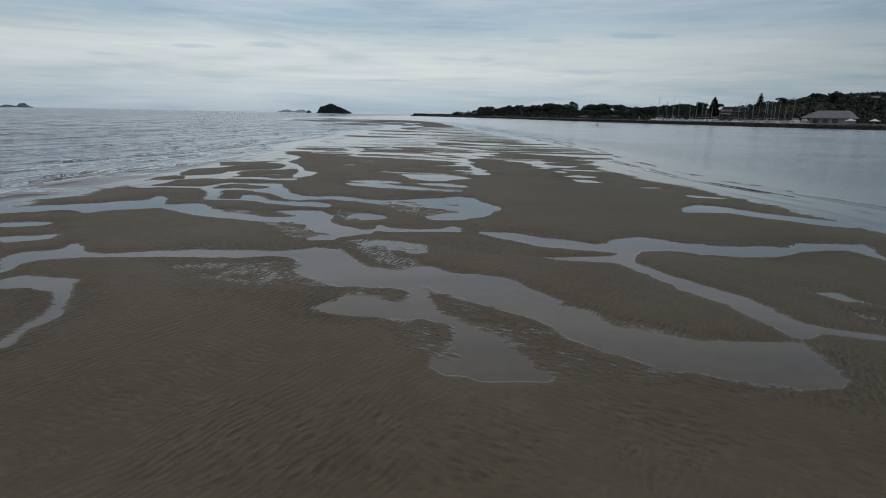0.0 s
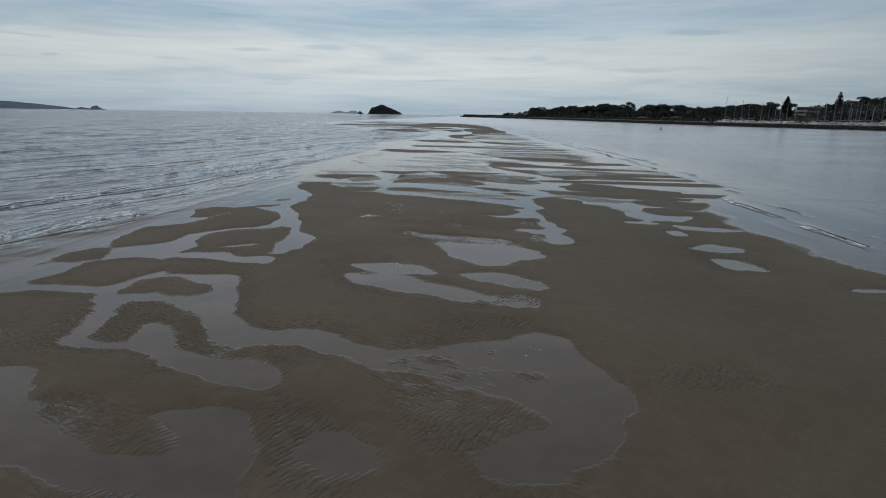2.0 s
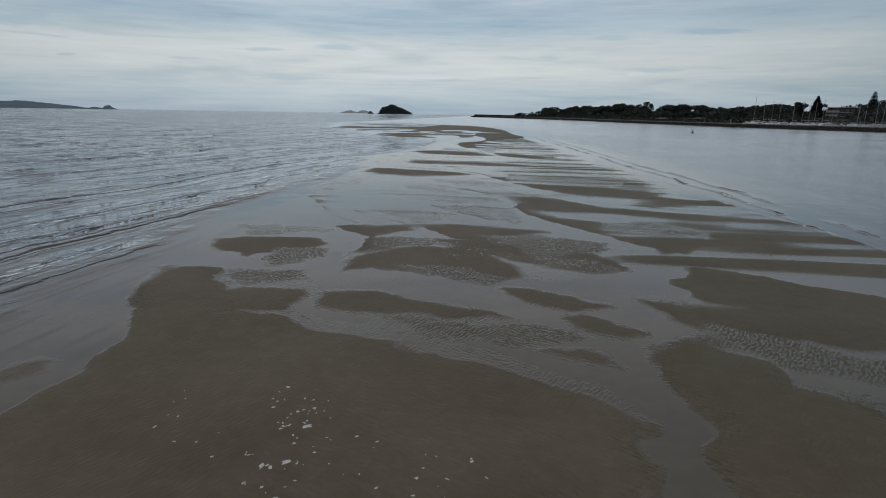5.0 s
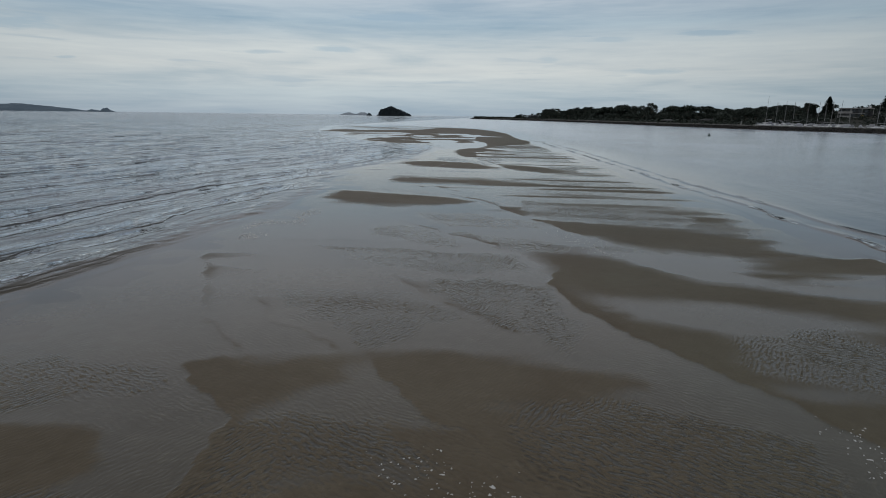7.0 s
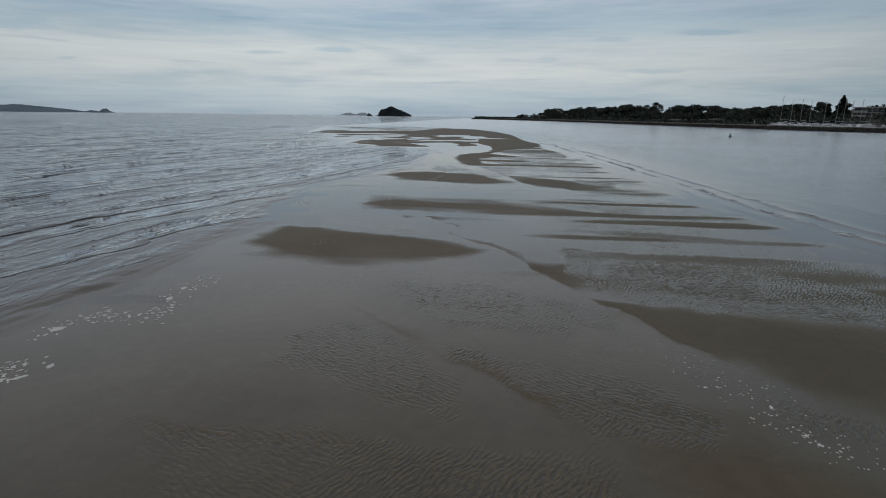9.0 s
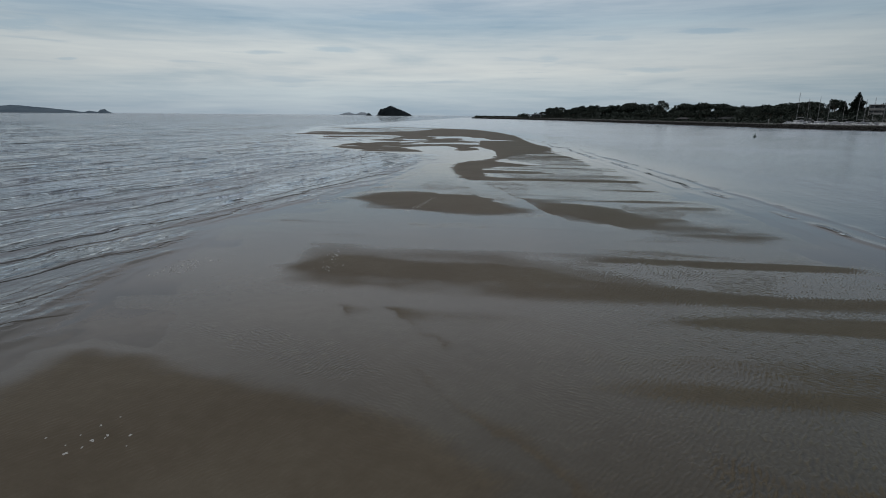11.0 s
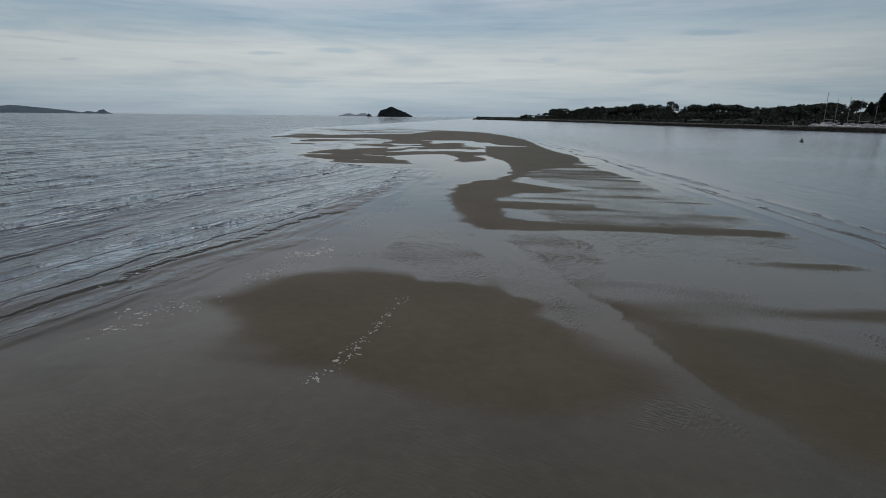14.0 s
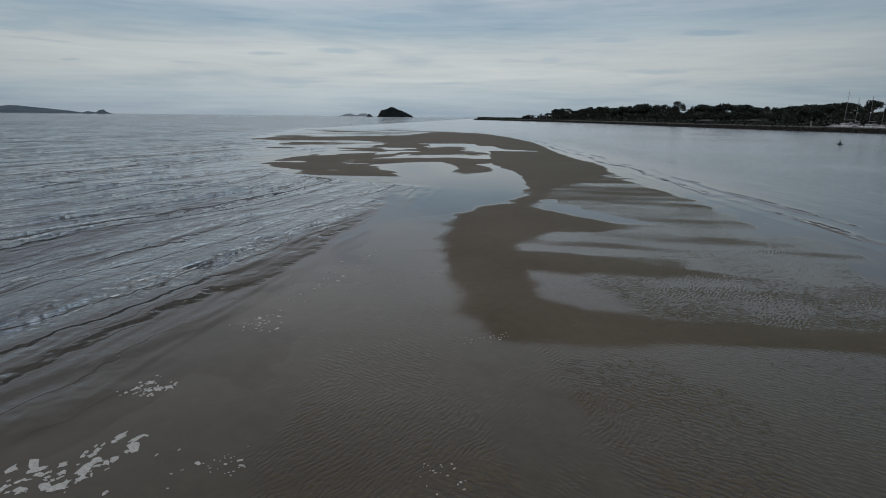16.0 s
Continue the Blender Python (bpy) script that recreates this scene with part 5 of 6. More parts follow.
# short steep-fronted wavelets running ashore, broken along their crests
for length, slant, high, seed in ((5.4, 0.26, 0.13, 31), (3.7, 0.18, 0.10, 32), (8.5, 0.30, 0.17, 33), (15, 0.22, 0.26, 35), (4.4, 0.36, 0.07, 37), (2.6, 0.16, 0.05, 38)):
    back = np.mod((-gx + slant * gy + sway) / length + seed * 0.37, 1.0) * length
    rise = np.clip(0.03 * length, 0.13, 0.22) + 0.004 * np.clip(shore, 0, 300)
    crest = ease(back, 0, rise) * np.exp(-np.maximum(back - rise, 0) / (0.11 * length)) * ease(length - back, 0, 0.3)
    run_on = wobble(gx, gy * 0.3, 4 + length, seed) + 0.5 * wobble(gx, gy, 2.2, seed + 50)
    swell += high * crest * ease(run_on, -0.25, 0.75) * (1 if length < 6 else ease(shore, 4, 22))
rough = ease(depth, 0.0, 0.05) * ease(shore, -2, 1)
swell *= 0.4 * rough * (1 - ease(shore, 185, 225))
# small laps close in, along the edge
inshore = shore + 0.5 * wobble(gx, gy, 5, 46) + 0.2 * wobble(gx, gy, 1.5, 47)
for length, high, seed in ((1.15, 0.022, 48), (1.9, 0.03, 53)):
    back = np.mod(inshore + 0.04 * gy + seed, length)
    crest = ease(back, 0, 0.12) * np.exp(-np.maximum(back - 0.12, 0) / 0.3) * ease(length - back, 0, 0.15)
    swell += high * crest * ease(depth, 0.0, 0.03) * np.exp(-(((shore - 1.5) / 3.5) ** 2)) * ease(wobble(gx, gy * 0.4, 4, seed) + 0.9 * wobble(gx, gy, 1.5, seed + 1), -0.1, 0.5)
# the run-up: a low lip of water along the bay's edge
lip = shore + 1.6 + 0.9 * wobble(gx, gy, 7, 43) + 0.35 * wobble(gx, gy, 2, 44)
swell += 0.012 * ease(lip, 0, 0.3) * np.exp(-np.maximum(lip - 0.3, 0) / 0.6) * ease(gy, 60, 66) * ease(170 - gy, 0, 8) * ease(depth, 0.0, 0.012)
off = gx - np.interp(gy, *RIGHT_EDGE) + 0.7 * wobble(gy, gx * 0, 11, 41) + 0.2 * wobble(gy, gx * 0, 3, 45)
for out, high in ((1.2, 0.02), (2.8, 0.06), (4.6, 0.05)):
    face = (off - out) / (1 + 0.004 * np.clip(gy, 0, 200))
    swell += high * ease(face, -0.12, 0.12) * np.exp(-np.maximum(face - 0.12, 0) / 0.35) * ease(depth, 0.0, 0.05) * ease(wobble(gy, gx * 0, 8, 42 + int(out)) + 0.5 * wobble(gy, gx * 0, 2, 49), -0.5, 0.5)
water = sheet("tidal_water", gx, gy, swell, WATER)
tagged(water, "grey shallow tidal water reflecting the overcast sky", "water", kind="structure")
layer = water.data.color_attributes.new("reach", "FLOAT_COLOR", "POINT")
murk = 1 - np.exp(-np.maximum(depth, 0) / 0.22)
surf = ease(depth, 0.02, 0.09) * ease(shore, -2, 2)
choppy = 0.60 * ease(depth, 0.05, 0.5) + 0.3 * surf + 0.4 * ease(shore, 120, 260)
layer.data.foreach_set("color", np.stack([murk, choppy, surf, np.clip(off, 0, 40) / 40], -1).astype(np.float32).reshape(-1))

# ---- the far shore ----
SHORE = [(270, 240), (212, 320), (180, 370), (152, 430), (135, 500), (112, 590), (92, 720), (60, 850), (20, 960), (-25, 1060), (-70, 1140)]
INLAND = (0.94, 0.34)
run = np.concatenate([[0], np.cumsum([math.dist(p, q) for p, q in zip(SHORE, SHORE[1:])])])


def shore_point(s, d):
    """The place s metres along the far shore and d metres inland of its waterline."""
    x = np.interp(s, run, [p[0] for p in SHORE]) + 1.5 * wobble(s, s * 0, 23, 51)
    y = np.interp(s, run, [p[1] for p in SHORE])
    return x + d * INLAND[0], y + d * INLAND[1]


def land_height(x, y, d):
    hill = 27 * np.exp(-(((x - 490) / 130) ** 2 + ((y - 610) / 120) ** 2)) + 25 * np.exp(-(((x - 540) / 46) ** 2 + ((y - 1200) / 70) ** 2)) + 12 * np.exp(-(((x - 350) / 80) ** 2 + ((y - 540) / 60) ** 2))
    return -1.4 + 3.6 * ease(d, 1, 5.5) + 0.8 * ease(d, 8, 40) + hill * ease(d, 60, 140) + 0.25 * wobble(x, y, 9, 52)


ss = graded((-30, run[-1] + 60, 4))
dd = np.concatenate([[-6, -2, 0, 1.5, 3, 4, 5, 7, 10, 14, 20, 28, 40, 55, 75, 100, 130, 170, 220, 280, 350, 430, 520, 640, 800]])
gs, gd = np.meshgrid(ss, dd, indexing="ij")
gd = gd * np.clip((run[-1] + 60 - gs) / 260, 0.02, 1)
lx, ly = shore_point(gs, gd)
land = sheet("land_ground", lx, ly, land_height(lx, ly, gd), SCRUB)
tagged(land, "low scrubby land behind the breakwater", "land", kind="structure")


def pebble(rng):
    """A rough rock: a squashed, dented icosphere; its corners and faces."""
    bm = bmesh.new()
    bmesh.ops.create_icosphere(bm, subdivisions=1, radius=0.5)
    for v in bm.verts:
        v.co *= rng.uniform(0.75, 1.25)
    out = [tuple(v.co) for v in bm.verts], [tuple(v.index for v in f.verts) for f in bm.faces]
    bm.free()
    return out


def scatter(name, shapes, places, mat, label, category, smooth=False, parent=None):
    """Many small like pieces joined into one object: places are (shape, matrix)."""
    verts, faces = [], []
    for n, m in places:
        co, fs = shapes[n]
        base = len(verts)
        verts += [tuple(m @ Vector(c)) for c in co]
        faces += [tuple(i + base for i in f) for f in fs]
    me = bpy.data.meshes.new(name)
    me.from_pydata(verts, [], faces)
    if smooth:
        me.polygons.foreach_set("use_smooth", [True] * len(me.polygons))
    me.materials.append(mat)
    ob = new(name, me)
    if parent is not None:
        ob.parent = parent
        return tagged(ob, label)
    return tagged(ob, label, category, kind="stuff")


def tumble(rng, x, y, z, sx, sy, sz):
    return Matrix.LocRotScale((x, y, z), Euler([rng.uniform(0, 6.28) for _ in range(3)]), (sx, sy, sz))


rng = random.Random(7)
stones = [pebble(rng) for _ in range(6)]
rocks = []
for n in range(4800):
    s = rng.uniform(-25, run[-1]) if n % 2 else rng.uniform(0, 420)
    d = rng.uniform(-0.6, 4.6)
    x, y = shore_point(s, d)
    big = rng.uniform(0.8, 1.9)
    rocks.append((rng.randrange(6), tumble(rng, float(x), float(y), -0.7 + 0.50 * max(d, 0) + rng.uniform(-0.2, 0.35), big, big * 0.9, big * 0.75)))
scatter("rock_revetment", stones, rocks, ROCK, "dark jumbled armour rocks of the breakwater", "breakwater")

kerb = []
for n in range(4200):
    s, d = rng.uniform(-25, run[-1] - 40), rng.uniform(4.4, 13.0)
    x, y = shore_point(s, d)
    big = rng.uniform(0.5, 1.0)
    kerb.append((rng.randrange(6), tumble(rng, float(x), float(y), 2.15 + rng.uniform(-0.1, 0.3), big, big, big * 0.7)))
scatter("path_stones", stones, kerb, PATHROCK, "paler stones along the top of the breakwater", "breakwater")


# trees
def leaf_clump(rng, count, radius, flat, size):
    """Leaf sprays spread through a clump: corners and faces."""
    co, fs = [], []
    for _ in range(count):
        u = Vector((rng.gauss(0, 1), rng.gauss(0, 1), rng.gauss(0, 1))).normalized() * radius * rng.uniform(0.55, 1.08)
        u.z *= flat
        a = Vector((rng.gauss(0, 1), rng.gauss(0, 1), rng.gauss(0, 0.6))).normalized() * size * rng.uniform(0.6, 1.3)
        b = a.cross(Vector((rng.gauss(0, 1), rng.gauss(0, 1), rng.gauss(0, 1)))).normalized() * size * rng.uniform(0.4, 0.9)
        base = len(co)
        co += [tuple(u - a), tuple(u + b * 0.9), tuple(u + a * 1.1), tuple(u - b)]
        fs.append((base, base + 1, base + 2, base + 3))
    return co, fs


def broad_tree(rng, high, wide, flat, clumps, label):
    """A spreading tree: tapered trunk with limbs, and a crown of separate leafy clumps."""
    root = thing("coastal_tree", label, "tree", group="trees along the far shore")
    bm = bmesh.new()
    lean = Vector((rng.uniform(-0.8, 0.8), rng.uniform(-0.8, 0.8), 0))
    fork = Vector((0, 0, high * 0.45)) + lean
    rod(bm, (0, 0, -0.6), fork, 0.032 * high, 0.02 * high)
    tops = []
    for n in range(clumps):
        turn = n * 2.4 + rng.uniform(-0.5, 0.5)
        out = wide * 0.5 * math.sqrt((n + 0.3) / clumps)
        tops.append(Vector((math.cos(turn) * out, math.sin(turn) * out, high * (0.86 - 0.30 * (out / wide * 2) ** 2 * (1.3 - flat)) + rng.uniform(-0.06, 0.05) * high)) + lean)
        rod(bm, fork, tops[-1], 0.013 * high, 0.005 * high, 5)
    part("trunk", bm, BARK, root)
    shapes = [leaf_clump(rng, 80, 1.0, 0.62, 0.26) for _ in range(3)]
    places = [(n % 3, Matrix.LocRotScale(p, Euler((0, 0, rng.uniform(0, 6))), Vector((1, 1, 0.9)) * wide * rng.uniform(0.17, 0.28))) for n, p in enumerate(tops)]
    scatter("crown", shapes, places, LEAF, "", "", parent=root)
    return root


def norfolk_pine(at, high, wide, label):
    """A tall pine with tiers of level branches."""
    rng = random.Random(int(high * 10))
    root = thing("norfolk_pine", label, "tree", at, group="tall pines")
    part("trunk", rod(bmesh.new(), (0, 0, -1), (0, 0, high), 0.45, 0.05), BARK, root)
    spray = leaf_clump(rng, 70, 1.0, 0.6, 0.5)
    places, tier = [], 0
    z = high * 0.16
    while z < high * 0.985:
        f = (z / high - 0.16) / 0.84
        reach = wide * 0.5 * (1 - f) ** 0.75 * (0.75 + 0.25 * min(1, f * 6)) * rng.uniform(0.85, 1.1) + 0.25
        for n in range(8):
            a = n * 0.785 + tier * 0.4
            for k in (0.15, 0.4, 0.6, 0.85):
                places.append((0, Matrix.LocRotScale((math.cos(a) * reach * k, math.sin(a) * reach * k, z + reach * k * 0.12), Euler((0, 0, a)), (reach * 0.42, reach * 0.32, max(0.55, reach * 0.24)))))
        z += high * 0.042
        tier += 1
    scatter("crown", [spray], places, PINE_LEAF, "", "", parent=root)
    return root


norfolk_pine((261, 536, 3), 22.5, 9.5, "dark tiered pine rising above the marina")
norfolk_pine((307.5, 540.5, 3), 27, 10.5, "tallest dark tiered pine beside the apartments")
norfolk_pine((226, 491, 3), 14.5, 6.5, "slim young tiered pine behind the masts")

rng = random.Random(21)
models = [broad_tree(rng, 12, 12, 0.75, 16, "spreading flat-topped dark green coastal tree"), broad_tree(rng, 12, 9, 0.5, 11, "rounded dark green coastal tree"), broad_tree(rng, 13, 7.5, 0.3, 10, "upright dark green coastal tree"), broad_tree(rng, 11, 11, 0.8, 9, "open-crowned coastal tree with gaps")]
spots = []
for s in np.arange(245, 650, 6.0):
    spots.append((s + rng.uniform(-3, 3), rng.uniform(24, 62), rng.uniform(0.45, 0.75) * float(1 - 0.3 * ease(np.array(s), 480, 640))))
for s in np.arange(300, 660, 4.6):
    spots.append((s + rng.uniform(-3, 3), rng.uniform(95, 165) * float(1 - 0.45 * ease(np.array(s), 480, 660)), rng.uniform(0.8, 1.25)))
for s in np.arange(560, 872, 4.5):
    spots.append((s + rng.uniform(-3, 3), rng.uniform(62, 128), rng.uniform(0.95, 1.45) * float(1 - 0.3 * ease(np.array(s), 800, 872))))
for s in np.arange(640, 760, 6):
    spots.append((s + rng.uniform(-3, 3), rng.uniform(22, 50), rng.uniform(0.55, 0.9)))
for s in np.arange(120, 300, 8):
    spots.append((s + rng.uniform(-3, 3), rng.uniform(215, 260), rng.uniform(0.6, 0.95)))
for s in np.arange(10, 130, 8):
    spots.append((s + rng.uniform(-3, 3), rng.uniform(150, 200), rng.uniform(0.45, 0.7)))
for s in np.arange(215, 300, 7):
    spots.append((s + rng.uniform(-3, 3), rng.uniform(70, 100), rng.uniform(0.45, 0.7)))
spots += [(rng.uniform(330, 850), rng.uniform(70, 120), rng.uniform(1.35, 1.7)) for _ in range(22)]
spots += [(322, 150, 1.2), (370, 140, 1.22), (430, 130, 1.2), (505, 100, 1.15)]
for n, (s, d, size) in enumerate(spots):
    x, y = shore_point(s, d)
    kind = models[rng.randrange(4)]
    # a view is kept open between the apartments and the water
    if abs((float(x) - 277) * 0.86 - (float(y) - 527) * 0.51) < 15 and y < 545:
        continue
    m = pose(float(x), float(y), float(land_height(x, y, d)), 0, 0, rng.uniform(0, 360)) @ Matrix.Scale(float(size), 4)
    copy_thing(kind, m)
copy_thing(models[2], pose(24.1, 987.7, 0.2, 0, 0, 40) @ Matrix.Diagonal((1.1, 1.1, 0.78, 1)))
copy_thing(models[3], pose(296, 769, 3, 0, 0, 10) @ Matrix.Scale(1.25, 4))
copy_thing(models[1], pose(241, 694, 3, 0, 0, 80) @ Matrix.Scale(1.15, 4))
for n, (s, d) in enumerate(((270, 40), (300, 62), (345, 40), (420, 33))):
    x, y = shore_point(s, d)
    models[n].matrix_basis = pose(float(x), float(y), float(land_height(x, y, d)), 0, 0, 50 * n) @ Matrix.Scale(0.85, 4)

# woods on the hill and scrub along the shore
bush = [leaf_clump(rng, 34, 1.0, 0.75, 0.34) for _ in range(4)]
woods = []
for n in range(5600):
    s, d = rng.uniform(-30, 760), rng.uniform(110, 680) if n % 3 else rng.uniform(95, 300)
    x, y = shore_point(s, d)
    z, big = float(land_height(x, y, d)), rng.uniform(1.4, 3.0) + (3.2 if s < 215 else 0.8) * min(1, max(0, d - 120) / 160)
    if abs((float(x) - 277) * 0.86 - (float(y) - 527) * 0.51) < 15 and y < 545:
        big = rng.uniform(1.1, 1.9)
    woods.append((rng.randrange(4), Matrix.LocRotScale((float(x), float(y), z + big * 0.9), Euler((0, 0, rng.uniform(0, 6))), (big, big, big * 1.1))))
for _ in range(1500):
    s, d, big = rng.uniform(300, 872), rng.uniform(50, 130), rng.uniform(1.8, 4.2)
    big *= 1 - 0.35 * max(0, (s - 760) / 112)
    x, y = shore_point(s, d)
    if abs((float(x) - 277) * 0.86 - (float(y) - 527) * 0.51) > 15:
        woods.append((rng.randrange(4), Matrix.LocRotScale((float(x), float(y), float(land_height(x, y, d)) + big * rng.uniform(0.6, 1.6)), Euler((0, 0, rng.uniform(0, 6))), (big, big, big * 1.2))))
for _ in range(320):
    s, d, big = rng.uniform(205, 330), rng.uniform(60, 100), rng.uniform(1.6, 3.2)
    x, y = shore_point(s, d)
    if abs((float(x) - 277) * 0.86 - (float(y) - 527) * 0.51) > 15:
        woods.append((rng.randrange(4), Matrix.LocRotScale((float(x), float(y), float(land_height(x, y, d)) + big * 0.8), Euler((0, 0, rng.uniform(0, 6))), (big, big, big * 1.2))))
# low planting before the apartments
for _ in range(150):
    x, y, big = rng.uniform(238, 296), rng.uniform(478, 516), rng.uniform(0.9, 1.7)
    z = float(land_height(np.array(x), np.array(y), np.array(70.0)))
    woods.append((rng.randrange(4), Matrix.LocRotScale((x, y, z + big * 0.5), Euler((0, 0, rng.uniform(0, 6))), (big * 1.3, big * 1.3, big))))
for _ in range(450):
    x, y, big = rng.gauss(540, 48), rng.gauss(1190, 60), rng.uniform(3, 5.5)
    z = float(land_height(np.array(x), np.array(y), np.array(500.0)))
    woods.append((rng.randrange(4), Matrix.LocRotScale((x, y, z + big * 0.6), Euler((0, 0, rng.uniform(0, 6))), (big, big, big))))
for _ in range(420):
    x, y, big = rng.uniform(372, 500), rng.uniform(520, 640), rng.uniform(2.2, 4.4)
    z = float(land_height(np.array(x), np.array(y), np.array(200.0)))
    woods.append((rng.randrange(4), Matrix.LocRotScale((x, y, z + big * rng.uniform(0.5, 1.0)), Euler((0, 0, rng.uniform(0, 6))), (big, big, big * 1.1))))
scatter("hill_woods", bush, woods, LEAF, "dense dark woods covering the hill behind the marina", "woods")
scrub = []
for _ in range(1300):
    s, d = rng.uniform(235, run[-1] - 30), rng.uniform(9, 50)
    d *= float(1 - 0.6 * ease(np.array(s), 640, 900))
    x, y = shore_point(s, d)
    z, big = float(land_height(x, y, d)), rng.uniform(0.7, 2.6) * (0.45 + 0.55 * min(1, d / 22)) * (0.6 if s > 660 else 1)
    scrub.append((rng.randrange(4), Matrix.LocRotScale((float(x), float(y), z + big * 0.5), Euler((0, 0, rng.uniform(0, 6))), (big * 1.3, big * 1.3, big))))
for _ in range(26):
    big = rng.uniform(2.2, 4.0)
    scrub.append((rng.randrange(4), Matrix.LocRotScale((24 + rng.gauss(0, 3.0), 988 + rng.gauss(0, 3), 2 + rng.uniform(0.4, 4.0)), Euler((0, 0, rng.uniform(0, 6))), (big, big, big))))
for _ in range(420):
    s = rng.uniform(700, 985)
    x, y = shore_point(s, rng.uniform(9, 30))
    big = rng.uniform(1.0, 2.4)
    scrub.append((rng.randrange(4), Matrix.LocRotScale((float(x), float(y), 2.6 + big * 0.4), Euler((0, 0, rng.uniform(0, 6))), (big * 1.4, big * 1.4, big))))
scatter("shore_scrub", bush, scrub, LEAF, "low olive scrub along the far shore", "scrub")


# the marina
def yacht(length, mast, label):
    root = thing("sailing_yacht", label, "yacht", group="yachts in the marina")
    bm = bmesh.new()
    rings = []
    for n in range(9):
        f = n / 8
        half = length * 0.16 * (math.sin(math.pi * min(1, 0.22 + f * 0.80)) ** 0.7)
        x = (f - 0.5) * length
        rings.append([bm.verts.new((x, half * a, 1.35 * b + 0.25 * (f - 0.4) ** 2 * (b > 0.5))) for a, b in ((-1, 1), (-0.92, 0.45), (-0.35, 0.0), (0.35, 0.0), (0.92, 0.45), (1, 1))])
    for p, q in zip(rings, rings[1:]):
        for i in range(5):
            bm.faces.new((p[i], q[i], q[i + 1], p[i + 1]))
        bm.faces.new((p[5], q[5], q[0], p[0]))
    bm.faces.new(rings[0])
    bm.faces.new(rings[-1][::-1])
    part("hull", bm, HULL, root, "", True)
    part("cabin", box(bmesh.new(), -length * 0.18, -length * 0.09, 1.36, length * 0.2, length * 0.09, 2.0, 0.18), HULL, root)
    part("spray_hood", box(bmesh.new(), -length * 0.30, -length * 0.10, 1.36, -length * 0.185, length * 0.10, 2.3, 0.25), CANVAS, root, "grey canvas spray hood")
    part("mast", rod(bmesh.new(), (length * 0.08, 0, 1.9), (length * 0.08, 0, mast), 0.11, 0.08), ALLOY, root)
    bm = rod(bmesh.new(), (length * 0.07, 0, 3.0), (-length * 0.32, 0, 3.05), 0.10, 0.10)
    part("boom", bm, ALLOY, root)
    bm = bmesh.new()
    for y in (-1, 1):
        rod(bm, (length * 0.08, 0, mast * 0.62), (length * 0.08, y * 0.9, mast * 0.62), 0.04, 0.04, 4)
    part("spreader", bm, ALLOY, root)
    bm = bmesh.new()
    for x in (length * 0.48, -length * 0.48):
        rod(bm, (length * 0.08, 0, mast - 0.2), (x, 0, 1.5), 0.012, 0.012, 4)
    part("stay", bm, ALLOY, root)
    return root


fleet = [(167.2, 429.6, 19.4), (175.9, 435.9, 16.2), (176.8, 425.7, 16.8), (178.2, 417.6, 15.8), (188.7, 422.8, 15.3), (185.0, 403.6, 15.6), (191.4, 408.4, 15.0), (189.4, 398.3, 15.5), (189.4, 389.4, 16.1), (199.9, 373.9, 14.4), (207.5, 380.1, 14.3), (206.8, 369.0, 15.1), (216.0, 377.6, 14.8), (208.8, 358.6, 14.2), (214.6, 365.7, 15.2), (213.5, 359.4, 15.0), (220.1, 367.1, 14.6), (213.6, 351.1, 14.5), (219.1, 353.7, 10.8), (223.2, 352.2, 16.7), (239.9, 350.8, 14.3)]
white = yacht(11.5, 12, "white sailing yacht with a bare alloy mast")
short = yacht(8.5, 12, "small white sailing yacht with a bare mast")
for n, (x, y, top) in enumerate(fleet):
    src = short if n % 3 == 1 else white
    m = pose(x, y, 1.3, rng.uniform(-1, 1), 0, 110 + rng.uniform(-14, 14)) @ Matrix.Diagonal((1, 1, top / 12, 1))
    copy_thing(src, m)
white.matrix_basis = pose(231, 372, 1.3, 0, 0, 112)
short.matrix_basis = pose(196, 392, 1.3, 0, 0, 104)


def motor_cruiser(label):
    root = thing("motor_cruiser", label, "boat", group="motor boats in the marina")
    bm = bmesh.new()
    rings = []
    for n in range(7):
        f = n / 6
        half = 1.7 * (1 - max(0, f - 0.45) ** 2 * 2.6)
        rings.append([bm.verts.new(((f - 0.5) * 10.5, half * a, 1.5 * b + 0.5 * f * f * b)) for a, b in ((-1, 1), (-0.85, 0.3), (-0.2, 0), (0.2, 0), (0.85, 0.3), (1, 1))])
    for p, q in zip(rings, rings[1:]):
        for i in range(5):
            bm.faces.new((p[i], q[i], q[i + 1], p[i + 1]))
        bm.faces.new((p[5], q[5], q[0], p[0]))
    bm.faces.new(rings[0])
    bm.faces.new(rings[-1][::-1])
    part("hull", bm, HULL, root, "", True)
    part("cabin", box(bmesh.new(), -3.4, -1.4, 1.5, 2.0, 1.4, 2.9, 0.3), HULL, root)
    part("cabin_window", box(bmesh.new(), -2.8, -1.43, 2.1, 1.7, 1.43, 2.55, 0.1), GLASS, root, "dark strip window")
    part("flybridge", box(bmesh.new(), -2.8, -1.2, 2.9, 0.3, 1.2, 3.9, 0.3), CANVAS, root)
    return root


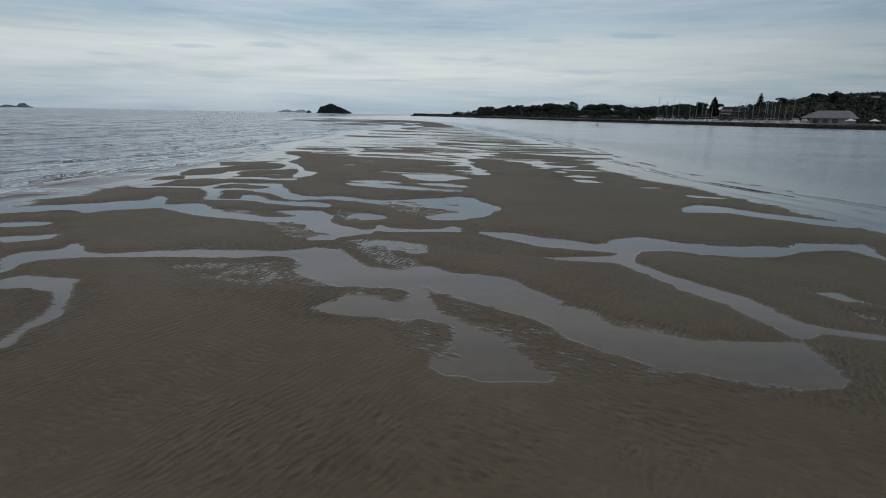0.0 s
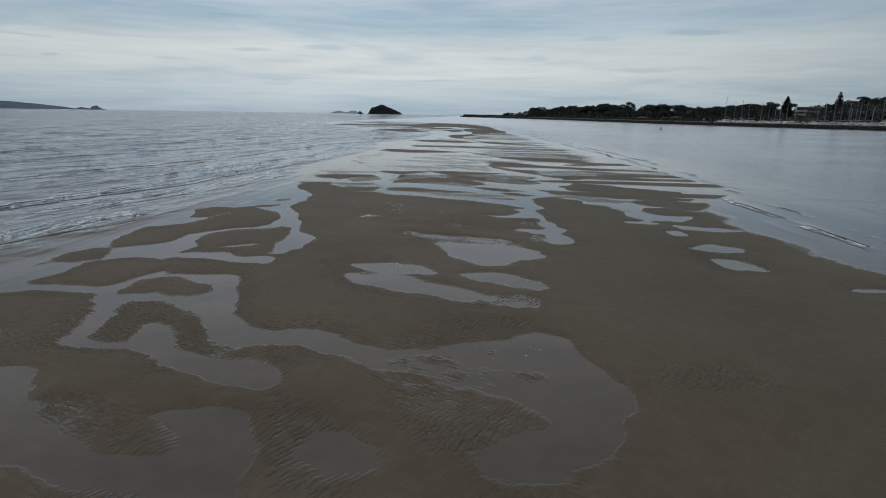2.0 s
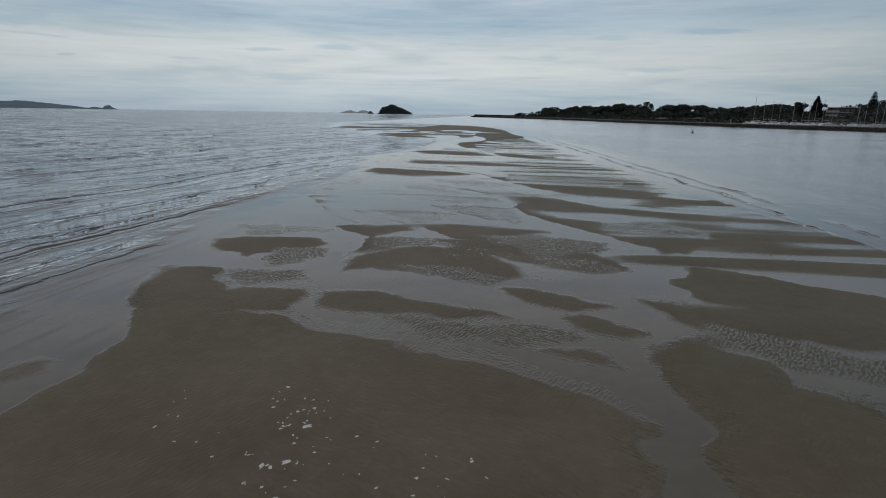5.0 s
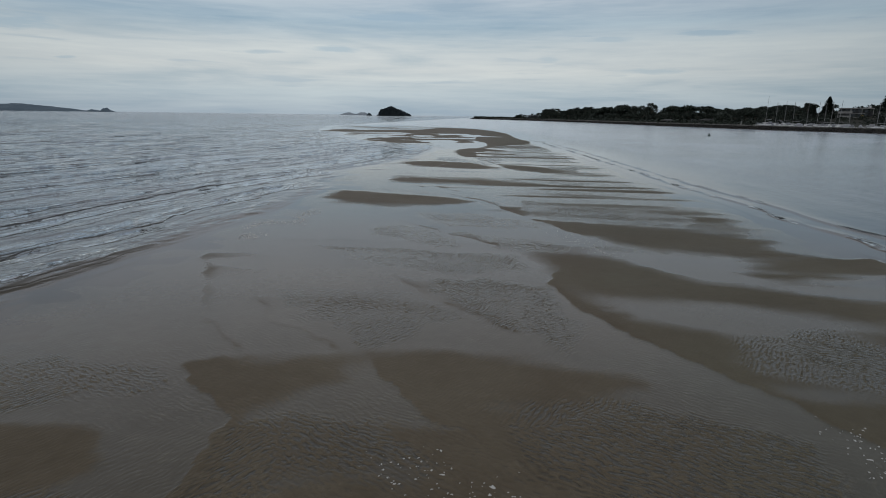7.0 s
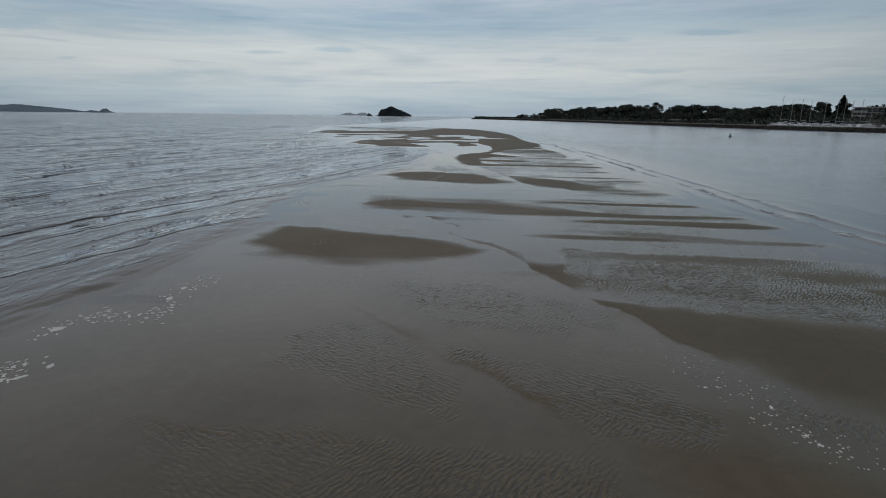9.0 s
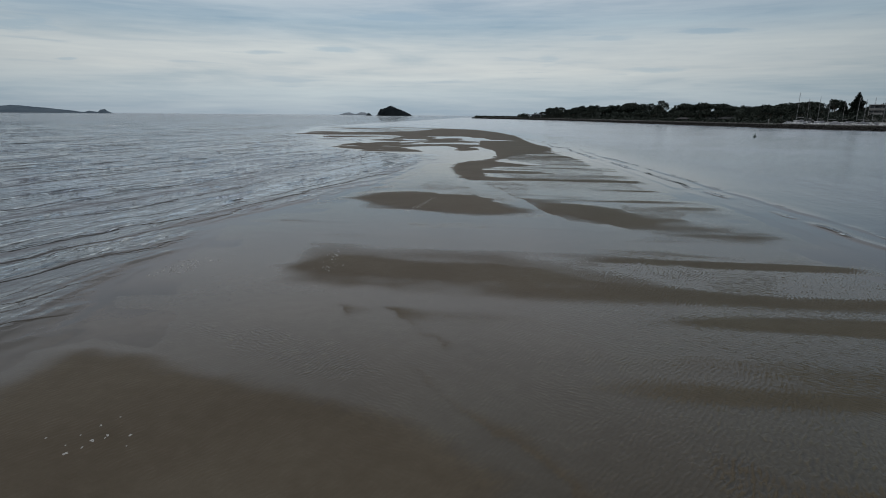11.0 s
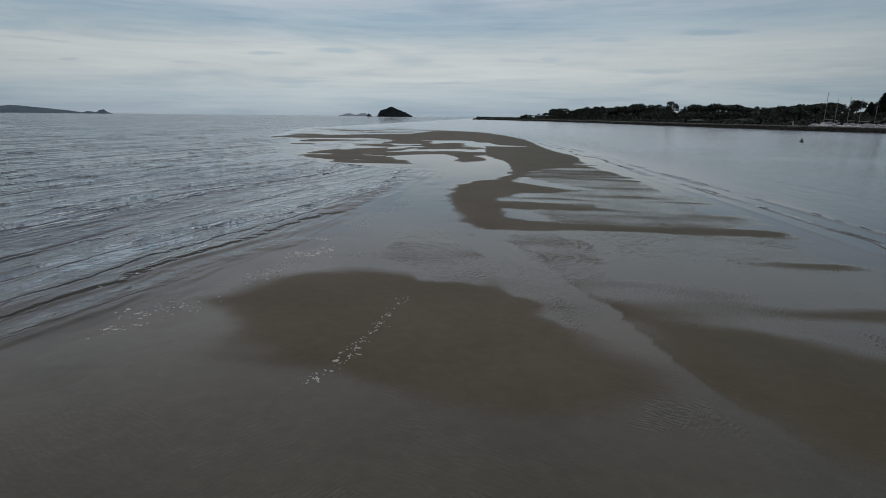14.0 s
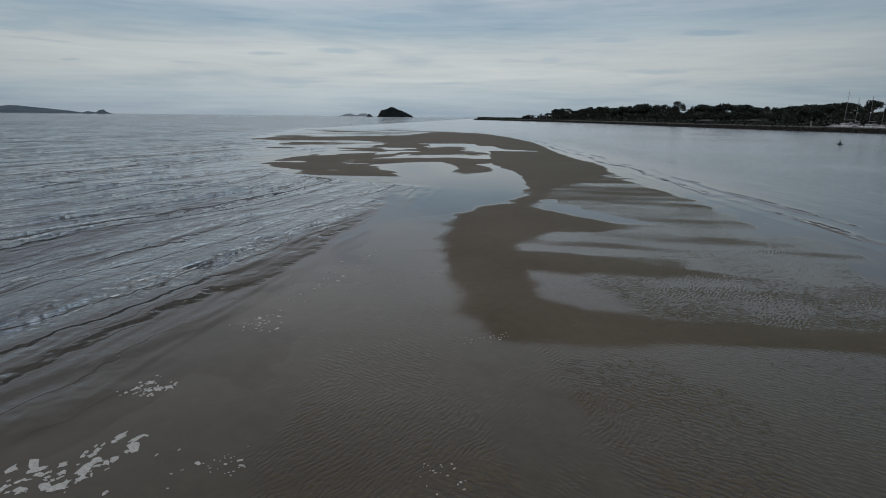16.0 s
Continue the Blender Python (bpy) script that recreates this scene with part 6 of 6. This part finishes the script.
cruiser = motor_cruiser("white motor cruiser with a covered flybridge")
spots = [(163.8, 434.2), (172.5, 420.3), (173.9, 416.8), (181, 404), (186.3, 390.8), (190.9, 385.9), (195, 373), (199.4, 365.7), (204, 358), (209, 347), (184, 412), (202, 384)]
for n, (x, y) in enumerate(spots):
    m = pose(x, y, 1.4, 0, 0, 100 + rng.uniform(-50, 50)) @ Matrix.Scale(rng.uniform(0.45, 0.8), 4)
    copy_thing(cruiser, m)
cruiser.matrix_basis = pose(216, 340, 1.4, 0, 0, 95)


def covered_boat(label):
    root = thing("covered_boat", label, "boat", group="boats under covers")
    bm = bmesh.new()
    box(bm, -4, -1.5, 0.0, 4, 1.5, 1.6, 0.4)
    part("hull", bm, HULL, root)
    bm = bmesh.new()
    ends = []
    for x, h in ((-4.2, 2.6), (-1, 3.9), (1.5, 3.6), (4.2, 2.2)):
        ends.append([bm.verts.new(p) for p in ((x, -1.7, 1.4), (x, -0.9, h - 0.5), (x, 0, h), (x, 0.9, h - 0.5), (x, 1.7, 1.4))])
    for p, q in zip(ends, ends[1:]):
        for i in range(4):
            bm.faces.new((p[i], p[i + 1], q[i + 1], q[i]))
    bm.faces.new(ends[0][::-1])
    bm.faces.new(ends[-1])
    part("cover", bm, CANVAS, root, "pale tented canvas cover")
    return root


tarped = covered_boat("boat ashore under a pale tented cover")
for n, (x, y, turn) in enumerate(((168.4, 423.6, 70), (177, 409, 120), (188, 381, 100), (193, 377, 60), (201, 362, 110), (206, 352, 80), (212, 343, 130))):
    copy_thing(tarped, pose(x, y, 1.7, 0, 0, turn) @ Matrix.Scale(0.62 + 0.06 * (n % 3), 4))
tarped.matrix_basis = pose(219, 335, 1.6, 0, 0, 85)


# buildings
def pitched_hall(at, turn, long, deep, wall, ridge, label, name="boat_shed", roof=ROOF, walls=WALL):
    root = thing(name, label, "building", at, turn)
    part("wall", box(bmesh.new(), -long / 2, -deep / 2, -1.5, long / 2, deep / 2, wall, 0.05), walls, root)
    bm = bmesh.new()
    o = 1.2
    low, inset = wall - 0.1, deep * 0.55
    v = [bm.verts.new(p) for p in ((-long / 2 - o, -deep / 2 - o, low), (long / 2 + o, -deep / 2 - o, low), (long / 2 + o, deep / 2 + o, low), (-long / 2 - o, deep / 2 + o, low), (-long / 2 + inset * 0.8, 0, ridge), (long / 2 - inset * 0.25, 0, ridge))]
    for f in ((0, 1, 5, 4), (2, 3, 4, 5), (3, 0, 4), (1, 2, 5), (3, 2, 1, 0)):
        bm.faces.new([v[i] for i in f])
    part("roof", bm, roof, root)
    for n in range(int(long / 5)):
        x = -long / 2 + 2.5 + n * 5
        win = part("window", box(bmesh.new(), x - 1.5, -deep / 2 - 0.06, 0.9, x + 1.5, -deep / 2 + 0.1, wall - 0.7), GLASS, root)
        part("frame", box(bmesh.new(), x - 1.7, -deep / 2 - 0.10, wall - 0.7, x + 1.7, -deep / 2 + 0.1, wall - 0.5), DARKWALL, win)
    return root


pitched_hall((233, 334, 2.2), -53, 24, 13, 3.8, 8.2, "long waterfront hall with a grey hipped metal roof")
pitched_hall((190.5, 465, 2.5), -40, 5, 4, 1.6, 3.4, "small gabled shed beside the yachts", "gabled_shed", ROOF, DARKWALL)
pitched_hall((161.4, 518.7, 2.6), -50, 9, 5, 2.4, 3.8, "low park shelter with a grey roof", "park_shelter", DARKWALL, DARKWALL)
pitched_hall((157.6, 541.8, 2.4), -50, 7, 4, 2.0, 3.2, "low park shelter with a grey roof", "park_shelter", DARKWALL, DARKWALL)
pitched_hall((141.3, 556.4, 2.4), -55, 8, 4, 2.0, 3.2, "low park shelter with a grey roof", "park_shelter", DARKWALL, DARKWALL)


def apartments(at, turn):
    root = thing("apartment_block", "pale three-storey apartment block with open balconies", "building", at, turn)
    part("wall", box(bmesh.new(), -13, -6, -2, 4, 6, 10.8), DARKWALL, root)
    part("wing", box(bmesh.new(), 4.1, -5, -2, 14, 6, 9.0), DARKWALL, root)
    part("roof", box(bmesh.new(), -14.2, -8.2, 10.9, 14.6, 6.5, 11.5, 0.1), WALL, root, "flat pale overhanging roof slab")
    for n in range(3):
        z = 1.2 + n * 3.2
        deck = part("balcony", box(bmesh.new(), -13.8, -8.0, z, -4.0 + n * 0.8, -6.02, z + 1.2, 0.05), WALL, root, "pale solid balcony front")
        part("slab", box(bmesh.new(), -14, -8.2, z - 0.35, 4 + n * 2, -6.02, z - 0.02), WALL, deck)
        for k in range(5):
            x = -11.5 + k * 5
            win = part("window", box(bmesh.new(), x - 1.4, -6.12, z + 0.4, x + 1.4, -5.9, z + 2.5), GLASS, root)
            part("frame", box(bmesh.new(), x - 1.6, -6.16, z + 2.5, x + 1.6, -5.9, z + 2.68), WALL, win)
    for x in (-13.8, -4.2, 5.0, 14.0):
        part("column", box(bmesh.new(), x - 0.2, -8.1, -1, x + 0.2, -7.7, 10.9), WALL, root)
    part("stair_box", box(bmesh.new(), 4.5, -8.4, -1, 7.0, -5.02, 6.2, 0.05), YELLOW, root, "ochre painted stair tower")
    part("plant_room", box(bmesh.new(), 9.6, -3, 11.5, 12.0, 0, 13.0, 0.1), HULL, root, "small white roof plant room")
    return root


apartments((277, 527, 4.5), -30).scale = (0.8, 1.0, 1.0)


def beach_house(at, turn):
    root = thing("lookout_house", "low modern house with a wide flat roof by the point", "building", at, turn)
    part("wall", box(bmesh.new(), -7, -4, -1, 7, 4, 4.2), DARKWALL, root)
    part("roof", box(bmesh.new(), -11, -6, 4.9, 8.5, 6, 5.6, 0.1), ROOF, root)
    part("clerestory", box(bmesh.new(), -6.5, -3.8, 4.21, 6.8, 3.8, 4.89), GLASS, root, "band of high windows")
    for x in (-10, -3, 7.5):
        part("post", box(bmesh.new(), x - 0.2, -5.4, -1, x + 0.2, -5.0, 4.9), WALL, root)
    for x in (-4.5, 0, 4.5):
        part("window", box(bmesh.new(), x - 1.6, -4.08, 1.0, x + 1.6, -3.9, 3.4), GLASS, root)
    return root


beach_house((43.6, 939.7, 2.6), -15)


def hill_house(at, turn, n):
    root = thing("hillside_house", "small dark-walled house among the hill trees", "house", at, turn, "houses on the hill")
    part("wall", box(bmesh.new(), -5, -4, -3, 5, 4, 4), DARKWALL, root)
    bm = bmesh.new()
    v = [bm.verts.new(p) for p in ((-5.6, -4.7, 3.9), (5.6, -4.7, 3.9), (5.6, 4.7, 3.9), (-5.6, 4.7, 3.9), (-5.6, 0, 6.2), (5.6, 0, 6.2))]
    for f in ((0, 1, 5, 4), (2, 3, 4, 5), (3, 0, 4), (1, 2, 5), (3, 2, 1, 0)):
        bm.faces.new([v[i] for i in f])
    part("roof", bm, ROOF, root)
    for x in (-2.6, 2.6):
        part("window", box(bmesh.new(), x - 1.3, -4.08, 1.2, x + 1.3, -3.9, 2.9), GLASS, root)


for n, (x, y) in enumerate(((420, 546), (446, 528), (470, 552), (396, 535), (483, 574))):
    z = float(land_height(np.array(x), np.array(y), np.array(200.0))) - 0.6
    hill_house((x, y, z), -35 + 9 * (n % 3), n)


def parasol(at):
    root = thing("market_umbrella", "white market umbrella on the waterfront terrace", "umbrella", at, group="terrace umbrellas")
    part("pole", rod(bmesh.new(), (0, 0, -0.2), (0, 0, 3.3), 0.05, 0.05), ALLOY, root)
    bm = bmesh.new()
    bmesh.ops.create_cone(bm, cap_ends=False, segments=8, radius1=2.6, radius2=0.05, depth=1.1, matrix=Matrix.Translation((0, 0, 3.0)))
    part("canopy", bm, TENT, root)
    part("valance", rod(bmesh.new(), (0, 0, 2.3), (0, 0, 2.45), 2.6, 2.6, 8), TENT, root)


parasol((229.7, 311.5, 2.2))
parasol((236.4, 302.6, 2.2))

post = thing("marker_post", "pale stone marker post on the breakwater path", "post", (156.1, 440.6, 2.1))
part("shaft", box(bmesh.new(), -0.3, -0.3, -0.5, 0.3, 0.3, 3.0, 0.06), WALL, post)
part("cap", box(bmesh.new(), -0.4, -0.4, 3.0, 0.4, 0.4, 3.2, 0.05), WALL, post)

# ---- the channel buoy ----
buoy = thing("channel_buoy", "dark green conical channel buoy afloat in the channel", "buoy", (74.7, 267.3, 0))
buoy.scale = (0.68, 0.68, 0.62)
bm = bmesh.new()
for z0, z1, r0, r1 in ((-0.3, 0.0, 0.7, 0.85), (0.0, 0.35, 0.85, 0.85), (0.35, 0.5, 0.85, 0.55)):
    rod(bm, (0, 0, z0), (0, 0, z1), r0, r1, 20)
part("float", bm, GREEN, buoy, "", True)
part("tower", rod(bmesh.new(), (0, 0, 0.5), (0, 0, 1.25), 0.5, 0.22, 12), GREEN, buoy)
bm = bmesh.new()
bmesh.ops.create_cone(bm, cap_ends=True, segments=12, radius1=0.34, radius2=0.02, depth=0.5, matrix=Matrix.Translation((0, 0, 1.6)))
part("topmark", bm, GREEN, buoy, "pointed green topmark")
part("topmark_rod", rod(bmesh.new(), (0, 0, 1.25), (0, 0, 1.36), 0.05, 0.05), ALLOY, buoy)


# ---- islands and headlands at sea ----
def island(name, label, x, y, wide, deep, profile, mat):
    """A rocky island: a ridge line given as (position across, height), with a rough skin."""
    u, v = np.meshgrid(np.linspace(-1, 1, 90), np.linspace(-1, 1, 26), indexing="xy")
    ridge = np.interp(u, [p[0] for p in profile], [p[1] for p in profile])
    bulge = np.clip(1 - v ** 2, 0, 1) ** 0.6
    gx, gy = x + u * wide / 2, y + v * deep / 2
    rough_skin = 1 + 0.10 * wobble(gx, gy, wide / 14, 61) + 0.07 * wobble(gx, gy, wide / 40, 62)
    ob = sheet(name, gx, gy, ridge * bulge * rough_skin - 1.5, mat)
    return tagged(ob, label, "island", kind="structure")


RIDGE = [(-1, 0), (-0.96, 20), (-0.88, 33), (-0.7, 36), (-0.55, 40), (-0.38, 48), (-0.3, 49), (-0.16, 45), (0, 38), (0.2, 31), (0.35, 26), (0.5, 20), (0.7, 12), (0.82, 7), (1, 0)]
island("wooded_island", "steep dark wooded islet out in the bay", -484, 2500, 148, 110, [(u, h * 0.82) for u, h in RIDGE], ISLE)
tree_bits = []
for _ in range(1900):
    u, v = rng.uniform(-0.95, 0.86), rng.uniform(-0.97, 0.3)
    z = float(np.interp(u, [p[0] for p in RIDGE], [p[1] for p in RIDGE])) * 0.82 * (1 - v * v) ** 0.6 - 1.5
    big = rng.uniform(2.2, 4.6) * (1.5 if rng.random() < 0.06 else 1)
    tree_bits.append((rng.randrange(4), Matrix.LocRotScale((-484 + u * 73, 2500 + v * 55, z), Euler((0, 0, rng.uniform(0, 6))), (big, big, big * 1.2))))
scatter("island_woods", bush, tree_bits, ISLE, "dark wind-cut trees covering the islet", "woods")
island("rock_stack", "small dark rock beside the wooded islet", -606, 2500, 28, 30, [(-1, 0), (-0.5, 9), (-0.2, 14), (0.2, 11), (0.5, 8), (1, 0)], ISLE)
island("rock_stack", "tiny dark rock beside the wooded islet", -574, 2520, 9, 14, [(-1, 0), (-0.2, 7), (0.3, 6), (1, 0)], ISLE)
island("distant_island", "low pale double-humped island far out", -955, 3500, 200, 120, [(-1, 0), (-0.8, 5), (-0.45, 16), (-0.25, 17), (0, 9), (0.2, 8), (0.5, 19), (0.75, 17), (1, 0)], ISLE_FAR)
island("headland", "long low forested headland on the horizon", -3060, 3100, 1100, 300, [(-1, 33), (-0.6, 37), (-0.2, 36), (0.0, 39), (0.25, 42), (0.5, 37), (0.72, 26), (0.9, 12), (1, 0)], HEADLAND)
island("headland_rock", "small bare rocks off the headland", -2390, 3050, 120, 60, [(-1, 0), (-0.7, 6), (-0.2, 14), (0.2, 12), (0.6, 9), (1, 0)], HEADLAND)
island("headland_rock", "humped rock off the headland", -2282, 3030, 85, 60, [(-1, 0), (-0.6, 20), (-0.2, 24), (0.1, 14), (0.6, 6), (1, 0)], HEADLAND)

# ---- foam left by the tide ----
blobs = []
for _ in range(5):
    co = [(0, 0, 0.016)]
    co += [(math.cos(a * 0.698) * r, math.sin(a * 0.698) * r, 0.0) for a, r in ((k, rng.uniform(0.45, 1.15)) for k in range(9))]
    blobs.append((co, [(0, 1 + k, 1 + (k + 1) % 9) for k in range(9)]))


def foam_trail(line, count, spread, size):
    """Flecks of foam strewn along a line, in bunches."""
    got = []
    for _ in range(count):
        f = rng.uniform(0, len(line) - 1.001)
        f = f if rng.random() < 0.4 else math.floor(f * 4) / 4 + rng.gauss(0, 0.05)
        f = min(max(f, 0), len(line) - 1.001)
        (ax, ay), (bx, by) = line[int(f)], line[int(f) + 1]
        k = f - int(f)
        x, y = ax + (bx - ax) * k + rng.gauss(0, spread), ay + (by - ay) * k + rng.gauss(0, spread)
        s = size * rng.uniform(0.3, 1.0) * (2.2 if rng.random() < 0.08 else 1)
        got.append((rng.randrange(5), Matrix.LocRotScale((x, y, 0.0), Euler((0, 0, rng.uniform(0, 6))), (s, s * rng.uniform(0.4, 0.9), 1))))
    at = np.array([m.translation[:2] for _, m in got])
    for (_, m), z in zip(got, np.maximum(sand_height(at[:, 0].copy(), at[:, 1].copy()), 0)):
        m.translation.z = z + 0.003
    return got


flecks = []
flecks += foam_trail([(-6.9, 39.1), (-6.7, 39.5), (-6.0, 39.2)], 34, 0.15, 0.1)
flecks += foam_trail([(-6.8, 43.5), (-5.9, 42.6), (-5.7, 43.3), (-5.5, 41.3), (-5.3, 40.2)], 44, 0.25, 0.055)
flecks += foam_trail([(-9.1, 43.4), (-7.2, 41.6), (-4.6, 41.7), (-3.0, 41.4), (-2.0, 41.4)], 44, 0.4, 0.05)
flecks += foam_trail([(-2.4, 37.9), (-1.8, 37.7)], 40, 0.25, 0.026)
flecks += foam_trail([(-14.6, 37.8), (-14.2, 38.4), (-14.0, 39.1)], 40, 0.15, 0.033)
flecks += foam_trail([(-10.8, 38.1), (-11.1, 39.8), (-12.1, 41.7)], 60, 0.4, 0.033)
flecks += foam_trail([(-10.4, 36.5), (-10.4, 37.8)], 40, 0.3, 0.033)
flecks += foam_trail([(-8.8, 25.8), (-8.4, 26.7), (-8.9, 28.1)], 30, 0.15, 0.026)
flecks += foam_trail([(-0.3, 23.8), (0.7, 23.8), (1.6, 23.9)], 40, 0.3, 0.019)
flecks += foam_trail([(-4.0, 30.6), (-3.4, 30.5), (-2.7, 29.7)], 60, 0.2, 0.033)
flecks += foam_trail([(-4.9, 58.3), (-3.7, 57.9), (-2.8, 57.4), (-2.3, 57.1)], 110, 0.35, 0.033)
flecks += foam_trail([(-4.3, 56.6), (-3.2, 56.3)], 30, 0.2, 0.033)
flecks += foam_trail([(-1.7, 56.9), (-0.5, 56.5), (0.3, 56.3), (1.2, 55.8), (2.2, 56.4)], 170, 0.35, 0.039)
flecks += foam_trail([(4.2, 60.6), (4.7, 59.6), (4.3, 58.1), (3.3, 56.6)], 90, 0.3, 0.039)
flecks += foam_trail([(0.6, 79.1), (1.0, 78.2), (1.3, 77.4), (2.4, 77.2)], 80, 0.4, 0.039)
flecks += foam_trail([(1.4, 76.6), (1.8, 75.7), (2.3, 75.2), (2.8, 75.0)], 80, 0.35, 0.046)
flecks += foam_trail([(-17.0, 78.4), (-16.5, 79.9), (-14.8, 79.6), (-15.2, 82.3), (-15.1, 83.7)], 150, 0.35, 0.11)
flecks += foam_trail([(-15.8, 75.6), (-16.1, 76.5)], 60, 0.3, 0.09)
flecks += foam_trail([(-13.3, 90.1), (-12.4, 90.0)], 14, 0.25, 0.058)
flecks += foam_trail([(-12.8, 105.5), (-12.4, 103.8), (-12.1, 102.3), (-12.1, 101.7)], 60, 0.2, 0.039)
flecks += foam_trail([(-18.4, 101.2), (-18.1, 101.9), (-17.9, 102.6)], 80, 0.4, 0.052)
flecks += foam_trail([(-2.4, 104.2), (-1.3, 105.2), (-0.6, 105.2)], 50, 0.3, 0.039)
flecks += foam_trail([(-10.4, 122.2), (-10.6, 120.0), (-10.8, 118.9), (-10.9, 117.7), (-11.3, 116.5), (-11.6, 116.0)], 120, 0.12, 0.049)
flecks += foam_trail([(-16.2, 123.3), (-16.0, 125.5), (-14.9, 128.0)], 110, 0.35, 0.07)
flecks += foam_trail([(-17.9, 118.3), (-17.8, 120.0), (-16.8, 120.6)], 90, 0.4, 0.065)
flecks += foam_trail([(-16.2, 126.9), (-15.9, 127.2), (-15.5, 127.3), (-15.2, 127.7), (-15.1, 128.5)], 60, 0.25, 0.12)
flecks += foam_trail([(-16.0, 130.1), (-15.6, 130.5)], 50, 0.14, 0.08)
flecks += foam_trail([(-15.4, 133.9), (-15.2, 134.9), (-14.1, 141.2), (-13.9, 143.7)], 90, 0.3, 0.065)
flecks += foam_trail([(-13.5, 127.7), (-13.0, 128.0), (-12.8, 128.2)], 30, 0.2, 0.039)
flecks += foam_trail([(-9.3, 133.8), (-8.5, 134.1), (-8.3, 134.3)], 30, 0.15, 0.039)
flecks += foam_trail([(0.3, 141.5), (1.1, 141.3)], 12, 0.15, 0.065)
flecks += foam_trail([(-9.5, 128.5), (-8.8, 127.8)], 20, 0.2, 0.039)
flecks += foam_trail([(-16.4, 130.0), (-16.0, 130.9)], 20, 0.1, 0.065)
scatter("sea_foam", blobs, flecks, FOAM, "white flecks of drying sea foam on the sand", "foam")
